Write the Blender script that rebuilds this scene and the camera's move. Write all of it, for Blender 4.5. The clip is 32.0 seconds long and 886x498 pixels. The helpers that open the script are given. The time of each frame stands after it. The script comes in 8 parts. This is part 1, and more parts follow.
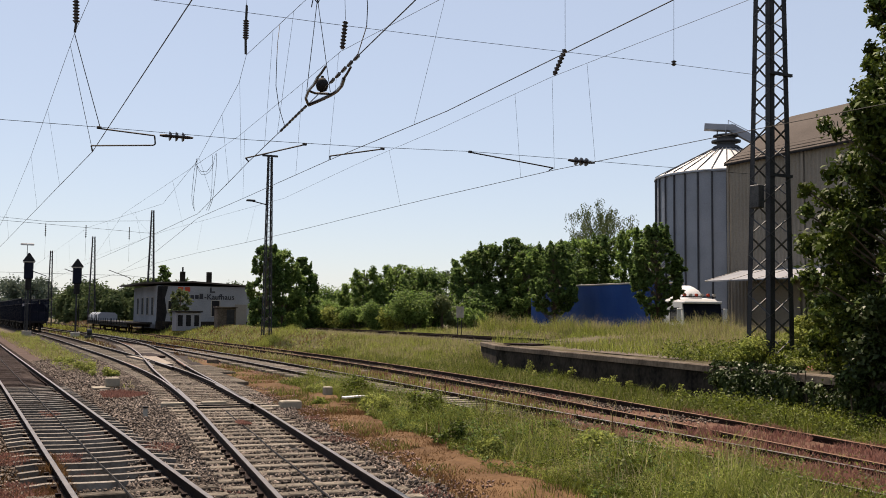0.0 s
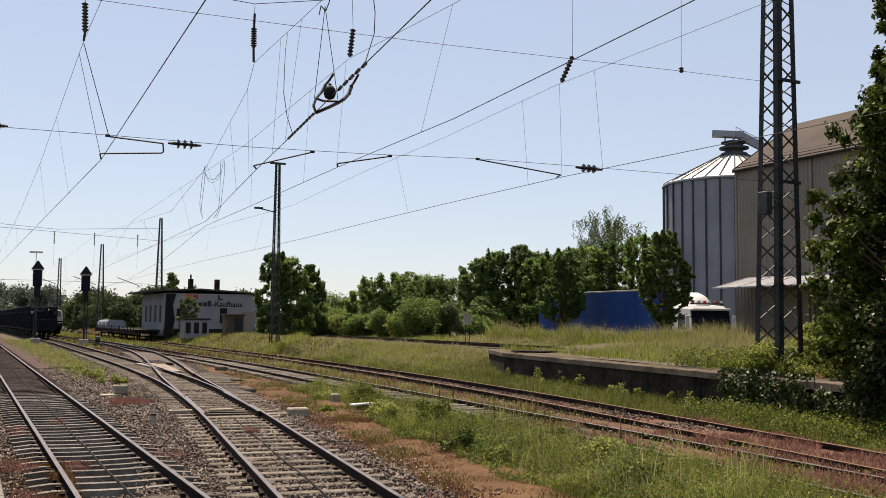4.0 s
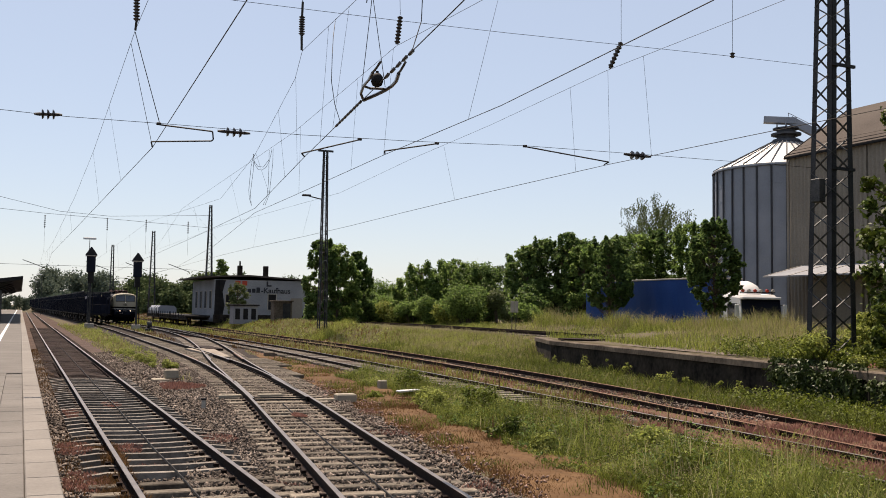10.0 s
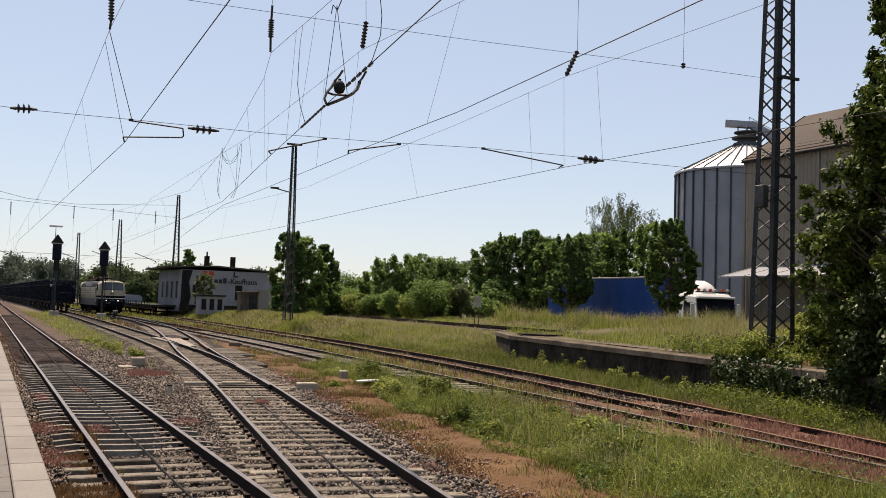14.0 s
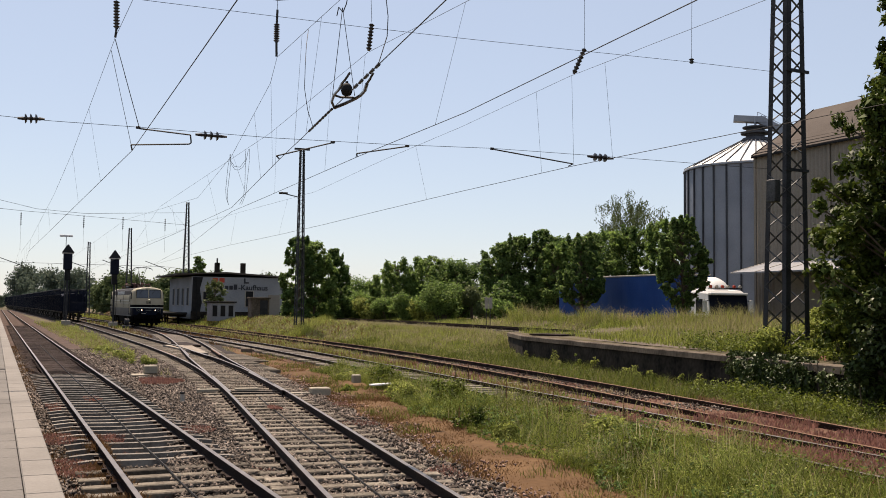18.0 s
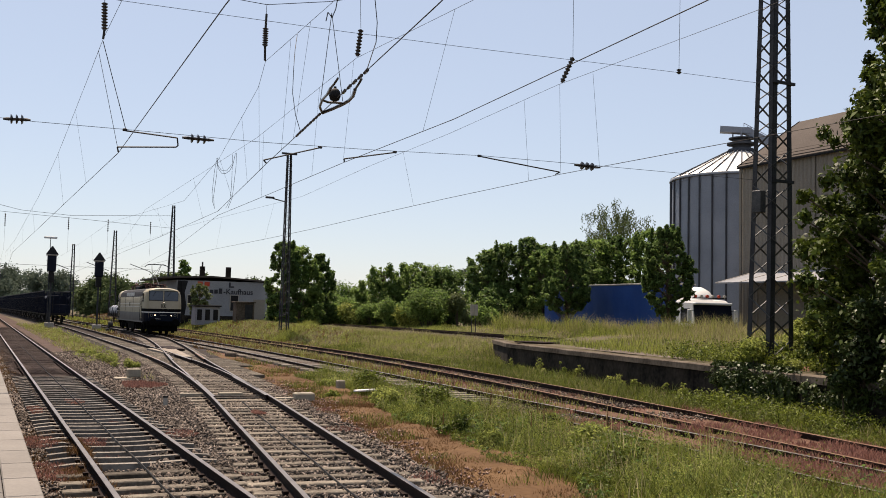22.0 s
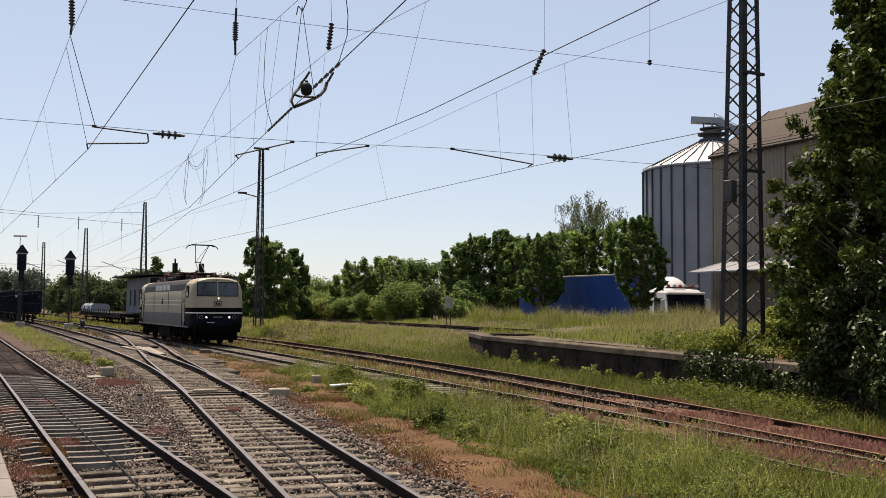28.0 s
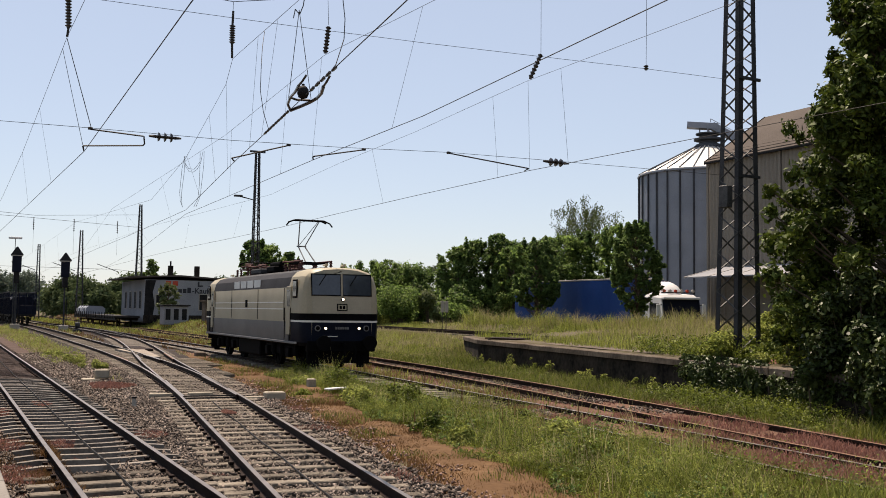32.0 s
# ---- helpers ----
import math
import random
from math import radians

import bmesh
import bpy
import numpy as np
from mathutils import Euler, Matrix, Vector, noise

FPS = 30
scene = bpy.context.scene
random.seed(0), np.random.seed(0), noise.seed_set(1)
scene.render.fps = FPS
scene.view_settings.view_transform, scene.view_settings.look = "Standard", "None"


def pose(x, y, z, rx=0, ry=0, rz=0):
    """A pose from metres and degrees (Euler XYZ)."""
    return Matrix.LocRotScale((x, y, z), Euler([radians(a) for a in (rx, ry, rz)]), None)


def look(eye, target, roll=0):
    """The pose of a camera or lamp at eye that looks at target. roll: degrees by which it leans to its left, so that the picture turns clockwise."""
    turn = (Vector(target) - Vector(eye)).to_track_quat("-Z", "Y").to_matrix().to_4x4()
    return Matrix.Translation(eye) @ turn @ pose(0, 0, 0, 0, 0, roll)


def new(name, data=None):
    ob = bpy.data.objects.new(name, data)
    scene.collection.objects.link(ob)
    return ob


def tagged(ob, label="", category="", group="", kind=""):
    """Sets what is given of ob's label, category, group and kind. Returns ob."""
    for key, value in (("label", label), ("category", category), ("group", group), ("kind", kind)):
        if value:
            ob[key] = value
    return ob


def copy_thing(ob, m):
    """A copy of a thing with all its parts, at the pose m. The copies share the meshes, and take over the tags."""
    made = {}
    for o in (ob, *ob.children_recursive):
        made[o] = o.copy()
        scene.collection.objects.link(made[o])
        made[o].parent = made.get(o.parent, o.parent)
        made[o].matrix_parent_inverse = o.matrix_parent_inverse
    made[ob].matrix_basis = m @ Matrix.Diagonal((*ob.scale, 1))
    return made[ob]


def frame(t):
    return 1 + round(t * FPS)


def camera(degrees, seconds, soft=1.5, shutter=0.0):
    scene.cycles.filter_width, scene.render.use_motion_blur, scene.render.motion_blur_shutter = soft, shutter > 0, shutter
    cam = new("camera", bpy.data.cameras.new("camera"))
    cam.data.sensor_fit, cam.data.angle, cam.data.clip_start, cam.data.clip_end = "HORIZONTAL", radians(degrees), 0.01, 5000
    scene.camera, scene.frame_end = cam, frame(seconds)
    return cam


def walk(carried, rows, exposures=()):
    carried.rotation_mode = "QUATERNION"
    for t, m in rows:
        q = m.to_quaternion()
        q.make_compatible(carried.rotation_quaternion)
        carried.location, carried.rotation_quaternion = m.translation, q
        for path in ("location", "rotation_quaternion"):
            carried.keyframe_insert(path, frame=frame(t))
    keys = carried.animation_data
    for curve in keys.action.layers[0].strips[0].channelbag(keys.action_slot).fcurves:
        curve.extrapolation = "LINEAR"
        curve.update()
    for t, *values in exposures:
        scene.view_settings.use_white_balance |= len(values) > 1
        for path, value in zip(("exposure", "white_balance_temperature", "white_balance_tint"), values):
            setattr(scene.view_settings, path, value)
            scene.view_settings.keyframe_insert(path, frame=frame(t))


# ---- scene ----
cam = camera(47.97, 32.0, soft=0.9)
walk(cam, [
    (0, pose(0.170, 0.833, 2.250, 93.852, -0.523, -26.077)),
    (0.5, pose(0.170, 0.833, 2.250, 93.933, -0.305, -25.964)),
    (1, pose(0.170, 0.833, 2.250, 93.968, -0.175, -25.886)),
    (1.5, pose(0.170, 0.833, 2.250, 94.050, -0.174, -25.795)),
    (2, pose(0.170, 0.833, 2.250, 94.116, -0.268, -25.742)),
    (2.5, pose(0.170, 0.833, 2.250, 94.146, -0.378, -25.685)),
    (3, pose(0.170, 0.833, 2.250, 94.216, -0.441, -25.632)),
    (3.5, pose(0.170, 0.833, 2.250, 94.240, -0.515, -25.646)),
    (5.5, pose(0.170, 0.833, 2.250, 94.334, -0.350, -25.582)),
    (6, pose(0.170, 0.833, 2.250, 94.290, -0.339, -25.466)),
    (6.5, pose(0.170, 0.833, 2.250, 94.176, -0.109, -24.913)),
    (7, pose(0.170, 0.833, 2.250, 94.104, -0.018, -24.416)),
    (7.5, pose(0.170, 0.833, 2.250, 93.966, 0.002, -23.936)),
    (8, pose(0.170, 0.833, 2.250, 93.966, -0.149, -23.524)),
    (8.5, pose(0.170, 0.833, 2.250, 93.877, -0.333, -23.224)),
    (9, pose(0.170, 0.833, 2.250, 93.812, -0.492, -22.962)),
    (9.5, pose(0.170, 0.833, 2.250, 93.764, -0.635, -22.859)),
    (10, pose(0.170, 0.833, 2.250, 93.504, -0.802, -22.963)),
    (10.5, pose(0.170, 0.833, 2.250, 93.250, -0.814, -23.033)),
    (11, pose(0.170, 0.833, 2.250, 93.231, -0.958, -23.212)),
    (11.5, pose(-0.060, -0.294, 2.250, 93.159, -1.149, -23.308)),
    (12, pose(-0.060, -0.294, 2.250, 93.090, -1.379, -23.469)),
    (12.5, pose(-0.060, -0.294, 2.250, 93.185, -1.551, -23.856)),
    (13, pose(-0.060, -0.294, 2.250, 93.212, -1.785, -24.178)),
    (13.5, pose(-0.060, -0.294, 2.250, 93.215, -1.803, -24.406)),
    (14, pose(-0.060, -0.294, 2.250, 93.212, -1.794, -24.820)),
    (14.5, pose(-0.060, -0.294, 2.250, 93.124, -1.739, -24.784)),
    (16.5, pose(-0.032, -0.157, 2.250, 93.205, -0.426, -24.389)),
    (17, pose(-0.032, -0.157, 2.250, 93.221, -0.404, -24.353)),
    (17.5, pose(-0.032, -0.157, 2.250, 93.255, -0.570, -24.266)),
    (18, pose(-0.032, -0.157, 2.250, 93.310, -0.641, -24.211)),
    (18.5, pose(-0.032, -0.157, 2.250, 93.407, -0.763, -24.143)),
    (19, pose(-0.032, -0.157, 2.250, 93.448, -0.869, -24.131)),
    (19.5, pose(-0.032, -0.157, 2.250, 93.443, -1.006, -24.104)),
    (20, pose(-0.032, -0.157, 2.250, 93.480, -1.203, -24.131)),
    (20.5, pose(-0.032, -0.157, 2.250, 93.550, -1.276, -24.313)),
    (21, pose(-0.032, -0.157, 2.250, 93.599, -1.320, -24.591)),
    (21.5, pose(-0.032, -0.157, 2.250, 93.665, -1.335, -24.856)),
    (22, pose(-0.032, -0.157, 2.250, 93.702, -1.309, -25.046)),
    (22.5, pose(-0.032, -0.157, 2.250, 93.745, -1.181, -25.248)),
    (23, pose(-0.032, -0.157, 2.250, 93.761, -1.035, -25.398)),
    (23.5, pose(-0.032, -0.157, 2.250, 93.745, -0.916, -25.534)),
    (24, pose(-0.032, -0.157, 2.250, 93.749, -0.762, -25.559)),
    (24.5, pose(-0.032, -0.157, 2.250, 93.755, -0.687, -25.673)),
    (25, pose(-0.032, -0.157, 2.250, 93.593, -0.531, -25.690)),
    (25.5, pose(-0.032, -0.157, 2.250, 93.549, -0.514, -25.920)),
    (27.5, pose(-0.032, -0.157, 2.250, 93.339, -0.621, -26.386)),
    (28, pose(-0.032, -0.157, 2.250, 93.332, -0.469, -26.487)),
    (28.5, pose(-0.032, -0.157, 2.250, 93.433, -0.437, -26.528)),
    (29, pose(-0.032, -0.157, 2.250, 93.482, -0.437, -26.501)),
    (29.5, pose(-0.032, -0.157, 2.250, 93.566, -0.540, -26.479)),
    (30, pose(-0.032, -0.157, 2.250, 93.633, -0.474, -26.431)),
    (30.5, pose(-0.032, -0.157, 2.250, 93.659, -0.520, -26.455)),
    (31, pose(-0.032, -0.157, 2.250, 93.656, -0.557, -26.531)),
    (31.5, pose(-0.032, -0.157, 2.250, 93.614, -0.648, -26.595)),
    (32, pose(-0.032, -0.157, 2.250, 93.559, -0.718, -26.739)),
], exposures=[(0, 0.78, 7250, 17.5), (32, 0.78, 7250, 17.5)])

# ---- light ----
world = bpy.data.worlds.new("sky")
scene.world = world
world.use_nodes = True
wn = world.node_tree.nodes
sky = wn.new("ShaderNodeTexSky")
sky.sky_type = "NISHITA"
sky.sun_disc = False
SUN = Vector((0.03, 0.7, 1.3)).normalized()
sky.sun_elevation = math.asin(SUN.z)
sky.sun_rotation = math.atan2(SUN.x, SUN.y)
sky.air_density, sky.dust_density, sky.ozone_density = 1.0, 0.35, 2.8
wn["Background"].inputs[1].default_value = 0.078
haze = wn.new("ShaderNodeMix")
haze.data_type = "RGBA"
haze.inputs[0].default_value = 0.55
haze.inputs[7].default_value = (4.4, 5.4, 6.65, 1)
world.node_tree.links.new(sky.outputs[0], haze.inputs[6])
world.node_tree.links.new(haze.outputs[2], wn["Background"].inputs[0])
sun = new("sun", bpy.data.lights.new("sun", "SUN"))
sun.data.energy, sun.data.angle, sun.data.color = 5.0, radians(0.6), (1.0, 0.91, 0.79)
sun.matrix_world = look(SUN * 50, (0, 0, 0))


# ---- materials ----
ALBEDO_SCALE = 0.86  # scales every base colour down, deepening shade against the sky


def surface(name, c1, c2, scale=3.0, fine=40.0, rough=0.8, metal=0.0, bump=0.3, spread=(0.35, 0.65), island=0.0, objrand=0.0, spec=0.1, trans=0.0):
    """Two-tone procedural surface with large stains, fine grain and relief."""
    c1, c2 = [v * ALBEDO_SCALE for v in c1], [v * ALBEDO_SCALE for v in c2]
    m = bpy.data.materials.new(name)
    m.use_nodes = True
    n, l = m.node_tree.nodes, m.node_tree.links
    bsdf = n["Principled BSDF"]
    geo = n.new("ShaderNodeNewGeometry")
    co = n.new("ShaderNodeTexCoord")
    big, small = n.new("ShaderNodeTexNoise"), n.new("ShaderNodeTexNoise")
    big.inputs["Scale"].default_value, small.inputs["Scale"].default_value = scale, fine
    big.inputs["Detail"].default_value = 5
    small.inputs["Detail"].default_value = 3
    where = geo.outputs["Position"]
    if objrand >= 0.0 and name.startswith("loco"):
        where = co.outputs["Object"]
    l.new(where, big.inputs["Vector"])
    l.new(where, small.inputs["Vector"])
    mixn = n.new("ShaderNodeMix")
    mixn.inputs[0].default_value = 0.4
    l.new(big.outputs[0], mixn.inputs[2])
    l.new(small.outputs[0], mixn.inputs[3])
    ramp = n.new("ShaderNodeMapRange")
    ramp.inputs[1].default_value, ramp.inputs[2].default_value = spread
    l.new(mixn.outputs[0], ramp.inputs[0])
    col = n.new("ShaderNodeMix")
    col.data_type = "RGBA"
    col.inputs[6].default_value, col.inputs[7].default_value = (*c1, 1), (*c2, 1)
    l.new(ramp.outputs[0], col.inputs[0])
    out = col.outputs[2]
    if island or objrand:
        hsv = n.new("ShaderNodeHueSaturation")
        val = n.new("ShaderNodeMapRange")
        amount = island or objrand
        val.inputs[3].default_value, val.inputs[4].default_value = 1 - amount, 1 + amount
        if island:
            l.new(geo.outputs["Random Per Island"], val.inputs[0])
        else:
            l.new(n.new("ShaderNodeObjectInfo").outputs["Random"], val.inputs[0])
        l.new(val.outputs[0], hsv.inputs["Value"])
        l.new(out, hsv.inputs["Color"])
        out = hsv.outputs[0]
    l.new(out, bsdf.inputs["Base Color"])
    bsdf.inputs["Roughness"].default_value, bsdf.inputs["Metallic"].default_value = rough, metal
    bsdf.inputs["Specular IOR Level"].default_value = spec
    if bump:
        b = n.new("ShaderNodeBump")
        b.inputs["Strength"].default_value, b.inputs["Distance"].default_value = bump, 0.02
        l.new(small.outputs[0], b.inputs["Height"])
        l.new(b.outputs[0], bsdf.inputs["Normal"])
    if trans:
        tr = n.new("ShaderNodeBsdfTranslucent")
        l.new(out, tr.inputs[0])
        mx = n.new("ShaderNodeMixShader")
        mx.inputs[0].default_value = trans
        l.new(bsdf.outputs[0], mx.inputs[1])
        l.new(tr.outputs[0], mx.inputs[2])
        l.new(mx.outputs[0], n["Material Output"].inputs[0])
    return m


def glow(name, colour, strength):
    m = bpy.data.materials.new(name)
    m.use_nodes = True
    b = m.node_tree.nodes["Principled BSDF"]
    b.inputs["Emission Color"].default_value = (*colour, 1)
    b.inputs["Emission Strength"].default_value = strength
    return m


M_SOIL = surface("soil", (0.105, 0.083, 0.058), (0.095, 0.085, 0.045), 0.5, 12, 0.95, bump=0.6)
# bed under the loose stones, darkened to hold the shade of their gaps
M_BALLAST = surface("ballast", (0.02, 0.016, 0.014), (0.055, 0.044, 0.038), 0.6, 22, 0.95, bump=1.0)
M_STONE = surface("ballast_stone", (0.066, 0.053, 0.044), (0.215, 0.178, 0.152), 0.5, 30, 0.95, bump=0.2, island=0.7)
M_RUSTBED = surface("rusty_ballast", (0.085, 0.046, 0.033), (0.155, 0.088, 0.06), 0.6, 20, 0.95, bump=0.8)
M_RAILSIDE = surface("rail_rust", (0.014, 0.009, 0.008), (0.032, 0.02, 0.016), 2, 60, 0.85, 0.3, 0.3)
M_RAILTOP = surface("rail_polished", (0.12, 0.105, 0.092), (0.21, 0.185, 0.165), 3, 60, 0.38, 0.55, 0.05)
M_RAILRUST = surface("rail_rusty_top", (0.13, 0.075, 0.05), (0.20, 0.12, 0.08), 2, 60, 0.7, 0.4, 0.3)
M_SLEEPER = surface("sleeper_wood", (0.085, 0.07, 0.055), (0.225, 0.195, 0.155), 2.5, 20, 0.9, bump=0.5, objrand=0.35)
M_STEELSLEEPER = surface("sleeper_steel", (0.10, 0.085, 0.072), (0.225, 0.2, 0.172), 2.5, 20, 0.75, 0.1, 0.4, objrand=0.35)
M_OLDSLEEPER = surface("sleeper_old", (0.14, 0.118, 0.098), (0.27, 0.235, 0.195), 1.5, 25, 0.95, bump=0.6, objrand=0.35)
M_PAVER = surface("paver", (0.128, 0.118, 0.107), (0.18, 0.167, 0.152), 0.8, 30, 0.9, bump=0.15, objrand=0.07)
M_KERB = surface("platform_edge", (0.175, 0.161, 0.145), (0.235, 0.217, 0.195), 0.8, 30, 0.9, bump=0.15, objrand=0.06)
M_JOINT = surface("joint", (0.07, 0.062, 0.055), (0.11, 0.10, 0.09), 4, 40, 0.95)
# mossy stained concrete; the wall face's shade is also put into this near-black
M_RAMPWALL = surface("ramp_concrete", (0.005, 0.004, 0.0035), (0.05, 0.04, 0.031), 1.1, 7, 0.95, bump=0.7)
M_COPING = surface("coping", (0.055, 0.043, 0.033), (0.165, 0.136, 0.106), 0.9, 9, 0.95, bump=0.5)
M_CONCRETE = surface("concrete", (0.30, 0.28, 0.245), (0.42, 0.39, 0.34), 2, 30, 0.9, bump=0.3)
M_MAST = surface("mast_steel", (0.028, 0.03, 0.033), (0.066, 0.068, 0.07), 2, 30, 0.7, 0.2, 0.2)
M_WIRE = surface("wire", (0.03, 0.03, 0.03), (0.06, 0.055, 0.05), 5, 50, 0.6, 0.3, 0.0)
M_INSUL = surface("insulator", (0.02, 0.016, 0.014), (0.035, 0.028, 0.025), 5, 50, 0.25, 0, 0.0, spec=0.5)
M_SILO = surface("galvanised", (0.20, 0.22, 0.256), (0.30, 0.322, 0.365), 0.35, 18, 0.55, 0.25, 0.2)
M_RIB = surface("rib_steel", (0.05, 0.053, 0.06), (0.09, 0.094, 0.105), 0.5, 18, 0.7, 0.2, 0.2)
M_SILOROOF = surface("silo_roof", (0.55, 0.55, 0.54), (0.66, 0.65, 0.62), 0.5, 18, 0.5, 0.3, 0.2)
M_CLAD = surface("fibre_cladding", (0.20, 0.177, 0.147), (0.28, 0.25, 0.21), 0.25, 10, 0.9, bump=0.3)
M_HALLROOF = surface("hall_roof", (0.065, 0.053, 0.045), (0.105, 0.087, 0.074), 0.3, 10, 0.9, bump=0.4)
M_WHITEWALL = surface("render_wall", (0.20, 0.205, 0.22), (0.31, 0.315, 0.325), 0.3, 8, 0.9, bump=0.2)
M_DARK = surface("dark_metal", (0.012, 0.012, 0.013), (0.03, 0.028, 0.027), 2, 30, 0.7, 0.2, 0.2)
M_LEAF = surface("leaf_green", (0.095, 0.165, 0.036), (0.2, 0.285, 0.078), 0.45, 6, 0.6, bump=0, island=0.6, spec=0.15, trans=0.52)
M_LEAFDARK = surface("leaf_dark", (0.064, 0.122, 0.032), (0.155, 0.225, 0.065), 0.35, 6, 0.6, bump=0, island=0.65, spec=0.15, trans=0.5)
M_LEAFPALE = surface("leaf_pale", (0.09, 0.12, 0.045), (0.13, 0.16, 0.06), 0.35, 6, 0.6, bump=0, island=0.3, spec=0.2, trans=0.3)
# distant leaves: aerial haze is mixed into the base colour, pale and bluish
M_LEAFHAZE = surface("leaf_far_hazed", (0.08, 0.11, 0.08), (0.115, 0.145, 0.105), 0.1, 4, 0.8, bump=0, island=0.2, spec=0.1, trans=0.3)
M_BARK = surface("bark", (0.09, 0.07, 0.05), (0.14, 0.11, 0.08), 2, 25, 0.95, bump=0.7)
M_GRASS = surface("grass", (0.145, 0.187, 0.03), (0.355, 0.37, 0.09), 0.6, 5, 0.6, bump=0, island=0.65, spec=0.25, trans=0.35)
M_GRASSDRY = surface("grass_dry", (0.25, 0.22, 0.10), (0.42, 0.375, 0.21), 0.4, 3, 0.8, bump=0, island=0.4, spec=0.1, trans=0.42)
M_WEEDRUST = surface("weed_rust", (0.13, 0.07, 0.03), (0.215, 0.122, 0.055), 0.5, 3, 0.8, bump=0, island=0.3, spec=0.1, trans=0.2)
M_RUSTSOIL = surface("dry_moss", (0.085, 0.046, 0.022), (0.145, 0.084, 0.04), 0.9, 9, 0.95, bump=0.5)
M_IVY = surface("ivy_leaf", (0.026, 0.044, 0.010), (0.06, 0.085, 0.02), 0.6, 6, 0.5, bump=0, island=0.6, spec=0.2, trans=0.08)
M_PALEWEED = surface("weed_pale", (0.16, 0.20, 0.035), (0.33, 0.36, 0.10), 0.6, 4, 0.65, bump=0, island=0.6, spec=0.12, trans=0.42)
M_GLASS = surface("window_dark", (0.015, 0.018, 0.022), (0.03, 0.034, 0.04), 1, 10, 0.08, 0, 0.0, spec=0.7)
M_WEED = surface("weed_leaf", (0.062, 0.092, 0.012), (0.18, 0.212, 0.034), 0.9, 6, 0.6, bump=0, island=0.75, spec=0.18, trans=0.36)
M_MAPLE = surface("maple_leaf", (0.032, 0.056, 0.010), (0.10, 0.135, 0.022), 1.2, 6, 0.55, bump=0, island=0.6, spec=0.15, trans=0.22)
# lineside woods: colour lifted and evened out to stand in for haze
M_LEAFMID = surface("leaf_mid_hazed", (0.065, 0.095, 0.04), (0.10, 0.135, 0.055), 0.1, 4, 0.8, bump=0, island=0.25, spec=0.1, trans=0.3)
M_LOCO_CREAM = surface("loco_cream_front", (0.315, 0.283, 0.21), (0.39, 0.35, 0.26), 0.9, 18, 0.4, 0, 0.03)
M_CREAM = surface("cream_concrete", (0.25, 0.22, 0.17), (0.36, 0.32, 0.25), 3, 30, 0.9, bump=0.3)
M_PATCH = surface("rust_moss", (0.21, 0.098, 0.078), (0.33, 0.175, 0.138), 1.5, 9, 0.95, bump=0, island=0.4, trans=0.3)
M_LOCO_BEIGE = surface("loco_beige", (0.31, 0.277, 0.195), (0.39, 0.347, 0.25), 0.9, 18, 0.45, 0, 0.03)
M_LOCO_BLUE = surface("loco_blue_grey", (0.004, 0.0065, 0.013), (0.008, 0.011, 0.021), 0.9, 18, 0.5, 0, 0.05, spec=0.05)
M_LOCO_SIDE = surface("loco_side_grey", (0.122, 0.124, 0.124), (0.172, 0.174, 0.172), 0.9, 18, 0.5, 0, 0.05)
M_LOCO_BLACK = surface("loco_black", (0.003, 0.003, 0.0035), (0.007, 0.007, 0.007), 1.5, 25, 0.8, 0.0, 0.1, spec=0.03)
M_LOCO_WHITE = surface("loco_white", (0.66, 0.65, 0.6), (0.76, 0.75, 0.7), 1.5, 25, 0.5, 0, 0.03)
M_LOCO_ROOF = surface("loco_roof_grey", (0.024, 0.025, 0.028), (0.044, 0.045, 0.05), 1.0, 20, 0.7, 0.1, 0.1)
M_LOCO_STEEL = surface("loco_bare_steel", (0.45, 0.46, 0.47), (0.6, 0.6, 0.6), 1.0, 20, 0.4, 0.6, 0.05)
M_LOCO_RED = surface("loco_red_brown", (0.075, 0.034, 0.028), (0.125, 0.058, 0.047), 1.0, 20, 0.6, 0.0, 0.1)
# bluish base stands in for reflected sky, inside light and dust on the panes
M_SCREEN = surface("windscreen_sheen", (0.03, 0.038, 0.05), (0.045, 0.055, 0.07), 1, 10, 0.08, 0, 0.0, spec=0.6)
M_LAMP = glow("headlight_glow", (1.0, 0.78, 0.52), 2.6)
M_RED = surface("red_paint", (0.4, 0.05, 0.03), (0.5, 0.09, 0.05), 1, 20, 0.5)
M_SIGN = surface("sign_black", (0.03, 0.03, 0.035), (0.05, 0.05, 0.055), 1, 20, 0.6)
M_TARP = surface("tarpaulin_blue", (0.010, 0.042, 0.17), (0.022, 0.07, 0.24), 0.4, 10, 0.5, 0, 0.2)
M_WHITE = surface("white_paint", (0.66, 0.66, 0.64), (0.76, 0.76, 0.74), 1, 20, 0.5, 0, 0.05)
M_BRACE = surface("brace_steel", (0.045, 0.047, 0.048), (0.11, 0.11, 0.106), 3, 30, 0.6, 0.2, 0.2)
M_MEADOW = surface("meadow_blade", (0.056, 0.083, 0.012), (0.2, 0.218, 0.038), 0.7, 5, 0.65, bump=0, island=0.75, spec=0.18, trans=0.26)
M_DUSTBED = surface("dusted_ballast", (0.045, 0.03, 0.024), (0.105, 0.071, 0.057), 0.5, 20, 0.95, bump=0.9)
M_DUSTSLEEPER = surface("sleeper_dusted", (0.07, 0.05, 0.041), (0.15, 0.112, 0.094), 2.5, 20, 0.85, 0.05, 0.4, objrand=0.3)
M_WAGON = surface("wagon_blue", (0.005, 0.007, 0.015), (0.012, 0.015, 0.028), 1, 20, 0.6, 0.1, 0.2)


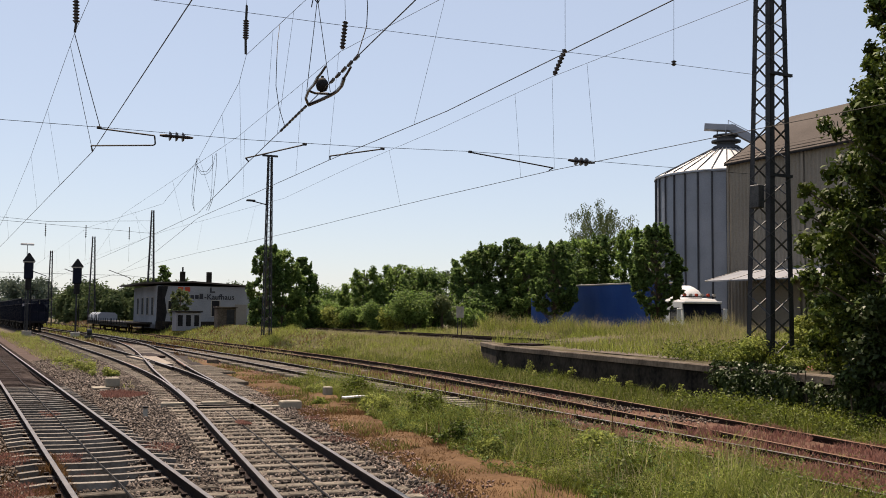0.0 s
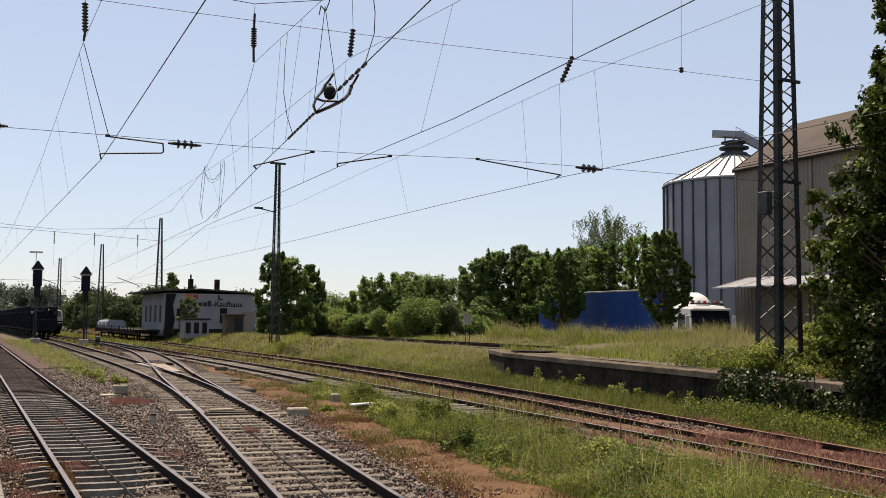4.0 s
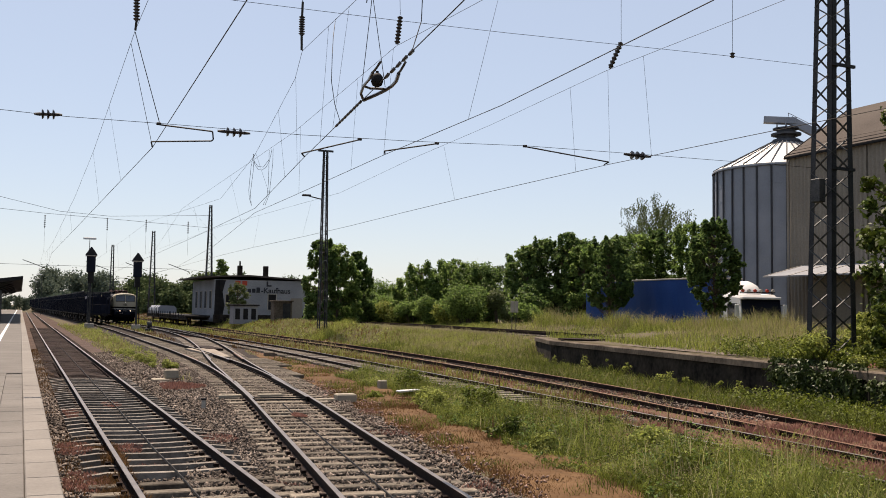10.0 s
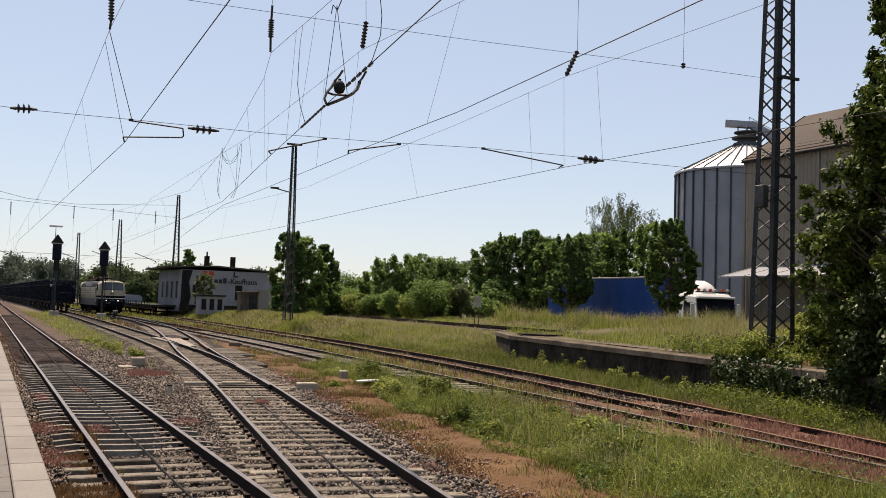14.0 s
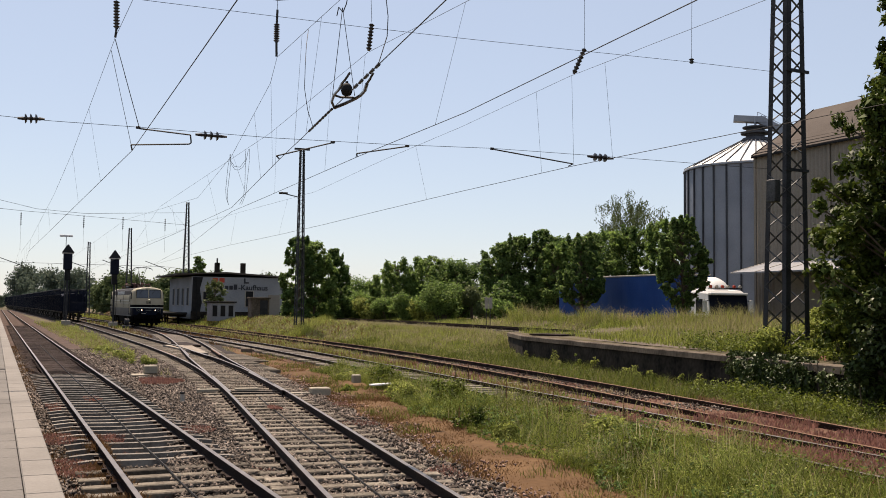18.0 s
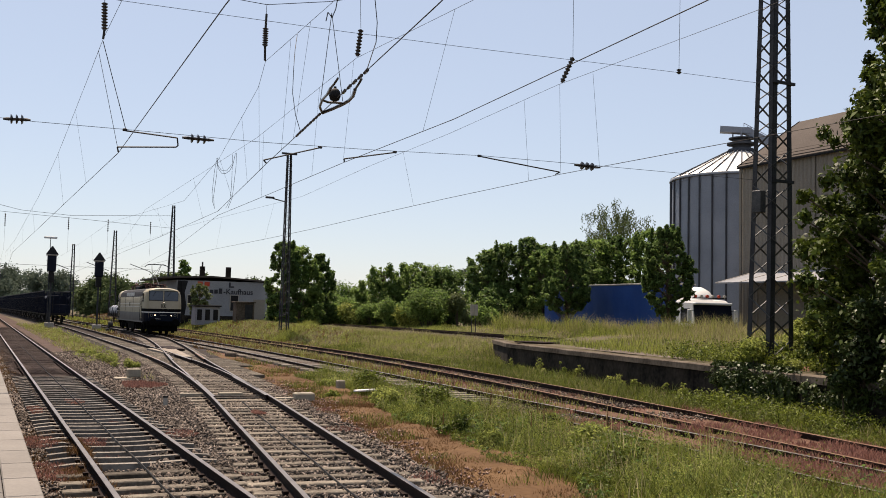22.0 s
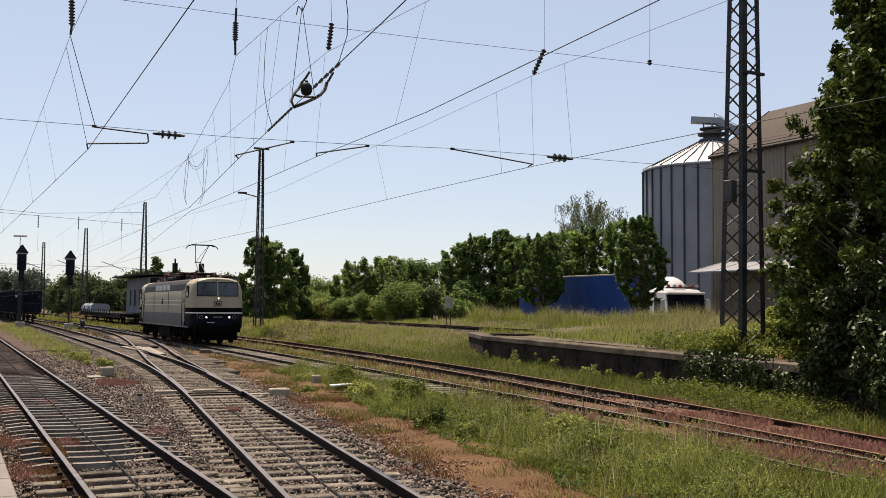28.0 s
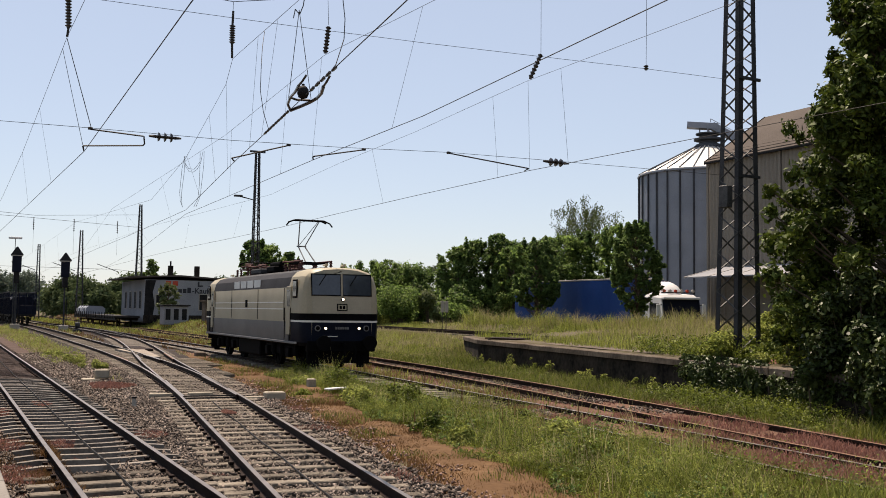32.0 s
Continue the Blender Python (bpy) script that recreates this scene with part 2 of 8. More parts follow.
# ---- mesh helpers ----
class Shape:
    """Vertices and faces gathered for one mesh."""

    def __init__(self):
        self.v, self.f = [], []

    def add(self, verts, faces):
        k = len(self.v)
        self.v += [tuple(p) for p in verts]
        self.f += [tuple(i + k for i in q) for q in faces]
        return self

    def box(self, x0, x1, y0, y1, z0, z1, c=0.0):
        if c <= 0:
            v = [(x, y, z) for x in (x0, x1) for y in (y0, y1) for z in (z0, z1)]
            return self.add(v, [(0, 1, 3, 2), (4, 6, 7, 5), (0, 4, 5, 1), (2, 3, 7, 6), (0, 2, 6, 4), (1, 5, 7, 3)])
        lo, hi = (x0, y0, z0), (x1, y1, z1)
        v, at = [], {}
        for s in ((a, b, d) for a in (0, 1) for b in (0, 1) for d in (0, 1)):
            for k in range(3):
                p = [(lo[i] if s[i] == 0 else hi[i]) + (0 if i == k else (c if s[i] == 0 else -c)) for i in range(3)]
                at[s, k] = len(v)
                v.append(p)
        f = []
        for k in range(3):
            i, j = [q for q in range(3) if q != k]
            for side in (0, 1):
                ring = []
                for a, b in ((0, 0), (1, 0), (1, 1), (0, 1)):
                    s = [0, 0, 0]
                    s[k], s[i], s[j] = side, a, b
                    ring.append(at[tuple(s), k])
                f.append(tuple(ring))
            for a in (0, 1):
                for b in (0, 1):
                    s0, s1 = [0, 0, 0], [0, 0, 0]
                    s0[i] = s1[i] = a
                    s0[j] = s1[j] = b
                    s1[k] = 1
                    f.append((at[tuple(s0), i], at[tuple(s1), i], at[tuple(s1), j], at[tuple(s0), j]))
        for s in ((a, b, d) for a in (0, 1) for b in (0, 1) for d in (0, 1)):
            f.append(tuple(at[s, k] for k in range(3)))
        return self.add(v, f)

    def tube(self, p, q, r, n=6, r2=None, caps=True):
        p, q = Vector(p), Vector(q)
        d = (q - p).normalized()
        a = d.orthogonal().normalized()
        b = d.cross(a)
        r2 = r if r2 is None else r2
        v = [p + (a * math.cos(6.28318 * i / n) + b * math.sin(6.28318 * i / n)) * r for i in range(n)]
        v += [q + (a * math.cos(6.28318 * i / n) + b * math.sin(6.28318 * i / n)) * r2 for i in range(n)]
        f = [(i, (i + 1) % n, n + (i + 1) % n, n + i) for i in range(n)]
        if caps:
            f += [tuple(reversed(range(n))), tuple(range(n, 2 * n))]
        return self.add(v, f)

    def line(self, pts, r, n=5):
        for a, b in zip(pts, pts[1:]):
            self.tube(a, b, r, n)
        return self

    def bar(self, p, q, w, h):
        """A flat or square bar from p to q."""
        p, q = Vector(p), Vector(q)
        d = (q - p).normalized()
        up = Vector((0, 0, 1)) if abs(d.z) < 0.9 else Vector((0, 1, 0))
        a = d.cross(up).normalized() * (w / 2)
        b = a.normalized().cross(d).normalized() * (h / 2)
        v = [c + s * a + t * b for c in (p, q) for s, t in ((-1, -1), (1, -1), (1, 1), (-1, 1))]
        return self.add(v, [(0, 1, 2, 3), (7, 6, 5, 4), (0, 4, 5, 1), (1, 5, 6, 2), (2, 6, 7, 3), (3, 7, 4, 0)])

    def loft(self, rings, closed=True, caps=True):
        n = len(rings[0])
        v = [p for r in rings for p in r]
        f = []
        for k in range(len(rings) - 1):
            for i in range(n if closed else n - 1):
                j = (i + 1) % n
                f.append((k * n + i, k * n + j, (k + 1) * n + j, (k + 1) * n + i))
        if caps and closed:
            f += [tuple(reversed(range(n))), tuple(range((len(rings) - 1) * n, len(rings) * n))]
        return self.add(v, f)

    def lathe(self, prof, n=16, centre=(0, 0, 0)):
        cx, cy, cz = centre
        rings = [[(cx + r * math.cos(6.28318 * i / n), cy + r * math.sin(6.28318 * i / n), cz + z) for i in range(n)] for r, z in prof]
        return self.loft(rings)

    def mesh(self, name, fix=True):
        me = bpy.data.meshes.new(name)
        me.from_pydata(self.v, [], self.f)
        if fix and len(self.f) < 20000:
            bm = bmesh.new()
            bm.from_mesh(me)
            bmesh.ops.recalc_face_normals(bm, faces=bm.faces)
            bm.to_mesh(me)
            bm.free()
        me.update()
        return me


def smooth(ob, angle=40):
    me = ob.data
    for p in me.polygons:
        p.use_smooth = True
    me.set_sharp_from_angle(angle=radians(angle))
    return ob


def part(name, shape, material, parent=None, label="", at=None):
    ob = new(name, shape.mesh(name) if isinstance(shape, Shape) else shape)
    if not ob.data.materials:
        ob.data.materials.append(material)
    if parent is not None:
        ob.parent = parent
    if at is not None:
        ob.matrix_basis = at
    if label:
        tagged(ob, label)
    return ob


def thing(name, label, category, m=None, group="", kind=""):
    ob = new(name)
    ob.empty_display_size = 0.2
    if m is not None:
        ob.matrix_basis = m
    return tagged(ob, label, category, group, kind)


def raw_mesh(name, verts, loops, size):
    """A mesh of equal faces from number arrays."""
    me = bpy.data.meshes.new(name)
    verts = np.asarray(verts, np.float32)
    loops = np.asarray(loops, np.int32).ravel()
    me.vertices.add(len(verts))
    me.vertices.foreach_set("co", verts.ravel())
    me.loops.add(len(loops))
    me.loops.foreach_set("vertex_index", loops)
    count = len(loops) // size
    me.polygons.add(count)
    me.polygons.foreach_set("loop_start", np.arange(0, len(loops), size, dtype=np.int32))
    me.update(calc_edges=True)
    return me


class Way:
    """A smooth line over the ground: x as a function of y."""

    def __init__(self, pts):
        self.y = np.array([p[1] for p in pts], float)
        self.x = np.array([p[0] for p in pts], float)
        s = np.gradient(self.x, self.y)
        self.s = s

    def at(self, y):
        k = int(np.clip(np.searchsorted(self.y, y) - 1, 0, len(self.y) - 2))
        h = self.y[k + 1] - self.y[k]
        t = (y - self.y[k]) / h
        if t < 0:
            return self.x[0] + self.s[0] * (y - self.y[0])
        if t > 1:
            return self.x[-1] + self.s[-1] * (y - self.y[-1])
        a, b, c, d = 2 * t**3 - 3 * t**2 + 1, t**3 - 2 * t**2 + t, -2 * t**3 + 3 * t**2, t**3 - t**2
        return a * self.x[k] + b * h * self.s[k] + c * self.x[k + 1] + d * h * self.s[k + 1]

    def slope(self, y):
        return (self.at(y + 0.05) - self.at(y - 0.05)) / 0.1


WAY_E = Way([(28.4, 41), (29.3, 54), (30.5, 73), (31.2, 93), (31.8, 125)])
WAY_1 = Way([(2.33, -20), (2.33, 0), (2.33, 60), (2.4, 150), (2.6, 330)])
WAY_2 = Way([(1.6, -10), (2.95, 0), (4.4, 11.2), (5.42, 19), (6.5, 27.4), (7.45, 37), (8.1, 51), (8.45, 70), (8.85, 100), (8.9, 132), (8.6, 170), (7.7, 230), (6.5, 310), (5.1, 400), (4.6, 430)])
WAY_B = Way([(6.5, 27.4), (7.4, 35), (8.2, 42), (9.35, 51), (10.8, 63), (12.1, 76), (13.0, 90), (13.4, 108), (13.15, 118), (12.85, 126), (12.15, 141), (11.85, 160), (11.75, 180), (11.75, 330)])
WAY_C = Way([(10.6, -12), (11.3, 0), (11.85, 10), (12.2, 16), (12.6, 25), (13.1, 36), (13.5, 50), (13.6, 70), (13.6, 96), (13.45, 108), (13.15, 118), (12.85, 126), (12.15, 141), (11.85, 160), (11.75, 180), (11.75, 230)])
WAY_D = Way([(11.2, -15), (13.1, 3), (14.1, 12), (15.0, 18), (16.2, 26.5), (17.2, 36), (18.0, 48), (18.4, 60), (18.6, 76), (18.9, 103), (19.2, 160), (19.3, 330)])


def wall_x(y):
    return 22.8 - 0.172 * (41.4 - y) if y < 41.4 else 22.8 + 0.393 * (y - 41.4)


# ---- ground ----
def ramp01(v, a, b):
    t = min(1.0, max(0.0, (v - a) / (b - a)))
    return t * t * (3 - 2 * t)


RAMP_TOP = 0.92


def ground_z(x, y):
    """Height of the soil. Rail tops lie at zero."""
    low = -0.26 + 0.05 * noise.noise((x * 0.3, y * 0.3, 0))
    if x < min(6.0, WAY_2.at(y) - 1.3):
        low -= 0.08
    if x < 0.6:
        low = -0.34
    high = 1.0 + 0.1 * noise.noise((x * 0.1, y * 0.1, 3)) + (0.45 * ramp01(x, 27, 32) - 1.0 * ramp01(x, 32.5, 35.5)) * (1 - ramp01(y, 56, 70)) - 0.4 * ramp01(y, 130, 200) - 0.45 * ramp01(y, 93, 106) * (1 - ramp01(x, 27, 33)) * (1 - ramp01(y, 130, 150))
    if y > 40:
        side = x - WAY_E.at(y)
        cut = 1 - max(ramp01(side, 1.7, 2.9), ramp01(-side, 5.0, 8.0))
        high = high * (1 - cut) + (0.78 - 0.06 * min(6.0, max(0.0, -side - 1.2))) * cut
    bank = ramp01(x, 20.2, 25.5 - 2.6 * ramp01(y, 52, 66)) * ramp01(y, 42.5, 52)
    if y < 47:
        high = RAMP_TOP + 0.03 + 0.5 * ramp01(x - wall_x(y), 3.0, 9) * ramp01(y, 24, 33) - 1.0 * ramp01(x, 32, 35.5) * ramp01(y, 24, 36) + 0.05 * noise.noise((x * 0.25, y * 0.25, 5))
        k = 1.0 if x > wall_x(y) + 0.2 else bank
    else:
        k = max(bank, ramp01(x, wall_x(47) - 0.4, wall_x(47) + 0.4) * (1 - ramp01(y, 47, 52)))
    return low * (1 - k) + high * k


gcols = sorted(set([-900, -300, -80, -20, -7, 0.4, 0.62] + list(np.arange(1, 22.4, 0.6)) + [22.9, 23.05] + list(np.arange(23.6, 40, 0.9)) + [42, 46, 52, 60, 75, 100, 150, 300, 700, 1500, 3500]))
gys = sorted(set([-900, -200, -60, -20] + list(np.arange(-8, 41, 0.8)) + [41.4] + list(np.arange(42, 70, 0.8)) + list(np.arange(72, 150, 4)) + [160, 190, 240, 330, 500, 900, 1800, 3800]))
gv = []
for y in gys:
    shift = (wall_x(min(47.0, max(-20.0, y))) - 22.8) * (1 - ramp01(y, 47, 60))
    for c in gcols:
        x = c + shift * ramp01(c, 5, 20) * (1 - ramp01(c, 26, 75))
        gv.append((x, y, ground_z(x, y)))
nx = len(gcols)
gf = [(j * nx + i, j * nx + i + 1, (j + 1) * nx + i + 1, (j + 1) * nx + i) for j in range(len(gys) - 1) for i in range(nx - 1)]
ground = new("ground", raw_mesh("ground", gv, gf, 4))
ground.data.materials.append(M_SOIL)
tagged(ground, "grassy railway land with bare soil between the tracks", "ground", kind="structure")


# ---- tracks ----
RAIL_PROFILE = [(-0.036, -0.004), (-0.026, 0), (0.026, 0), (0.036, -0.004), (0.036, -0.035), (0.01, -0.05), (0.01, -0.14), (0.07, -0.155), (0.07, -0.172), (-0.07, -0.172), (-0.07, -0.155), (-0.01, -0.14), (-0.01, -0.05), (-0.036, -0.035)]


def rail_shape(way, offset, y0, y1, step, lift=0.0):
    s, rings = Shape(), []
    count = max(2, int((y1 - y0) / step))
    for k in range(count + 1):
        y = y0 + (y1 - y0) * k / count
        nrm = Vector((1, -way.slope(y), 0)).normalized()
        base = Vector((way.at(y), y, lift)) + nrm * offset
        rings.append([base + nrm * a + Vector((0, 0, b)) for a, b in RAIL_PROFILE])
    return s.loft(rings)


def add_rail(track, way, offset, y0, y1, top, name="rail", step=2.0, lift=0.0):
    ob = part(name, rail_shape(way, offset, y0, y1, step, lift), M_RAILSIDE, track)
    ob.data.materials.append(top)
    for p in ob.data.polygons:
        if p.normal.z > 0.8 and p.center.z > lift - 0.01:
            p.material_index = 1
    return ob


def bed(name, way, y0, y1, half, material, label, z=-0.19, drop=0.22, right=None, dip=0.0, rise=None):
    right = half if right is None else right
    s, rows = Shape(), []
    count = int(y1 - y0)
    for k in range(count + 1):
        y = y0 + k * (y1 - y0) / count
        nrm = Vector((1, -way.slope(y), 0)).normalized()
        c = Vector((way.at(y), y, 0 if rise is None else rise(y)))
        row = []
        for u, h in ((-half - 0.45, z - drop), (-half, z), (-half * 0.55, z + 0.01 - dip), (0, z - 0.01 - dip), (min(right, half) * 0.55, z + 0.01 - dip), (right, z), (right + 0.45, z - drop)):
            j = 0.12 * noise.noise((c.x + u, y * 0.7, 7))
            row.append(c + nrm * (u + j) + Vector((0, 0, h + 0.015 * noise.noise((c.x + u * 3, y * 3, 2)))))
        rows.append(row)
    s.loft(rows, closed=False, caps=False)
    return tagged(part(name, s, material), label, "ballast", kind="structure")


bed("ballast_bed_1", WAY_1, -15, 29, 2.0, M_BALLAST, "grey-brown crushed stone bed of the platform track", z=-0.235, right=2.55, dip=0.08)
bed("ballast_bed_6", WAY_1, 29, 330, 2.0, M_DUSTBED, "rust-brown dusted stone bed of the platform track", z=-0.235, right=2.55, dip=0.06)
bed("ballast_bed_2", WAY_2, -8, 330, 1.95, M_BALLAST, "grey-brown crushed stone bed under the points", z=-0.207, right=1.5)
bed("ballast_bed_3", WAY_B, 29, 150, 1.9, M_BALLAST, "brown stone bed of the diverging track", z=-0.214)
def silt(y):
    return 0.10 * (1 - ramp01(y, 19, 26))


bed("ballast_bed_4", WAY_C, -12, 106, 1.6, M_RUSTBED, "weedy rust-brown stone bed of the siding", z=-0.221, rise=silt)
bed("ballast_bed_5", WAY_D, -15, 330, 1.6, M_RUSTBED, "weedy rust-brown stone bed of the old siding", z=-0.228, rise=silt)


def track(label, way, y0, y1, top, lift=0.0):
    t = thing("railway_track", label, "track", kind="structure")
    for side in (-0.752, 0.752):
        add_rail(t, way, side, y0, y1, top, lift=lift)
    return t


track_1 = track("straight platform track with bright worn rail heads", WAY_1, -15, 330, M_RAILTOP)
track_2 = track("track curving away with polished rails on pale sleepers", WAY_2, -8, 330, M_RAILTOP)
track_c = track("siding half hidden in weeds with worn rails", WAY_C, -12, 106, M_RAILTOP)
track_d = track("old overgrown siding with rusty rails", WAY_D, -15, 330, M_RAILRUST)
track_e = track("disused rusty track on the grassy bank", WAY_E, 41, 125, M_RAILSIDE, lift=1.02)

# the points: closure rails of the diverging track, blades, crossing nose, check rails
track_b = thing("railway_points", "set of points with a crossing nose and check rails", "points", kind="structure")
add_rail(track_b, WAY_B, -0.752, 31.5, 330, M_RAILTOP, "closure_rail")
add_rail(track_b, WAY_B, 0.752, 28.0, 330, M_RAILTOP, "stock_rail")
add_rail(track_b, WAY_B, -0.70, 25.6, 31.4, M_RAILTOP, "switch_blade", 1.0)
add_rail(track_b, WAY_2, 0.685, 25.8, 33, M_RAILTOP, "switch_blade", 1.0)
add_rail(track_b, WAY_2, -0.69, 43.5, 49.5, M_RAILRUST, "check_rail", 1.0)
add_rail(track_b, WAY_B, 0.69, 44.5, 50.5, M_RAILRUST, "check_rail", 1.0)
for way, side in ((WAY_2, 0.69), (WAY_B, -0.69)):
    add_rail(track_b, way, side, 44.0, 49.0, M_RAILTOP, "wing_rail", 1.0)
part("infill_plate", Shape().box(9.6, 10.5, 56.0, 60.5, -0.19, -0.03, 0.02), M_RAILSIDE, track_b)
part("infill_plate", Shape().add([(8.85, 47.5, -0.05), (9.25, 47.5, -0.05), (10.1, 57, -0.05), (8.6, 57, -0.05), (8.85, 47.5, -0.2), (9.25, 47.5, -0.2), (10.1, 57, -0.2), (8.6, 57, -0.2)], [(0, 1, 2, 3), (4, 7, 6, 5), (0, 4, 5, 1), (1, 5, 6, 2), (2, 6, 7, 3), (3, 7, 4, 0)]), M_OLDSLEEPER, track_b)
part("stretcher_bar", Shape().bar((5.6, 26.2, -0.1), (7.2, 26.0, -0.1), 0.05, 0.03), M_DARK, track_b)
part("stretcher_bar", Shape().bar((5.65, 26.8, -0.1), (7.25, 26.6, -0.1), 0.05, 0.03), M_DARK, track_b)

# ---- platform ----
platform = thing("platform", "long paved station platform with a pale concrete edge", "platform", kind="structure")
part("platform_body", Shape().box(-7, 0.45, -15, 320, -0.3, 0.50), M_JOINT, platform)

# ---- loading ramp ----
loading_ramp = thing("loading_ramp", "old mossy concrete loading ramp wall with a worn coping", "ramp", kind="structure")


def wall_run(s, y0, y1, inner, outer, z0, z1, step=1.5, jitter=0.0):
    rings = []
    count = max(1, int((y1 - y0) / step))
    for k in range(count + 1):
        y = y0 + (y1 - y0) * k / count
        w = wall_x(y)
        j = jitter * noise.noise((y * 0.8, z1, 4))
        rings.append([(w + outer + j, y, z0), (w + inner, y, z0), (w + inner, y, z1 + j), (w + outer + 0.03 + j, y, z1 + j), (w + outer + j, y, z1 - 0.03 + j)])
    return s.loft(rings)


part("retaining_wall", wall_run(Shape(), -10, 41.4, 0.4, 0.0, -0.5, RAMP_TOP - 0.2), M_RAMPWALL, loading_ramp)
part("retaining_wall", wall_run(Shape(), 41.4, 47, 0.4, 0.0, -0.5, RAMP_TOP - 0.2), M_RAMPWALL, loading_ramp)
for k in range(17):
    a = -9.6 + 3 * k
    if a < 41:
        part("coping_stone", wall_run(Shape(), a, min(41.38, a + 2.985), 0.55, -0.09, RAMP_TOP - 0.2, RAMP_TOP, 0.75, 0.025), M_COPING, loading_ramp)
part("coping_stone", wall_run(Shape(), 41.42, 44.2, 0.55, -0.06, RAMP_TOP - 0.2, RAMP_TOP, 0.75, 0.02), M_COPING, loading_ramp)
part("coping_stone", wall_run(Shape(), 44.22, 47, 0.55, -0.06, RAMP_TOP - 0.2, RAMP_TOP, 0.75, 0.02), M_COPING, loading_ramp)
deck = Shape()
deck.add([(wall_x(y) + o, y, RAMP_TOP + 0.035) for y in (26, 31, 36, 41) for o in (0.56, 2.2 - 0.7 * abs(y - 36) / 10)], [(0, 2, 3, 1), (2, 4, 5, 3), (4, 6, 7, 5)])
part("concrete_deck", deck, M_COPING, loading_ramp)


# ---- plants ----
def leaf_cloud(centres, radii, count, size, seed, droop=0.0, flat=0.7, inner=0.5, core=0.0):
    """Many bent leaf quads over the outer part of clumps."""
    count, size = int(count * 0.78), size * 1.1
    rng = np.random.default_rng(seed)
    centres, radii = np.asarray(centres, float), np.asarray(radii, float)
    w = radii[:, 0] ** 2
    pick = rng.choice(len(centres), count, p=w / w.sum())
    d = rng.normal(size=(count, 3))
    d /= np.linalg.norm(d, axis=1)[:, None]
    r = rng.uniform(inner, 1.1, count) * np.where(rng.random(count) < 0.14, 1.28, 1.0)
    c = centres[pick] + d * radii[pick] * r[:, None]
    n = d * 0.55 + rng.normal(size=(count, 3)) * 0.75 + np.array([0, 0, 0.5])
    n /= np.linalg.norm(n, axis=1)[:, None]
    a = np.cross(n, rng.normal(size=(count, 3)))
    a /= np.linalg.norm(a, axis=1)[:, None]
    a[:, 2] -= droop
    b = np.cross(n, a)
    s = size * rng.uniform(0.55, 1.35, count)[:, None]
    v = np.empty((count, 4, 3))
    v[:, 0] = c - a * s
    v[:, 1] = c - b * s * flat * 0.7 + n * s * 0.25
    v[:, 2] = c + a * s
    v[:, 3] = c + b * s * flat * 0.7 + n * s * 0.25
    if core:
        # crossed inner sprays that close each clump
        m = len(centres)
        e = rng.normal(size=(m, 3, 3))
        e *= core / np.linalg.norm(e, axis=2)[:, :, None]
        q = np.empty((m, 3, 4, 3))
        for k in range(3):
            g, o = e[:, k] * radii, e[:, (k + 1) % 3] * radii
            q[:, k, 0], q[:, k, 1], q[:, k, 2], q[:, k, 3] = centres - g, centres - o, centres + g, centres + o
        v = np.concatenate([v, q.reshape(-1, 4, 3)])
    return v.reshape(-1, 3), np.arange(len(v) * 4).reshape(-1, 4)


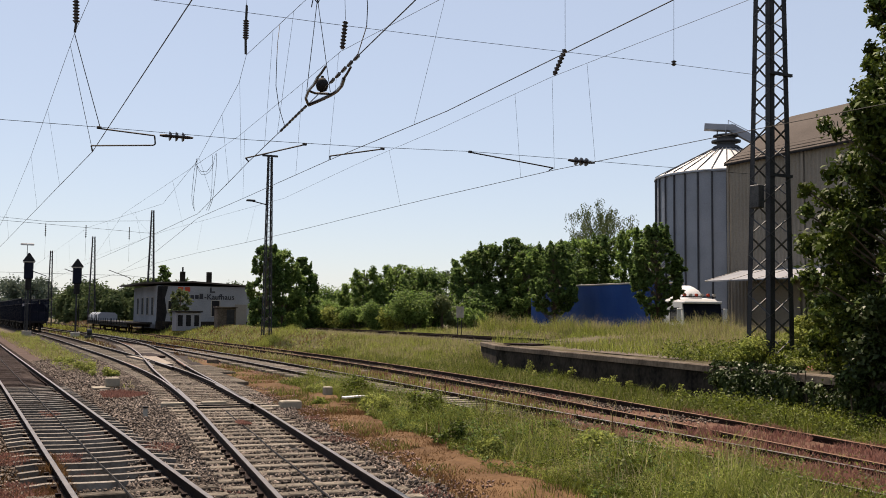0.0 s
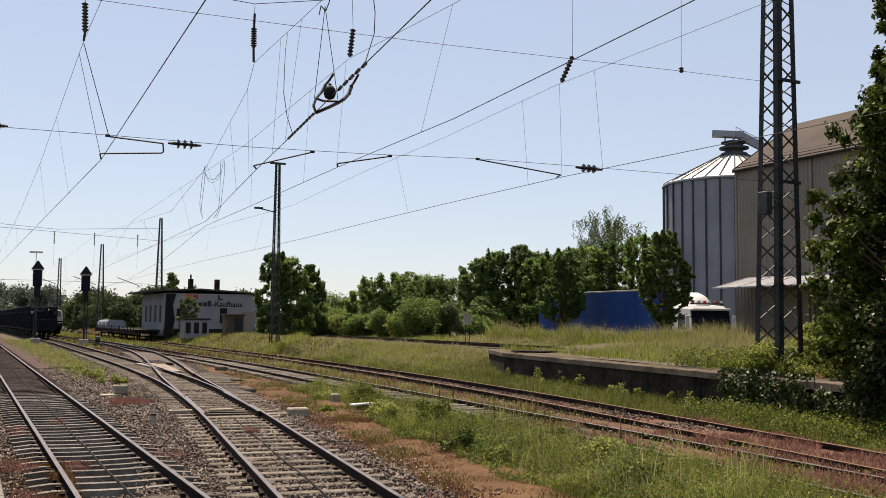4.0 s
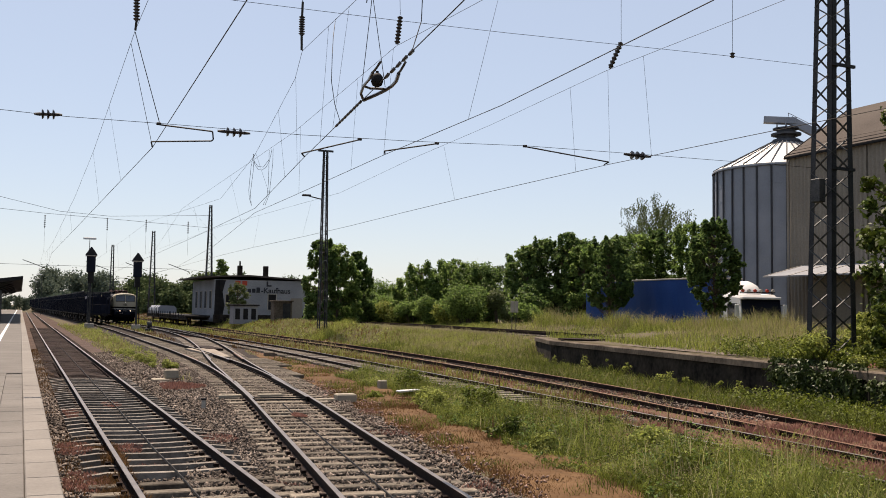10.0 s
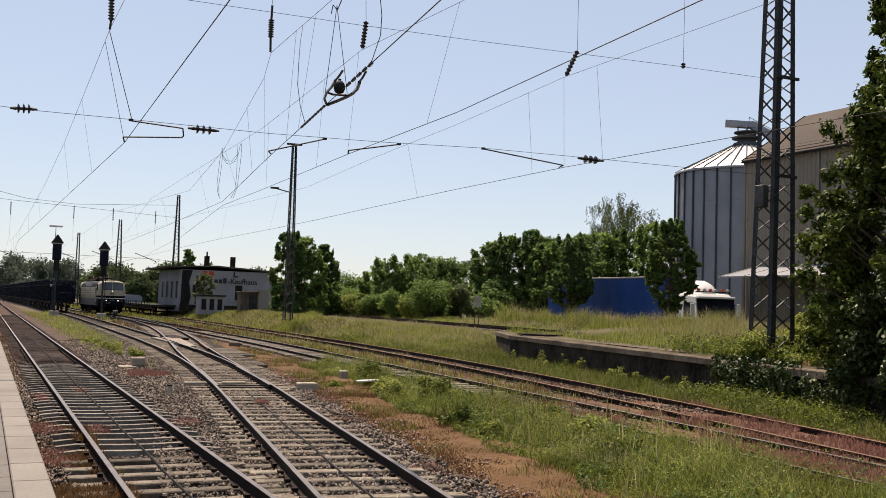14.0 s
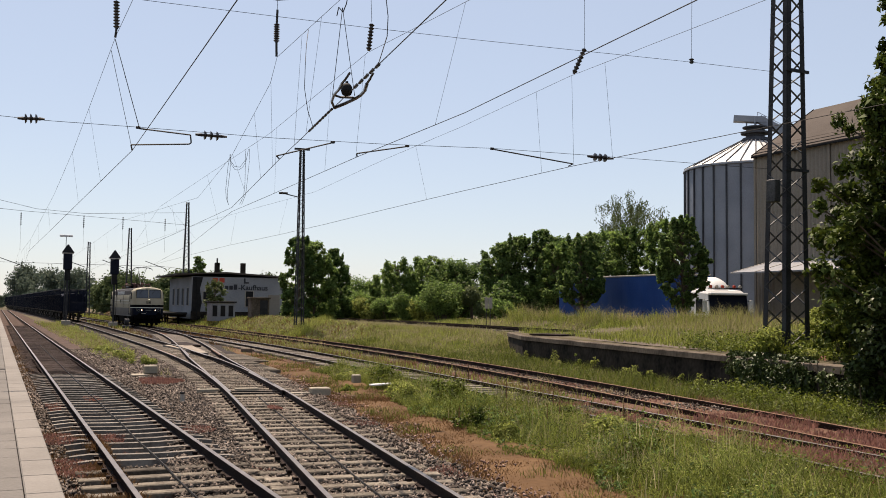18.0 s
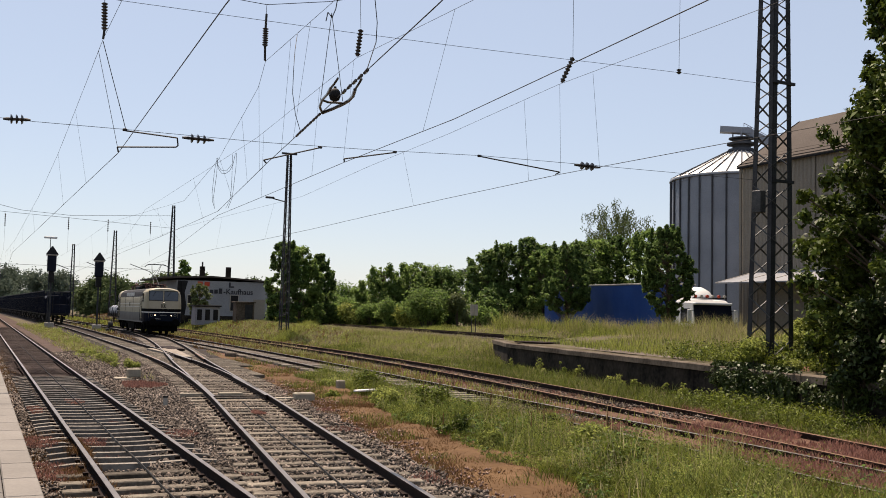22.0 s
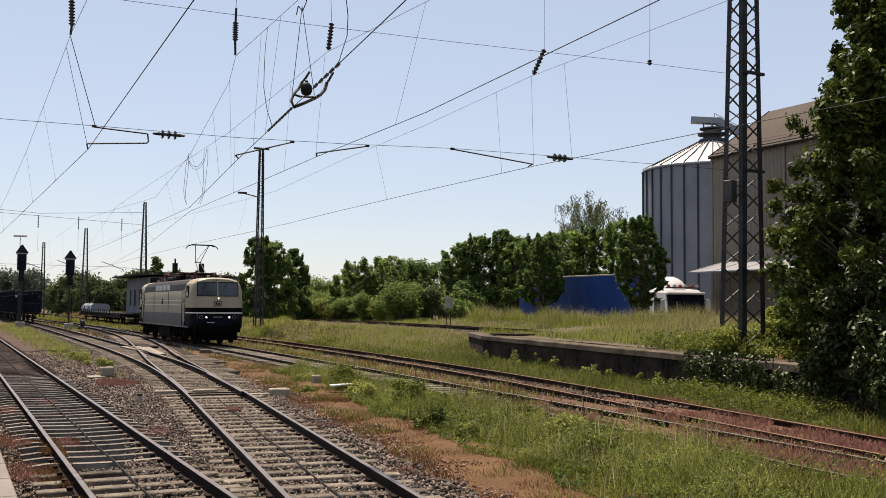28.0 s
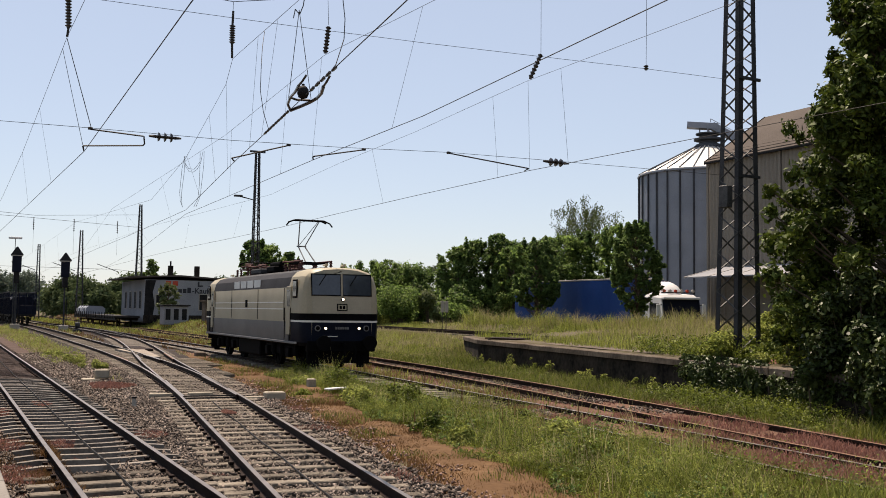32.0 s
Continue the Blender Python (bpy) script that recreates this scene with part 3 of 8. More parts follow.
def tree(name, label, x, y, h, spread, seed, leaves, size, material, trunk=0.3, clumps=46, low=0.05, category="tree", group="", droop=0.0, z=None, peak=0.42, small=1.0, lean=(0, 0), inner=0.25, profile=None, shoots=9, core=0.6):
    """A tapered trunk with limbs and a crown of overlapping leaf clumps; peak: where the crown is widest."""
    rng = random.Random(seed)
    z = ground_z(x, y) if z is None else z
    t = thing(name, label, category, pose(x, y, z), group)
    s = Shape()
    mid = Vector((lean[0] * 0.4, lean[1] * 0.4, h * 0.4))
    top = Vector((lean[0], lean[1], h * 0.86))
    s.tube((0, 0, -0.3), mid, trunk / 2, 8, trunk * 0.36, False)
    s.tube(mid, top, trunk * 0.36, 7, trunk * 0.06, False)
    cs, rs = [], []
    for k in range(clumps):
        u = low + (1 - low) * (k + rng.random()) / clumps
        wide = (1 - ((u - peak) / (1.02 - peak if u > peak else peak + 0.35)) ** 2)
        wide = spread * max(0.04, wide) ** 0.5
        if profile is not None:
            wide = float(np.interp(u * h, [q[0] for q in profile], [q[1] for q in profile])) * rng.uniform(0.86, 1.06)
            small = 0.42 * min(1.0, wide / 2.2)
        big = k % 3 != 0
        size_k = small * spread * (rng.uniform(0.24, 0.38) if big else rng.uniform(0.12, 0.2)) * (1 - 0.3 * u)
        ang = rng.uniform(0, 6.283)
        rr = max(0.0, wide - size_k * (0.8 if big else 0.2)) * math.sqrt(rng.uniform(0.15, 1.0))
        p = Vector((rr * math.cos(ang) + lean[0] * u, rr * math.sin(ang) + lean[1] * u, min(h * u, h - size_k * 0.5)))
        cs.append(p)
        rs.append((size_k, size_k, size_k * rng.uniform(0.7, 1.1)))
        if k % 2 == 0:
            start = Vector((lean[0] * u * 0.7, lean[1] * u * 0.7, max(0.1, p.z - rr * 0.7 - 0.2)))
            s.tube(start, p, trunk * 0.12, 5, trunk * 0.03, False)
    # upright shoots that break the outline
    for k in range(shoots):
        u = rng.uniform(0.45, 0.97)
        wide = spread * max(0.05, 1 - ((u - peak) / (1.02 - peak if u > peak else peak + 0.35)) ** 2) ** 0.5
        if profile is not None:
            wide = float(np.interp(u * h, [q[0] for q in profile], [q[1] for q in profile]))
        ang, r0, long = rng.uniform(0, 6.283), spread * rng.uniform(0.09, 0.15), rng.uniform(0.15, 0.42) * min(spread, 2.6)
        for j in range(4):
            w_ = wide * (0.8 + 0.04 * j)
            cs.append(Vector((w_ * math.cos(ang) + lean[0] * u, w_ * math.sin(ang) + lean[1] * u, h * u + long * j / 4)))
            r_ = r0 * (1 - 0.2 * j)
            rs.append((r_, r_, r_ * 1.3))
    part("trunk", s, M_BARK, t)
    v, f = leaf_cloud(cs, rs, leaves, size, seed, droop, inner=inner, core=core)
    v[:, 2] = np.maximum(v[:, 2], 0.02)
    part("crown", raw_mesh("crown", v, f, 4), material, t)
    return t


def grass_patch(name, label, area, count, height, width, material, seed, keep=None, lean=0.4, patchy=0.6, lift=-0.02, tall=None):
    """Blades of grass, each two bent segments."""
    count, width = int(count * 0.76), width * 1.12
    rng = np.random.default_rng(seed)
    x0, x1, y0, y1 = area
    px, py = rng.uniform(x0, x1, count), rng.uniform(y0, y1, count)
    if keep is not None:
        ok = np.array([keep(a, b) for a, b in zip(px.tolist(), py.tolist())])
        px, py = px[ok], py[ok]
    n = len(px)
    pz = np.array([ground_z(a, b) for a, b in zip(px.tolist(), py.tolist())]) + lift
    patch = np.array([noise.noise((a * 0.7, b * 0.5, seed)) + 0.5 * noise.noise((a * 2.1, b * 1.7, seed)) for a, b in zip(px.tolist(), py.tolist())])
    h = height * rng.uniform(0.4, 1.2, n) * np.clip(1 + patchy * patch, 0.25, 2)
    if tall is not None:
        h *= np.array([tall(a, b) for a, b in zip(px.tolist(), py.tolist())])
    ang = rng.uniform(0, 6.283, n)
    tilt = rng.uniform(0.05, lean, n) ** 0.8 * h
    face = rng.uniform(0, 6.283, n)
    wx, wy = np.cos(face) * width * 0.5, np.sin(face) * width * 0.5
    dx, dy = np.cos(ang) * tilt, np.sin(ang) * tilt
    v = np.empty((n, 5, 3))
    v[:, 0] = np.stack([px - wx, py - wy, pz], 1)
    v[:, 1] = np.stack([px + wx, py + wy, pz], 1)
    v[:, 2] = np.stack([px + dx * 0.35 + wx * 0.8, py + dy * 0.35 + wy * 0.8, pz + h * 0.6], 1)
    v[:, 3] = np.stack([px + dx * 0.35 - wx * 0.8, py + dy * 0.35 - wy * 0.8, pz + h * 0.6], 1)
    v[:, 4] = np.stack([px + dx, py + dy, pz + h], 1)
    base = np.arange(n)[:, None] * 5
    tris = np.concatenate([base + np.array([0, 1, 2]), base + np.array([0, 2, 3]), base + np.array([3, 2, 4])], 1).reshape(-1, 3)
    ob = new(name, raw_mesh(name, v.reshape(-1, 3), tris, 3))
    ob.data.materials.append(material)
    return tagged(ob, label, "grass", kind="stuff")


def off(way, x, y):
    return x - way.at(y)


def nz(x, y, s, k):
    return noise.noise((x * s, y * s, k))


def meadow(x, y):
    if y > 25.5 + 1.5 * nz(x, y, 0.5, 19) and not (off(WAY_C, x, y) > -2.3 + 0.8 * nz(x, y, 0.4, 20) and y < 36):
        return False
    return off(WAY_2, x, y) > 3.4 + 0.7 * nz(x, y, 0.5, 1) - 0.3 * ramp01(y, 24, 34) and off(WAY_C, x, y) < -0.95 + 0.3 * nz(x, y, 0.8, 2) and off(WAY_B, x, y) > 1.7 + 0.9 * nz(x, y, 0.3, 8)


def swell(x, y):
    """Low near the ballast, taller and uneven further in."""
    return (0.3 + 0.7 * ramp01(off(WAY_2, x, y), 3.3, 5.2)) * (1 + 0.7 * nz(x, y, 0.9, 24))


def dry_strip(x, y):
    d = off(WAY_2, x, y)
    return (1.75 + 0.4 * nz(x, y, 0.8, 4) < d < 3.9 + 0.7 * nz(x, y, 0.5, 1) and y < 27) or (y > 25.5 and off(WAY_B, x, y) > 1.9 + 0.5 * nz(x, y, 0.9, 18) and off(WAY_2, x, y) > 2.0 and off(WAY_C, x, y) < -1.2 and nz(x, y, 0.5, 9) > -0.4)


def verge(x, y):
    return off(WAY_D, x, y) > 1.0 + 0.3 * nz(x, y, 0.7, 3) and x < wall_x(y) - 0.03 and (y < 47 or x < 21.5)


def between(x, y):
    return off(WAY_C, x, y) > 1.0 and off(WAY_D, x, y) < -0.95


def island_1(x, y):
    return off(WAY_1, x, y) > 2.0 and off(WAY_2, x, y) < -1.7 and nz(x, y, 0.16, 6) + 0.45 * ramp01(y, 34, 55) > -0.1 and y > 33


def wide(x, y):
    return (y > 47 or x > wall_x(y) + 0.6 + 1.0 * (26 < y < 41) * (0.5 + nz(x, y, 0.7, 5))) and x > 20


grass_patch("meadow_grass", "tall yellow-green grass and weeds between the tracks", (6, 13.2, 5, 60), 190000, 0.42, 0.0095, M_MEADOW, 1, meadow, 0.65, patchy=1.2, tall=swell)
grass_patch("meadow_seed_grass", "pale seeding grass among the tall weeds", (6.5, 12.8, 5, 36), 60000, 0.6, 0.0075, M_PALEWEED, 11, lambda x, y: meadow(x, y) and nz(x, y, 0.5, 12) > 0.0, 0.8, tall=swell)
grass_patch("dry_grass", "rust-brown withered grass beside the ballast", (5.5, 13, 5, 75), 200000, 0.09, 0.012, M_WEEDRUST, 12, dry_strip, 0.9)
grass_patch("withered_grass", "dense short brown grass on the withered strip", (5.8, 10.6, 8, 31), 80000, 0.075, 0.017, M_WEEDRUST, 123, lambda x, y: 1.7 + 0.5 * nz(x, y, 1.1, 124) < off(WAY_2, x, y) < 4.0 + 0.7 * nz(x, y, 0.7, 1), 0.9, patchy=1.0)
grass_patch("points_grass", "thin yellow-green grass in the withered ground beside the points", (7.5, 13, 25, 60), 26000, 0.22, 0.013, M_MEADOW, 125, lambda x, y: off(WAY_B, x, y) > 2.2 and off(WAY_2, x, y) > 2.2 and off(WAY_C, x, y) < -1.1 and nz(x, y, 0.7, 126) > 0.1, 0.9)
grass_patch("strip_grass", "thin green blades growing through the withered strip", (5.5, 11.5, 5, 32), 60000, 0.17, 0.010, M_MEADOW, 121, lambda x, y: 2.0 < off(WAY_2, x, y) < 4.0 and nz(x, y, 0.9, 122) > 0.12, 0.9)
grass_patch("siding_grass", "yellow-green grass between the two sidings", (12.5, 18, 14, 130), 24000, 0.28, 0.02, M_GRASS, 13, between)
grass_patch("siding_withered_grass", "brown withered grass between the two sidings", (12.5, 18, 14, 90), 60000, 0.16, 0.018, M_WEEDRUST, 131, between, 0.9)
grass_patch("siding_weeds", "withered straw and weeds between the rails of the sidings", (10, 18.5, 5, 60), 42000, 0.2, 0.012, M_GRASSDRY, 14, lambda x, y: (abs(off(WAY_C, x, y)) < 1.2 or abs(off(WAY_D, x, y)) < 1.2) and nz(x, y, 0.4, 15) > (0.15 if y < 22 else 0.1), 0.9)
grass_patch("rust_weeds", "rust-red withered weeds on the old sidings", (10, 18.5, 5, 45), 70000, 0.11, 0.014, M_PATCH, 15, lambda x, y: (abs(off(WAY_C, x, y)) < 1.4 or abs(off(WAY_D, x, y)) < 1.4) and nz(x, y, 0.4, 16) > (-0.6 if y < 22 else 0.1), 0.9, lift=0.04)
grass_patch("rust_carpet", "dense red-brown withered weeds over the near sidings", (10.8, 17, 8, 21), 44000, 0.12, 0.016, M_PATCH, 151, lambda x, y: (abs(off(WAY_C, x, y)) < 1.4 or abs(off(WAY_D, x, y)) < 1.4) and nz(x, y, 0.8, 152) > 0.08 - 0.35 * ramp01(16 - y, 0, 4), 0.9, lift=0.15)
grass_patch("verge_grass", "yellow-green grass at the foot of the ramp wall", (15, 25, 6, 60), 130000, 0.33, 0.014, M_MEADOW, 2, verge, 0.7, patchy=1.1)
grass_patch("verge_straw", "pale straw in the grass beside the wall", (15, 24, 6, 60), 25000, 0.32, 0.014, M_GRASSDRY, 21, verge, 0.6)
grass_patch("ramp_grass", "tall grass on top of the old loading ramp", (19.5, 46, 10, 62), 120000, 0.32, 0.017, M_GRASS, 3, lambda x, y: wide(x, y) and x - wall_x(min(y, 47)) < 22 and not (y > 40 and -3.0 < off(WAY_E, x, y) < 1.3), patchy=1.0)
grass_patch("ramp_seed_grass", "pale feathery seed heads over the ramp grass", (22, 46, 22, 66), 70000, 0.6, 0.012, M_GRASSDRY, 31, lambda x, y: wide(x, y) and x - wall_x(min(y, 47)) > 5 and nz(x, y, 0.25, 32) > -0.1 and not (y > 40 and -5.0 < off(WAY_E, x, y) < 1.3), 1.0)
grass_patch("tall_seed_grass", "tall pale seeding grass before the parked lorry", (30.5, 37.0, 36, 62), 30000, 1.05, 0.013, M_GRASSDRY, 33, lambda x, y: x > 31.5 + nz(x, y, 0.5, 34) + 0.05 * (y - 36), 0.8, tall=lambda x, y: 0.8 + 0.5 * nz(x, y, 0.35, 36))
grass_patch("tall_green_grass", "tall green grass before the parked lorry", (30.5, 37.0, 36, 62), 26000, 0.95, 0.015, M_GRASS, 35, lambda x, y: x > 31.0 + nz(x, y, 0.5, 34) + 0.05 * (y - 36), 0.6, tall=lambda x, y: 0.8 + 0.5 * nz(x, y, 0.35, 36))
grass_patch("bank_grass", "green grass on the low bank beside the sidings", (19.8, 38, 42, 125), 130000, 0.23, 0.02, M_GRASS, 4, lambda x, y: (y > 47 or x < wall_x(y)) and not -3.0 < off(WAY_E, x, y) < 1.2, patchy=1.0)
grass_patch("mast_foot_grass", "tall rank grass round the foot of the line mast", (19.9, 23.4, 70.5, 75.5), 5000, 0.5, 0.018, M_GRASS, 45, lambda x, y: ((x - 21.6) / 1.7) ** 2 + ((y - 73) / 2.5) ** 2 < 1 + nz(x, y, 1.0, 50), 0.7)
grass_patch("short_grass", "short worn grass along the rusty track", (22, 33, 44, 125), 36000, 0.1, 0.025, M_GRASS, 44, lambda x, y: -3.2 < off(WAY_E, x, y) < 1.2 and abs(off(WAY_E, x, y) + 0.85) > 0.3)
grass_patch("bank_straw", "pale seed grass on the bank beside the rusty track", (21, 34, 46, 100), 26000, 0.28, 0.016, M_GRASSDRY, 41, lambda x, y: off(WAY_E, x, y) < -4.0 and nz(x, y, 0.2, 42) > -0.2)
grass_patch("bank_seed_grass", "pale feathery seeding grass beside the rusty track", (20.5, 34, 42, 90), 110000, 0.3, 0.016, M_GRASSDRY, 46, lambda x, y: (y > 47 or x < wall_x(y)) and -9.5 < off(WAY_E, x, y) < -1.8 and nz(x, y, 0.5, 47) > -0.15, 0.8)
grass_patch("far_siding_weeds", "tangled weeds between the far sidings", (10, 21, 95, 220), 14000, 0.4, 0.07, M_GRASS, 48, lambda x, y: abs(off(WAY_D, x, y)) > 1.4 and abs(off(WAY_B, x, y)) > 1.6 and off(WAY_2, x, y) > 1.8)
grass_patch("far_withered_grass", "brown withered grass between the far sidings", (9, 24, 60, 220), 36000, 0.26, 0.07, M_WEEDRUST, 49, lambda x, y: abs(off(WAY_D, x, y)) > 1.3 and abs(off(WAY_B, x, y)) > 1.5 and off(WAY_2, x, y) > 1.7)
grass_patch("far_grass", "grass and weeds round the shed", (20, 50, 100, 170), 18000, 0.38, 0.05, M_GRASS, 43)
grass_patch("island_grass", "yellowish weeds between the platform track and the points", (4, 9, 33, 130), 26000, 0.26, 0.022, M_GRASS, 5, lambda x, y: island_1(x, y) and nz(x, y, 0.45, 61) > 0.05, 0.7)
grass_patch("island_withered_grass", "rust-brown withered weeds between the platform track and the points", (4, 9, 30, 130), 40000, 0.12, 0.022, M_WEEDRUST, 62, lambda x, y: off(WAY_1, x, y) > 1.9 and off(WAY_2, x, y) < -1.8 and nz(x, y, 0.3, 63) > -0.25, 0.9)
grass_patch("island_straw", "dry straw between the platform track and the points", (4, 9, 34, 130), 26000, 0.26, 0.018, M_GRASSDRY, 51, lambda x, y: island_1(x, y) and nz(x, y, 0.5, 65) > -0.1, 0.7)
grass_patch("platform_weeds", "rust-brown weeds along the platform edge", (0.65, 1.3, 5, 60), 12000, 0.12, 0.012, M_WEEDRUST, 52, lambda x, y: nz(x, y, 0.4, 53) > -0.1, 0.9, lift=0.08)
grass_patch("track_weeds", "rust-red dry moss between the sleepers", (0.7, 8, 8, 34), 70000, 0.05, 0.016, M_PATCH, 54, lambda x, y: abs(off(WAY_2, x, y)) > 0.9 and nz(x, y, 0.75, 55) > 0.36, 0.9, lift=0.09)
grass_patch("edge_weeds", "rust-brown withered weeds between the platform and the rail", (0.62, 1.75, 8, 20), 26000, 0.13, 0.013, M_WEEDRUST, 58, lambda x, y: nz(x, y, 0.7, 59) > -0.05, 1.0, lift=0.12)
for k, (x, y, rx, ry) in enumerate(((1.9, 18.6, 0.3, 0.7), (1.1, 18.8, 0.3, 0.9), (3.6, 19.5, 0.35, 0.7), (2.3, 26.7, 0.22, 0.9), (1.1, 15.5, 0.3, 0.8), (2.7, 21.6, 0.2, 0.5), (5.9, 22.4, 0.15, 0.4), (1.3, 24.5, 0.2, 0.9))):
    grass_patch("red_moss", "patch of rust-red moss between the sleepers", (x - rx, x + rx, y - ry, y + ry), 1100, 0.035, 0.02, M_PATCH, 590 + k, lambda a, b: ((a - x) / rx) ** 2 + ((b - y) / ry) ** 2 < 1 + nz(a, b, 3.0, 9), 1.0, lift=0.16)
grass_patch("points_weeds", "green and straw weeds among the rails of the points", (6, 20, 50, 130), 40000, 0.25, 0.03, M_GRASSDRY, 56, lambda x, y: off(WAY_2, x, y) > 1.6 and min(abs(off(WAY_B, x, y)), abs(off(WAY_C, x, y))) > 1.7 and nz(x, y, 0.12, 57) > -0.1, 0.6)


def shrub(label, x, y, w, h, seed, leaves, size, material, category="bush", group="", z=None):
    """A bush: several stems from the ground and low leaf clumps."""
    rng = random.Random(seed)
    z = ground_z(x, y) if z is None else z
    t = thing("bush", label, category, pose(x, y, z), group)
    s, cs, rs = Shape(), [], []
    for k in range(max(6, int(w * 6))):
        ang, rr = rng.uniform(0, 6.283), w * math.sqrt(rng.random()) * 0.8
        hh = h * (1 - 0.45 * (rr / w) ** 2) * rng.uniform(0.35, 0.95)
        p = Vector((rr * math.cos(ang), rr * math.sin(ang), hh))
        s.tube((p.x * 0.3, p.y * 0.3, -0.1), p, 0.02 * h / 2 + 0.01, 5, 0.006, False)
        r = min(w, h) * rng.uniform(0.28, 0.5)
        cs.append(p * 0.92)
        rs.append((r, r, r * 0.9))
    part("stem", s, M_BARK, t)
    v, f = leaf_cloud(cs, rs, leaves, size, seed)
    v[:, 2] = np.maximum(v[:, 2], 0.0)
    part("leaves", raw_mesh("leaves", v, f, 4), material, t)
    return t


def weed_patch(name, label, area, plants, height, leaf, material, seed, keep, leaves=16, tall=None):
    """Leafy weeds: thin upright plants set with small leaves, as one mass."""
    rng = np.random.default_rng(seed)
    px, py = rng.uniform(area[0], area[1], plants), rng.uniform(area[2], area[3], plants)
    ok = np.array([keep(a, b) for a, b in zip(px.tolist(), py.tolist())])
    px, py = px[ok], py[ok]
    n = len(px)
    pz = np.array([ground_z(a, b) for a, b in zip(px.tolist(), py.tolist())])
    h = height * rng.uniform(0.4, 1.25, n)
    if tall is not None:
        h *= np.array([tall(a, b) for a, b in zip(px.tolist(), py.tolist())])
    u = rng.uniform(0.1, 1.0, (n, leaves))
    w = 0.28 * h[:, None] * (1.1 - 0.7 * u)
    c = np.stack([px[:, None] + rng.normal(size=(n, leaves)) * w, py[:, None] + rng.normal(size=(n, leaves)) * w, pz[:, None] + h[:, None] * u], 2).reshape(-1, 3)
    m = len(c)
    nn = rng.normal(size=(m, 3)) * 0.7 + np.array([0, 0, 0.7])
    nn /= np.linalg.norm(nn, axis=1)[:, None]
    a = np.cross(nn, rng.normal(size=(m, 3)))
    a /= np.linalg.norm(a, axis=1)[:, None]
    b = np.cross(nn, a)
    s = leaf * rng.uniform(0.5, 1.4, m)[:, None]
    v = np.stack([c - a * s, c - b * s * 0.45 + nn * s * 0.2, c + a * s, c + b * s * 0.45 + nn * s * 0.2], 1).reshape(-1, 3)
    ob = new(name, raw_mesh(name, v, np.arange(m * 4).reshape(-1, 4), 4))
    ob.data.materials.append(material)
    return tagged(ob, label, "weeds", kind="stuff")


grass_patch("meadow_stalks", "tall single stalks above the meadow", (7.5, 12.8, 8, 34), 9000, 0.8, 0.010, M_GRASSDRY, 712, lambda x, y: meadow(x, y) and nz(x, y, 0.9, 75) > 0.05, 0.35, tall=swell)
weed_patch("meadow_weeds", "leafy green weeds among the tall grass", (6, 13, 5, 45), 8000, 0.5, 0.026, M_WEED, 701, lambda x, y: meadow(x, y) and nz(x, y, 0.7, 70) > -0.2, leaves=20, tall=swell)
weed_patch("meadow_dark_weeds", "darker leafy weed clumps in the meadow", (6.5, 13, 5, 45), 8000, 0.5, 0.03, M_LEAFDARK, 711, lambda x, y: meadow(x, y) and nz(x, y, 0.8, 74) > 0.1, tall=swell)
weed_patch("meadow_pale_weeds", "pale flowering weeds among the tall grass", (6.5, 12.8, 5, 40), 7000, 0.66, 0.011, M_GRASSDRY, 702, lambda x, y: meadow(x, y) and nz(x, y, 0.6, 71) > 0.08, tall=swell)
weed_patch("meadow_leafy_weeds", "dense small-leaved pale green weeds filling the meadow", (6.5, 13, 5, 36), 17000, 0.56, 0.017, M_PALEWEED, 713, lambda x, y: meadow(x, y) and nz(x, y, 1.1, 77) > 0.08, leaves=22, tall=lambda x, y: swell(x, y) * (1 + 0.5 * nz(x, y, 1.6, 78)))
weed_patch("meadow_low_weeds", "low dark green weeds under the pale ones", (6.5, 13, 5, 36), 16000, 0.38, 0.02, M_WEED, 715, lambda x, y: meadow(x, y) and nz(x, y, 1.1, 77) < 0.12, leaves=16, tall=swell)
weed_patch("verge_leafy_weeds", "small-leaved green weeds in the grass below the wall", (15, 24, 12, 46), 9000, 0.32, 0.018, M_WEED, 714, lambda x, y: verge(x, y) and nz(x, y, 0.5, 79) > -0.1, leaves=18)
weed_patch("verge_weeds", "leafy weeds at the foot of the wall", (15, 24, 6, 50), 5500, 0.3, 0.032, M_WEED, 703, lambda x, y: verge(x, y) and nz(x, y, 0.5, 72) > 0.0)
weed_patch("ramp_weeds", "leafy bright weeds on the edge of the ramp", (18.5, 27, 15, 28), 3600, 0.55, 0.045, M_WEED, 704, lambda x, y: x > wall_x(y) + 0.3 and y < 27 - 0.3 * (x - 20))
weed_patch("bank_weeds", "leafy weeds over the grassy bank", (20.5, 38, 46, 110), 9000, 0.24, 0.045, M_GRASS, 705, lambda x, y: nz(x, y, 0.3, 73) > 0.05 and not -3.0 < off(WAY_E, x, y) < 1.2)
weed_patch("bank_pale_weeds", "pale leafy weeds standing in the bank grass", (20.5, 34, 43, 105), 14000, 0.26, 0.028, M_PALEWEED, 707, lambda x, y: nz(x, y, 0.35, 76) > 0.0 and not -4.5 < off(WAY_E, x, y) < 1.2)
weed_patch("verge_bright_weeds", "bright green weeds below the ivy", (16.4, 19.2, 15.5, 22.5), 1500, 0.5, 0.034, M_WEED, 708, lambda x, y: verge(x, y) and off(WAY_D, x, y) > 1.8)
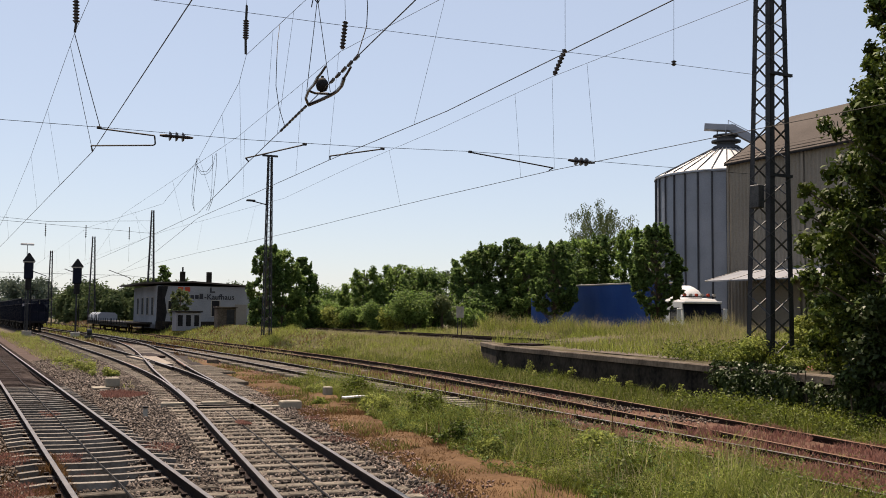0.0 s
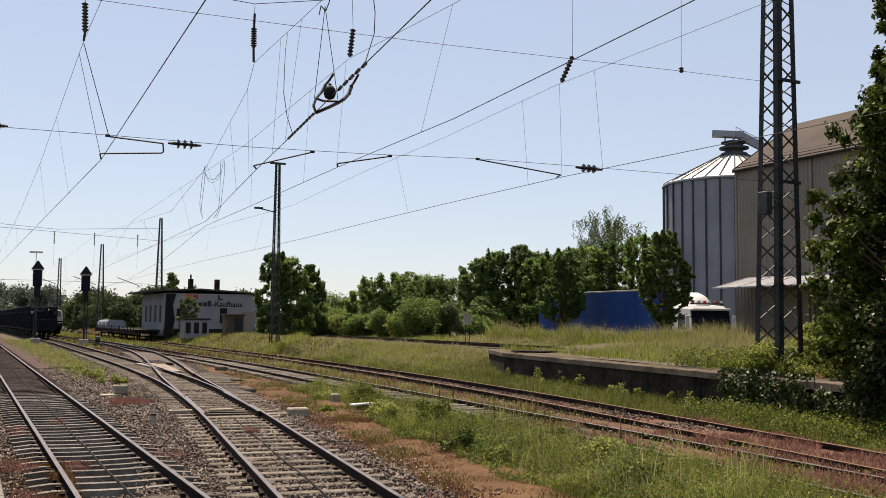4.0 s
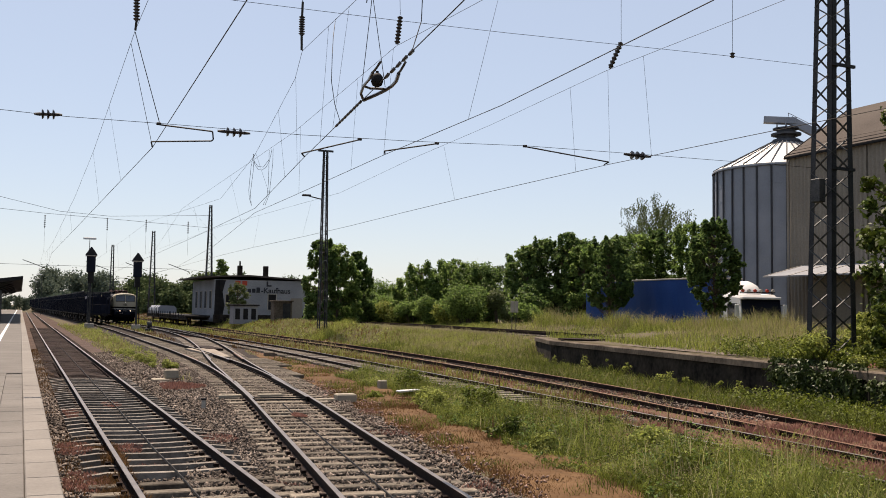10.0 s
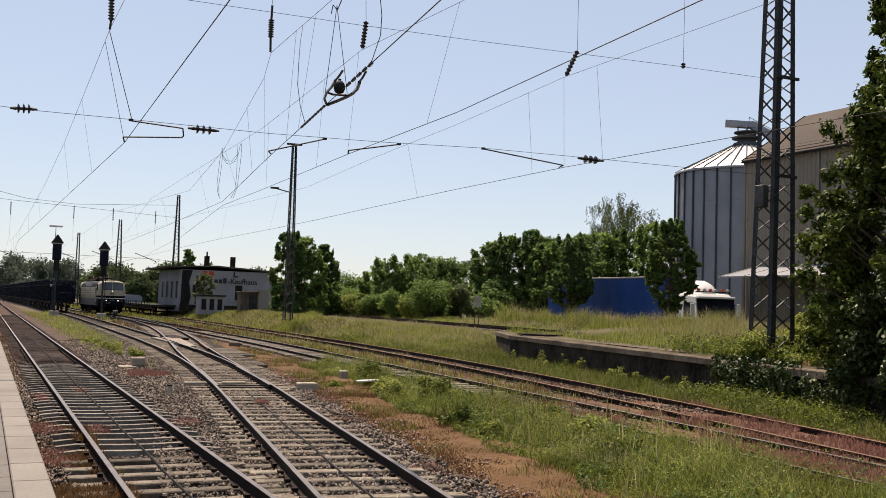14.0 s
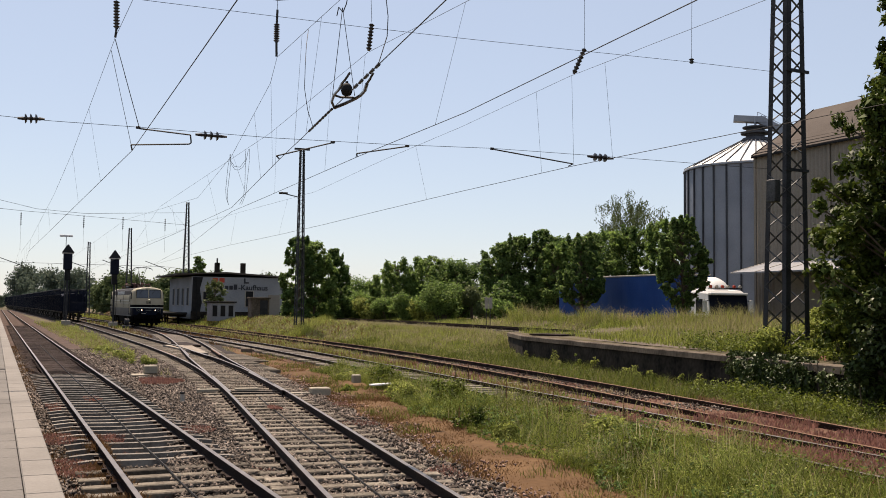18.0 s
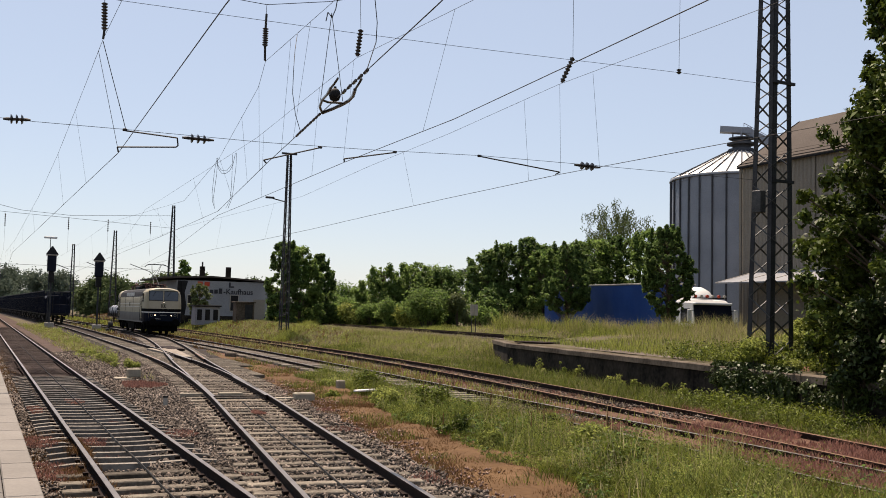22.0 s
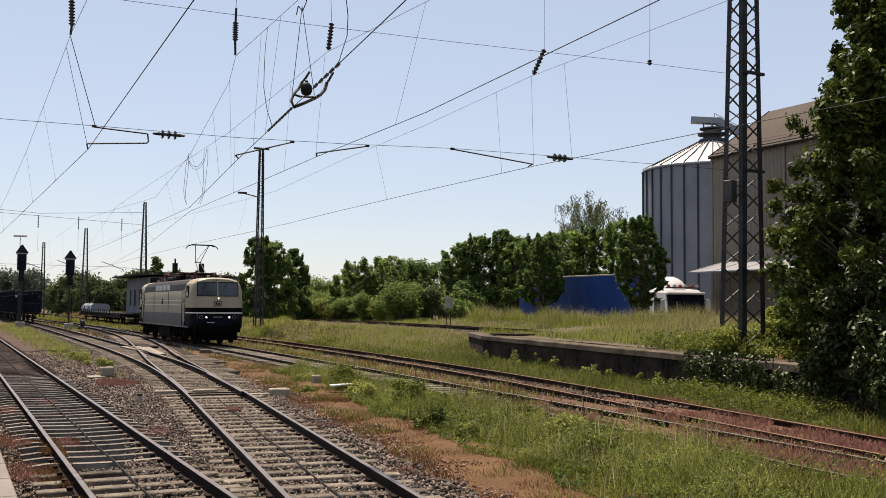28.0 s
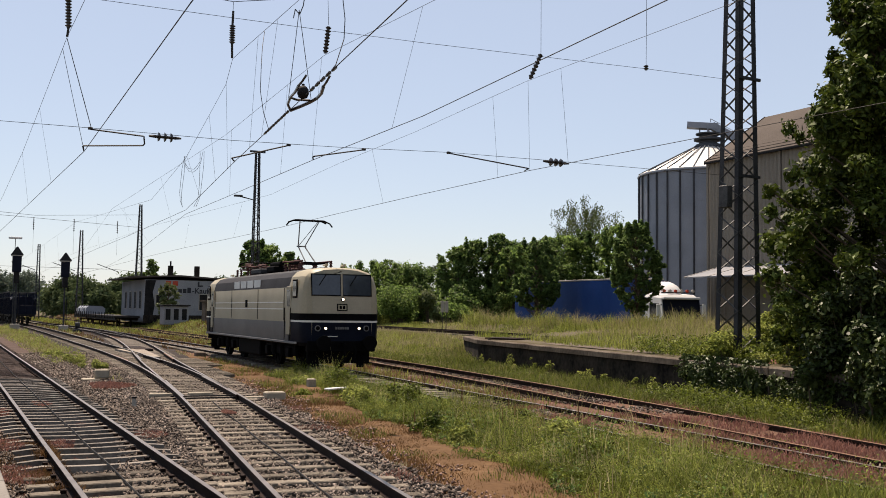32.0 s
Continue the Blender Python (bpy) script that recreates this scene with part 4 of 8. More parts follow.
weed_patch("island_weeds", "yellow-green weeds between platform track and points", (4, 9, 34, 130), 4000, 0.4, 0.04, M_PALEWEED, 706, lambda x, y: island_1(x, y) and nz(x, y, 0.4, 64) > 0.15)

# withered strip beside the points
strip = Shape()
rows_ = []
for k in range(150):
    y = 4 + 0.2 * k
    a_, b_ = 1.5, 4.6 - 0.8 * ramp01(y, 26, 34)
    rows_.append([(WAY_2.at(y) + a_ + (b_ - a_) * j / 12, y, -0.215 + 0.05 * nz(WAY_2.at(y) + a_ + (b_ - a_) * j / 12, y, 0.8, 4) + 0.03 * nz(j, y, 2.3, 14) - 0.09 * abs(j / 6 - 1) ** 2) for j in range(13)])
tagged(part("dry_moss", strip.loft(rows_, closed=False, caps=False), M_RUSTSOIL), "rust-brown withered moss strip beside the ballast", "moss", kind="structure")
strip, rows_ = Shape(), []
for k in range(76):
    y = 27 + 0.4 * k
    a_ = max(WAY_B.at(y) + 1.75, WAY_2.at(y) + 2.2)
    b_ = max(a_ + 0.1, WAY_C.at(y) - 1.35)
    rows_.append([(a_ + (b_ - a_) * j / 8, y, -0.21 + 0.05 * nz(a_ + (b_ - a_) * j / 8, y, 0.8, 4) - 0.08 * abs(j / 4 - 1) ** 3) for j in range(9)])
tagged(part("withered_ground", strip.loft(rows_, closed=False, caps=False), M_RUSTSOIL), "rust-brown bare ground beside the points", "moss", kind="structure")

# the big maple over the ramp, with ivy on the wall beneath it
MAPLE = [(-0.6, 3.1), (0.6, 3.8), (2.0, 4.4), (3.2, 4.4), (4.2, 3.8), (5.2, 3.4), (6.5, 3.1), (7.6, 2.6), (9.2, 2.0), (11.2, 1.0)]
maple = tree("maple_tree", "large dense green maple tree overhanging the ramp wall", 22.0, 17.0, 12.0, 3.7, 7, 125000, 0.085, M_MAPLE, 0.5, 460, 0.0, z=0.95, inner=0.3, profile=MAPLE)
tree("maple_tree", "dark shaded maple beside the large one", 25.0, 12.0, 12.5, 4.3, 8, 24000, 0.15, M_LEAFDARK, 0.5, 90, 0.0, peak=0.35, small=0.7, z=0.95)
tree("tree", "dark leafy tree behind the line mast", 25.3, 88.3, 7.8, 1.9, 101, 30000, 0.12, M_LEAFDARK, group="trees behind the sidings", low=0.0, clumps=120, peak=0.4, small=0.7, shoots=16)
tree("tree", "bushy green tree behind the line mast", 27.6, 91.0, 7.5, 2.3, 102, 30000, 0.12, M_LEAF, group="trees behind the sidings", low=0.0, clumps=120, peak=0.35, small=0.7, shoots=16)
tree("tree", "slim upright green tree in the thicket", 30.6, 94.4, 7.0, 1.9, 103, 22000, 0.12, M_LEAFDARK, group="trees behind the sidings", low=0.0, clumps=110, peak=0.3, small=0.6, shoots=14)
shrub("low tangled green bush on the bank", 33.7, 102.6, 2.1, 3.8, 104, 10000, 0.12, M_LEAF, group="bushes on the bank")
shrub("low tangled green bush on the bank", 36.3, 102.4, 2.5, 4.2, 105, 10000, 0.12, M_LEAF, group="bushes on the bank")
shrub("low tangled green bush on the bank", 37.6, 99.0, 2.4, 3.5, 106, 10000, 0.12, M_LEAF, group="bushes on the bank")
shrub("low tangled green bush on the bank", 34.4, 99.0, 2.1, 2.9, 107, 10000, 0.12, M_LEAF, group="bushes on the bank")
shrub("low tangled green bush on the bank", 36.5, 96.4, 2.4, 2.5, 108, 10000, 0.12, M_LEAF, group="bushes on the bank")
shrub("low tangled green bush on the bank", 39.0, 94.6, 2.0, 2.4, 109, 10000, 0.12, M_LEAF, group="bushes on the bank")
for k, (x, y, w, h) in enumerate([(33.2, 98.0, 1.9, 2.6), (33.1, 94.0, 1.7, 2.2), (33.2, 90.0, 1.8, 2.5), (33.5, 86.5, 1.7, 2.0), (33.3, 82.5, 1.6, 2.3), (34.4, 79.5, 1.8, 2.1), (32.4, 101.0, 1.8, 2.4)]):
    shrub("bright leafy bush beyond the rusty track", x, y, w, h, 850 + k, 9000, 0.09, (M_LEAF, M_LEAF, M_PALEWEED)[k % 3], group="bushes on the bank")
tree("tree", "rounded green tree in the hedge", 35.4, 89.7, 5.6, 3.5, 110, 24000, 0.115, M_LEAF, group="trees behind the sidings", low=0.0, clumps=260, profile=[(0, 3.0), (2, 3.3), (3.6, 2.7), (4.8, 1.6), (5.6, 0.5)])
tree("tree", "rounded green tree in the hedge", 39.2, 89.3, 6.2, 4.3, 111, 30000, 0.115, M_LEAF, group="trees behind the sidings", low=0.0, clumps=300, profile=[(0, 3.8), (2, 4.3), (4, 3.6), (5.4, 2.0), (6.2, 0.6)])
tree("tree", "rounded green tree in the hedge", 40.3, 86.3, 5.6, 3.1, 112, 16000, 0.12, M_LEAFDARK, group="trees behind the sidings", low=0.0, peak=0.4)
shrub("bright green bush before the hedge", 34.5, 76.9, 2.3, 3.3, 113, 13000, 0.10, M_LEAF, group="bushes on the bank")
shrub("bright green bush before the hedge", 36.9, 75.7, 1.4, 2.8, 114, 8000, 0.10, M_LEAFPALE, group="bushes on the bank")
tree("tree", "distant tree behind the hedge, its leaf colour paled for haze", 66.3, 134.9, 7.6, 3.4, 115, 4000, 0.25, M_LEAFHAZE, group="trees behind the sidings", low=0.0)
for x, y, h, sp, sd, mt, txt in ((40.9, 78.2, 7.3, 2.7, 116, M_LEAFDARK, "dark dense tree in the row behind the ramp"), (42.4, 78.0, 7.9, 2.6, 131, M_LEAFDARK, "dark dense tree in the row behind the ramp"), (43.9, 76.0, 8.5, 2.0, 117, M_LEAFDARK, "tall dark tree in the row behind the ramp"), (44.1, 74.0, 7.2, 2.3, 118, M_LEAF, "dense tree with a bright edge behind the ramp"), (46.6, 78.0, 8.0, 3.0, 132, M_LEAFDARK, "dark dense tree in the row behind the ramp"), (49.0, 77.0, 8.3, 3.0, 133, M_LEAFDARK, "dark dense tree in the row behind the ramp"), (51.4, 80.0, 8.6, 3.2, 134, M_LEAF, "dense green tree behind the blue trailer"), (54.0, 80.5, 9.0, 3.4, 120, M_LEAF, "dense green tree behind the blue trailer"), (56.6, 80.2, 9.5, 3.4, 121, M_LEAFDARK, "dense green tree behind the blue trailer"), (56.8, 76.0, 9.9, 2.8, 122, M_LEAF, "dense green tree behind the blue trailer"), (56.4, 72.4, 9.9, 2.2, 123, M_LEAFDARK, "tall dark tree beside the silo")):
    tree("tree", txt, x, y, h * 0.95, sp, sd, 17000, 0.135, mt, group="trees behind the sidings", low=0.0, peak=0.36, clumps=150, small=0.62, shoots=14)
for k in range(9):
    shrub("dark undergrowth between the trees behind the ramp", 39.6 + 1.35 * k, 75.6 + 0.5 * math.sin(k * 2.3), 1.9, 3.6 + 0.7 * math.sin(k * 1.7), 740 + k, 4000, 0.13, (M_LEAFDARK, M_LEAF)[k % 3 == 1], group="bushes on the bank")
tree("tree", "young dark tree standing before the blue trailer", 34.6, 55.1, 6.2, 1.75, 119, 36000, 0.10, M_LEAFDARK, group="trees behind the sidings", low=0.28, trunk=0.16, clumps=380, shoots=16, core=0.8, profile=[(1.7, 0.4), (2.1, 1.3), (2.8, 1.7), (3.8, 1.45), (5.0, 0.8), (6.2, 0.15)])
tree("tree", "dense green tree between trailer and cab", 34.25, 44.2, 6.45, 1.7, 124, 32000, 0.10, M_LEAFDARK, group="trees behind the sidings", low=0.2, trunk=0.18, clumps=400, shoots=16, core=0.8, profile=[(1.3, 0.3), (1.9, 0.9), (2.8, 1.4), (4.2, 1.6), (5.4, 1.1), (6.45, 0.2)])

# a tall willow: bare arching limbs with hanging leafy twigs
willow = thing("willow_tree", "tall pale willow with thin hanging twigs", "tree", pose(72.3, 103.6, 1.9), "trees behind the sidings")
rng = random.Random(125)
limbs, wv = Shape(), []
limbs.tube((0, 0, -1.4), (0.2, 0, 8), 0.3, 8, 0.16, False)
for k in range(46):
    ang, rr = rng.uniform(0, 6.283), 4.3 * math.sqrt(rng.random())
    top = Vector((rr * math.cos(ang), rr * math.sin(ang), rng.uniform(11.5, 15.8) - 0.55 * rr))
    mid_ = Vector((top.x * 0.55, top.y * 0.55, top.z - 1.2))
    limbs.tube((0.2, 0, rng.uniform(6, 8)), mid_, 0.04, 5, 0.022, False)
    limbs.tube(mid_, top, 0.022, 5, 0.01, False)
    for j in range(9):
        p = mid_.lerp(top, rng.random()) + Vector((rng.uniform(-0.5, 0.5), rng.uniform(-0.5, 0.5), 0))
        for i in range(rng.randrange(8, 24)):
            c = p + Vector((rng.uniform(-0.22, 0.22), rng.uniform(-0.22, 0.22), -0.09 * i))
            a_ = rng.uniform(0, 6.283)
            e = Vector((math.cos(a_), math.sin(a_), 0)) * 0.08
            wv += [c - e, c + Vector((rng.uniform(-0.06, 0.06), 0, -0.12)), c + e, c + Vector((rng.uniform(-0.06, 0.06), 0, 0.07))]
part("trunk", limbs, M_BARK, willow)
part("crown", raw_mesh("crown", [tuple(q) for q in wv], np.arange(len(wv)), 4), M_LEAFPALE, willow)
tree("conifer_tree", "dark conifer behind the shed", 30.1, 164.4, 9.2, 1.8, 126, 3500, 0.25, M_LEAFDARK, group="trees behind the sidings", low=0.1, peak=0.2)
tree("tree", "bright green young tree before the shed", 22.4, 112.0, 4.4, 1.4, 127, 5000, 0.13, M_LEAFPALE, group="trees behind the sidings", low=0.0, peak=0.5)
shrub("green bush beside the points", 36.2, 69.3, 1.6, 2.0, 128, 3500, 0.11, M_LEAF, group="bushes on the bank")


def far_wood(name, label, seed, spans, leaves, size, material):
    """Distant trees as one mass; spans: (azimuth from, to, distance, height)."""
    rng = random.Random(seed)
    cs, rs = [], []
    for a0, a1, dist, high in spans:
        count = max(5, int((a1 - a0) * dist / 75))
        for k in range(count):
            a = radians(a0 + (a1 - a0) * (k + rng.random()) / count)
            d = dist * rng.uniform(0.94, 1.06)
            h = high * rng.uniform(0.78, 1.03)
            for j in range(9):
                r = h * rng.uniform(0.16, 0.28)
                cs.append((d * math.sin(a) + rng.uniform(-0.16, 0.16) * h, d * math.cos(a) + rng.uniform(-0.2, 0.2) * h, h * (0.1 + 0.095 * j)))
                rs.append((r, r, r * 0.8))
    v, f = leaf_cloud(cs, rs, leaves, size, seed, inner=0.3, core=0.6)
    ob = new(name, raw_mesh(name, v, f, 4))
    ob.data.materials.append(material)
    return tagged(ob, label, "woods", kind="stuff")


far_wood("far_woods", "green woods along the horizon with haze put into the leaf colour", 300, [(-12, 0.5, 420, 5.5), (0.9, 1.75, 400, 16.5), (1.0, 1.6, 398, 11), (2.5, 4.6, 350, 13.5), (1.4, 3.6, 330, 6.5), (3.0, 5.5, 335, 6), (13, 16, 260, 8), (14, 50, 420, 6)], 120000, 0.48, M_LEAFHAZE)
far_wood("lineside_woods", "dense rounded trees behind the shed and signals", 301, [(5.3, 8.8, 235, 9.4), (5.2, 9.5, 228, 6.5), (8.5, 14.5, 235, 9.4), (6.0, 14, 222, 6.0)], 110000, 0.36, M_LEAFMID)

for x, y, w, h, sd in ((19.9, 18.9, 0.8, 1.5, 760), (19.9, 18.2, 1.0, 2.6, 761), (19.3, 17.4, 1.0, 2.6, 763)):
    shrub("leafy suckers round the foot of the maple", x, y, w, h, sd, 4200, 0.075, M_MAPLE, group="shrubs along the ramp wall", z=0.9)

# ivy, wall plants and single weeds
ivy = thing("ivy", "dark glossy ivy hanging over the ramp wall", "ivy", pose(0, 0, 0))
rng = random.Random(5)
ivy_c, ivy_r = [], []
for k in range(240):
    y = rng.choice((rng.uniform(9, 18.5), rng.uniform(19.3, 22.9), rng.uniform(19.3, 22.9)))
    zc = rng.uniform(-0.1, 1.0)
    if y > 22.2 and zc < 0.5:
        continue
    ivy_c.append((wall_x(y) - 0.1 + (0.22 if zc > 0.78 else 0), y, min(zc, 0.9)))
    ivy_r.append((0.2, 0.36, 0.24 if zc < 0.7 else 0.15))
v, f = leaf_cloud(ivy_c, ivy_r, 52000, 0.052, 9, 0.3)
part("ivy_leaves", raw_mesh("ivy_leaves", v, f, 4), M_IVY, ivy)
for k in range(24):
    y = rng.uniform(9, 21)
    part("ivy_stem", Shape().line([(wall_x(y) - 0.03, y, -0.25), (wall_x(y) - 0.04, y + rng.uniform(-0.2, 0.2), 0.4), (wall_x(y) - 0.12, y + rng.uniform(-0.3, 0.3), 0.95)], 0.012, 4), M_BARK, ivy)
# the first nine take the dark ivy colour in place of the maple's shade
for k in range(16):
    y = 9 + k * (1.0 if k < 9 else 0.9)
    shrub("leafy shrub growing at the ramp wall" if k < 9 else "bright green weeds on the ramp edge", wall_x(y) + (0.1 if k < 9 else 0.9) + 0.3 * math.sin(k * 2.1), y, 0.95 if k < 9 else 0.7, (2.6 if k < 9 else 0.45) + 0.25 * math.sin(k), 400 + k, 5000 if k < 9 else 1800, 0.07 if k < 9 else 0.05, M_IVY if k < 9 else M_PALEWEED, group="shrubs along the ramp wall")
# weeds, plus added taller shrubs whose bright colour imitates sunlit maple foliage
for k, (x, y, w, h) in enumerate([(21.5, 21.9, 0.6, 0.8), (21.2, 20.9, 0.5, 0.7), (21.9, 21.2, 0.6, 1.2), (22.3, 22.0, 0.7, 1.5), (22.6, 21.2, 0.7, 2.2), (21.7, 20.2, 0.5, 0.9), (22.2, 20.5, 0.6, 1.6), (19.9, 20.7, 0.35, 0.35), (23.0, 22.6, 0.8, 1.7)]):
    shrub("yellow-green weeds by the mast, also standing in for sunlit maple leaves", x, y, w, h, 560 + k, int(2600 * w * h + 900), 0.05, (M_PALEWEED, M_WEED)[k % 3 == 1], "weed", "weeds round the mast", z=RAMP_TOP)
for k, (x, y, w, h) in enumerate([(10.3, 22.5, 0.55, 0.75), (10.0, 24.6, 0.5, 0.6), (9.2, 18.6, 0.35, 0.4), (8.9, 16.6, 0.25, 0.35), (11.0, 28.5, 0.6, 0.7), (10.7, 26.6, 0.35, 0.35), (9.6, 13.5, 0.5, 0.45), (10.2, 15.2, 0.5, 0.5), (10.7, 18.0, 0.5, 0.5), (10.6, 12.2, 0.5, 0.45), (9.3, 27.4, 0.4, 0.2), (10.6, 31.5, 0.35, 0.3), (5.4, 41.0, 0.7, 0.4), (5.3, 46.0, 0.8, 0.45), (5.0, 53.0, 0.6, 0.4)]):
    shrub("leafy weed clump in the tall grass" if k < 10 else "yellow-green weed clump on the ballast", x, y, w, h, 500 + k, 1500, 0.036, (M_WEED, M_PALEWEED)[k % 2] if k < 10 else M_PALEWEED, "weed", "weed clumps", z=-0.27)


def dock(x, y, h, seed):
    """A dock plant: a bare brown stalk with dense seed whorls over broad basal leaves."""
    rng = random.Random(seed)
    t = thing("dock_plant", "tall brown-seeded dock plant standing in the meadow", "weed", pose(x, y, -0.27), "dock plants")
    s = Shape().line([(0, 0, 0), (0, 0, h)], 0.004, 5)
    for k in range(3):
        a, u = rng.uniform(0, 6.283), rng.uniform(0.45, 0.65)
        s.line([(0, 0, h * u), (0.08 * math.cos(a), 0.08 * math.sin(a), h * (u + 0.28))], 0.003, 4)
    part("stalk", s, M_BARK, t)
    seeds = [(0.004, h * 0.52)] + [((0.022 if k % 2 else 0.009) * (1.1 - 0.04 * k), h * (0.53 + 0.028 * k)) for k in range(16)] + [(0.002, h)]
    part("seed_head", Shape().lathe(seeds, 6), M_WEEDRUST, t)
    v, f = leaf_cloud([(0.09 * math.cos(k * 1.3), 0.09 * math.sin(k * 1.3), 0.1 + 0.05 * (k % 3)) for k in range(7)], [(0.09, 0.09, 0.09)] * 7, 70, 0.06, seed + 1)
    v[:, 2] = np.maximum(v[:, 2], 0.0)
    part("basal_leaves", raw_mesh("basal_leaves", v, f, 4), M_WEED, t)


for k, (x, y, h) in enumerate([(11.35, 24.3, 0.95), (11.6, 24.0, 1.0), (11.0, 24.6, 0.7), (8.7, 18.4, 0.5), (10.9, 20.5, 0.8), (11.1, 18.7, 0.75), (10.6, 17.6, 0.7), (9.9, 16.9, 0.65), (11.0, 15.9, 0.75)]):
    dock(x, y, h, 900 + 7 * k)
for k in range(12):
    y = 24.5 + k * 1.4 + 0.6 * math.sin(k * 4.1)
    shrub("small pale weeds at the foot of the wall", wall_x(y) - 0.3 - 0.15 * math.sin(k * 2.7), y, 0.22 + 0.1 * math.sin(k * 5), 0.6 + 0.25 * math.sin(k * 3), 600 + k, 240, 0.035, M_PALEWEED, "weed", "weeds along the wall", z=-0.25)


# ---- overhead line ----
def lattice_mast(label, x, y, z, h, w0, w1, yaw=0.0, leg=0.12, brace=0.045, footing=0.0, group=""):
    t = thing("overhead_line_mast", label, "mast", pose(x, y, z, 0, 0, yaw), group)
    half = lambda q: (w0 + (w1 - w0) * q / h) / 2
    for sx, sy in ((-1, -1), (1, -1), (1, 1), (-1, 1)):
        s = Shape()
        for ox, oy, w, d in ((0, -sy * leg / 2, leg, 0.014), (-sx * leg / 2, 0, 0.014, leg)):
            rings = []
            for q in (0, h):
                cx, cy = sx * half(q) + (0 if w > 0.02 else 0), sy * half(q)
                cx, cy = cx - sx * (leg / 2 if w > 0.02 else 0.007), cy - sy * (0.007 if w > 0.02 else leg / 2)
                rings.append([(cx - w / 2, cy - d / 2, q), (cx + w / 2, cy - d / 2, q), (cx + w / 2, cy + d / 2, q), (cx - w / 2, cy + d / 2, q)])
            s.loft(rings)
        part("leg", s, M_MAST, t)
    q, k = 0.15, 0
    sides = (((-1, -1), (1, -1)), ((1, -1), (1, 1)), ((1, 1), (-1, 1)), ((-1, 1), (-1, -1)))
    s = [Shape() for _ in range(4)]
    while q < h - 0.2:
        a = half(q)
        d = min(2 * a * 0.66, h - q)
        b = half(q + d)
        for i, (c0, c1) in enumerate(sides):
            if (k + i // 2) % 2:
                c0, c1 = c1, c0
            s[i].bar((c0[0] * a * 0.97, c0[1] * a * 0.97, q), (c1[0] * b * 0.97, c1[1] * b * 0.97, q + d), brace, brace * 0.5)
        q += d
        k += 1
    for i in range(4):
        part("lattice_side", s[i], M_BRACE, t)
    if footing:
        part("footing", Shape().box(-w0 / 2 - 0.2, w0 / 2 + 0.2, -w0 / 2 - 0.2, w0 / 2 + 0.2, -0.6, footing, 0.04), M_CONCRETE, t)
    return t


main_mast = lattice_mast("tall dark steel lattice mast on the loading ramp", 20.74, 21.98, 1.0, 17.5, 0.92, 0.43, 2.0, 0.165, 0.05, 0.02)
main_mast.matrix_basis = pose(20.74, 21.98, 1.0, 0.4, 0.45, 2.0)  # leans a little
for z in (5.27, 8.15):
    part("clamp_beam", Shape().bar((-0.42, -0.38, z), (0.45, -0.38, z), 0.08, 0.08), M_MAST, main_mast)
part("switch_box", Shape().box(-0.6, -0.37, -0.15, 0.2, 4.35, 5.0, 0.02), M_BRACE, main_mast)
mast_e = lattice_mast("slender lattice mast with a lamp arm among the bushes", 21.3, 74.2, 0.7, 13.6, 0.66, 0.34, 0, 0.09, 0.045, group="line masts")
part("lamp_arm", Shape().bar((-0.2, 0, 9.85), (-1.5, 0, 10.1), 0.09, 0.07).box(-1.75, -1.1, -0.14, 0.14, 10.03, 10.17, 0.03), M_MAST, mast_e)
part("top_beam", Shape().bar((-0.6, 0, 13.6), (0.6, 0, 13.6), 0.15, 0.14), M_MAST, mast_e)
lattice_mast("tall tapering lattice mast behind the shed", 23.45, 137.0, 0.6, 15.4, 1.15, 0.38, 0, 0.13, 0.06, group="line masts")
lattice_mast("distant tapering lattice mast", 21.1, 180, 0.4, 14.9, 1.3, 0.5, 0, 0.15, 0.07, group="line masts")
lattice_mast("distant lattice mast beside the far platform", 15.2, 190, -0.2, 13.4, 0.9, 0.45, 0, 0.15, 0.07, group="line masts")
lattice_mast("lattice mast on the platform side", -8.2, 24.4, -0.3, 16.0, 1.3, 0.55, 0, 0.13, 0.06, group="line masts")
lattice_mast("lattice mast on the platform side", -8.2, 123.5, -0.3, 16.0, 1.3, 0.55, 0, 0.13, 0.06, group="line masts")


def sagged(p, q, sag, n=8):
    p, q = Vector(p), Vector(q)
    return [p.lerp(q, k / n) - Vector((0, 0, sag * 4 * (k / n) * (1 - k / n))) for k in range(n + 1)]


def insulator(s, p, q, discs, r=0.075, core=0.03):
    """A ribbed rod from p to q, turned as one body."""
    p, q = Vector(p), Vector(q)
    d = (q - p).normalized()
    a = d.orthogonal().normalized()
    b = d.cross(a)
    prof = [(0.0, core)]
    for k in range(discs):
        prof += [((k + 0.2) / discs, core), ((k + 0.3) / discs, r), ((k + 0.6) / discs, r * 0.75), ((k + 0.75) / discs, core)]
    prof.append((1.0, core))
    return s.loft([[p.lerp(q, f) + (a * math.cos(0.785 * i) + b * math.sin(0.785 * i)) * w for i in range(8)] for f, w in prof])


W, WT = 0.006, 0.0085
span = thing("cross_span", "cross-span of steel wires with insulators over all tracks", "overhead line", pose(0, 0, 0))
LOWER = [(-8.2, 24.4, 6.75), (0.3, 23.7, 6.33), (0.96, 23.65, 6.31), (2.83, 23.49, 6.30), (6.01, 23.23, 6.26), (8.73, 23.0, 6.29), (11.62, 22.76, 6.37), (14.77, 22.5, 6.36), (20.2, 22.05, 6.32)]
part("lower_span_wire", Shape().line(LOWER, W), M_WIRE, span)
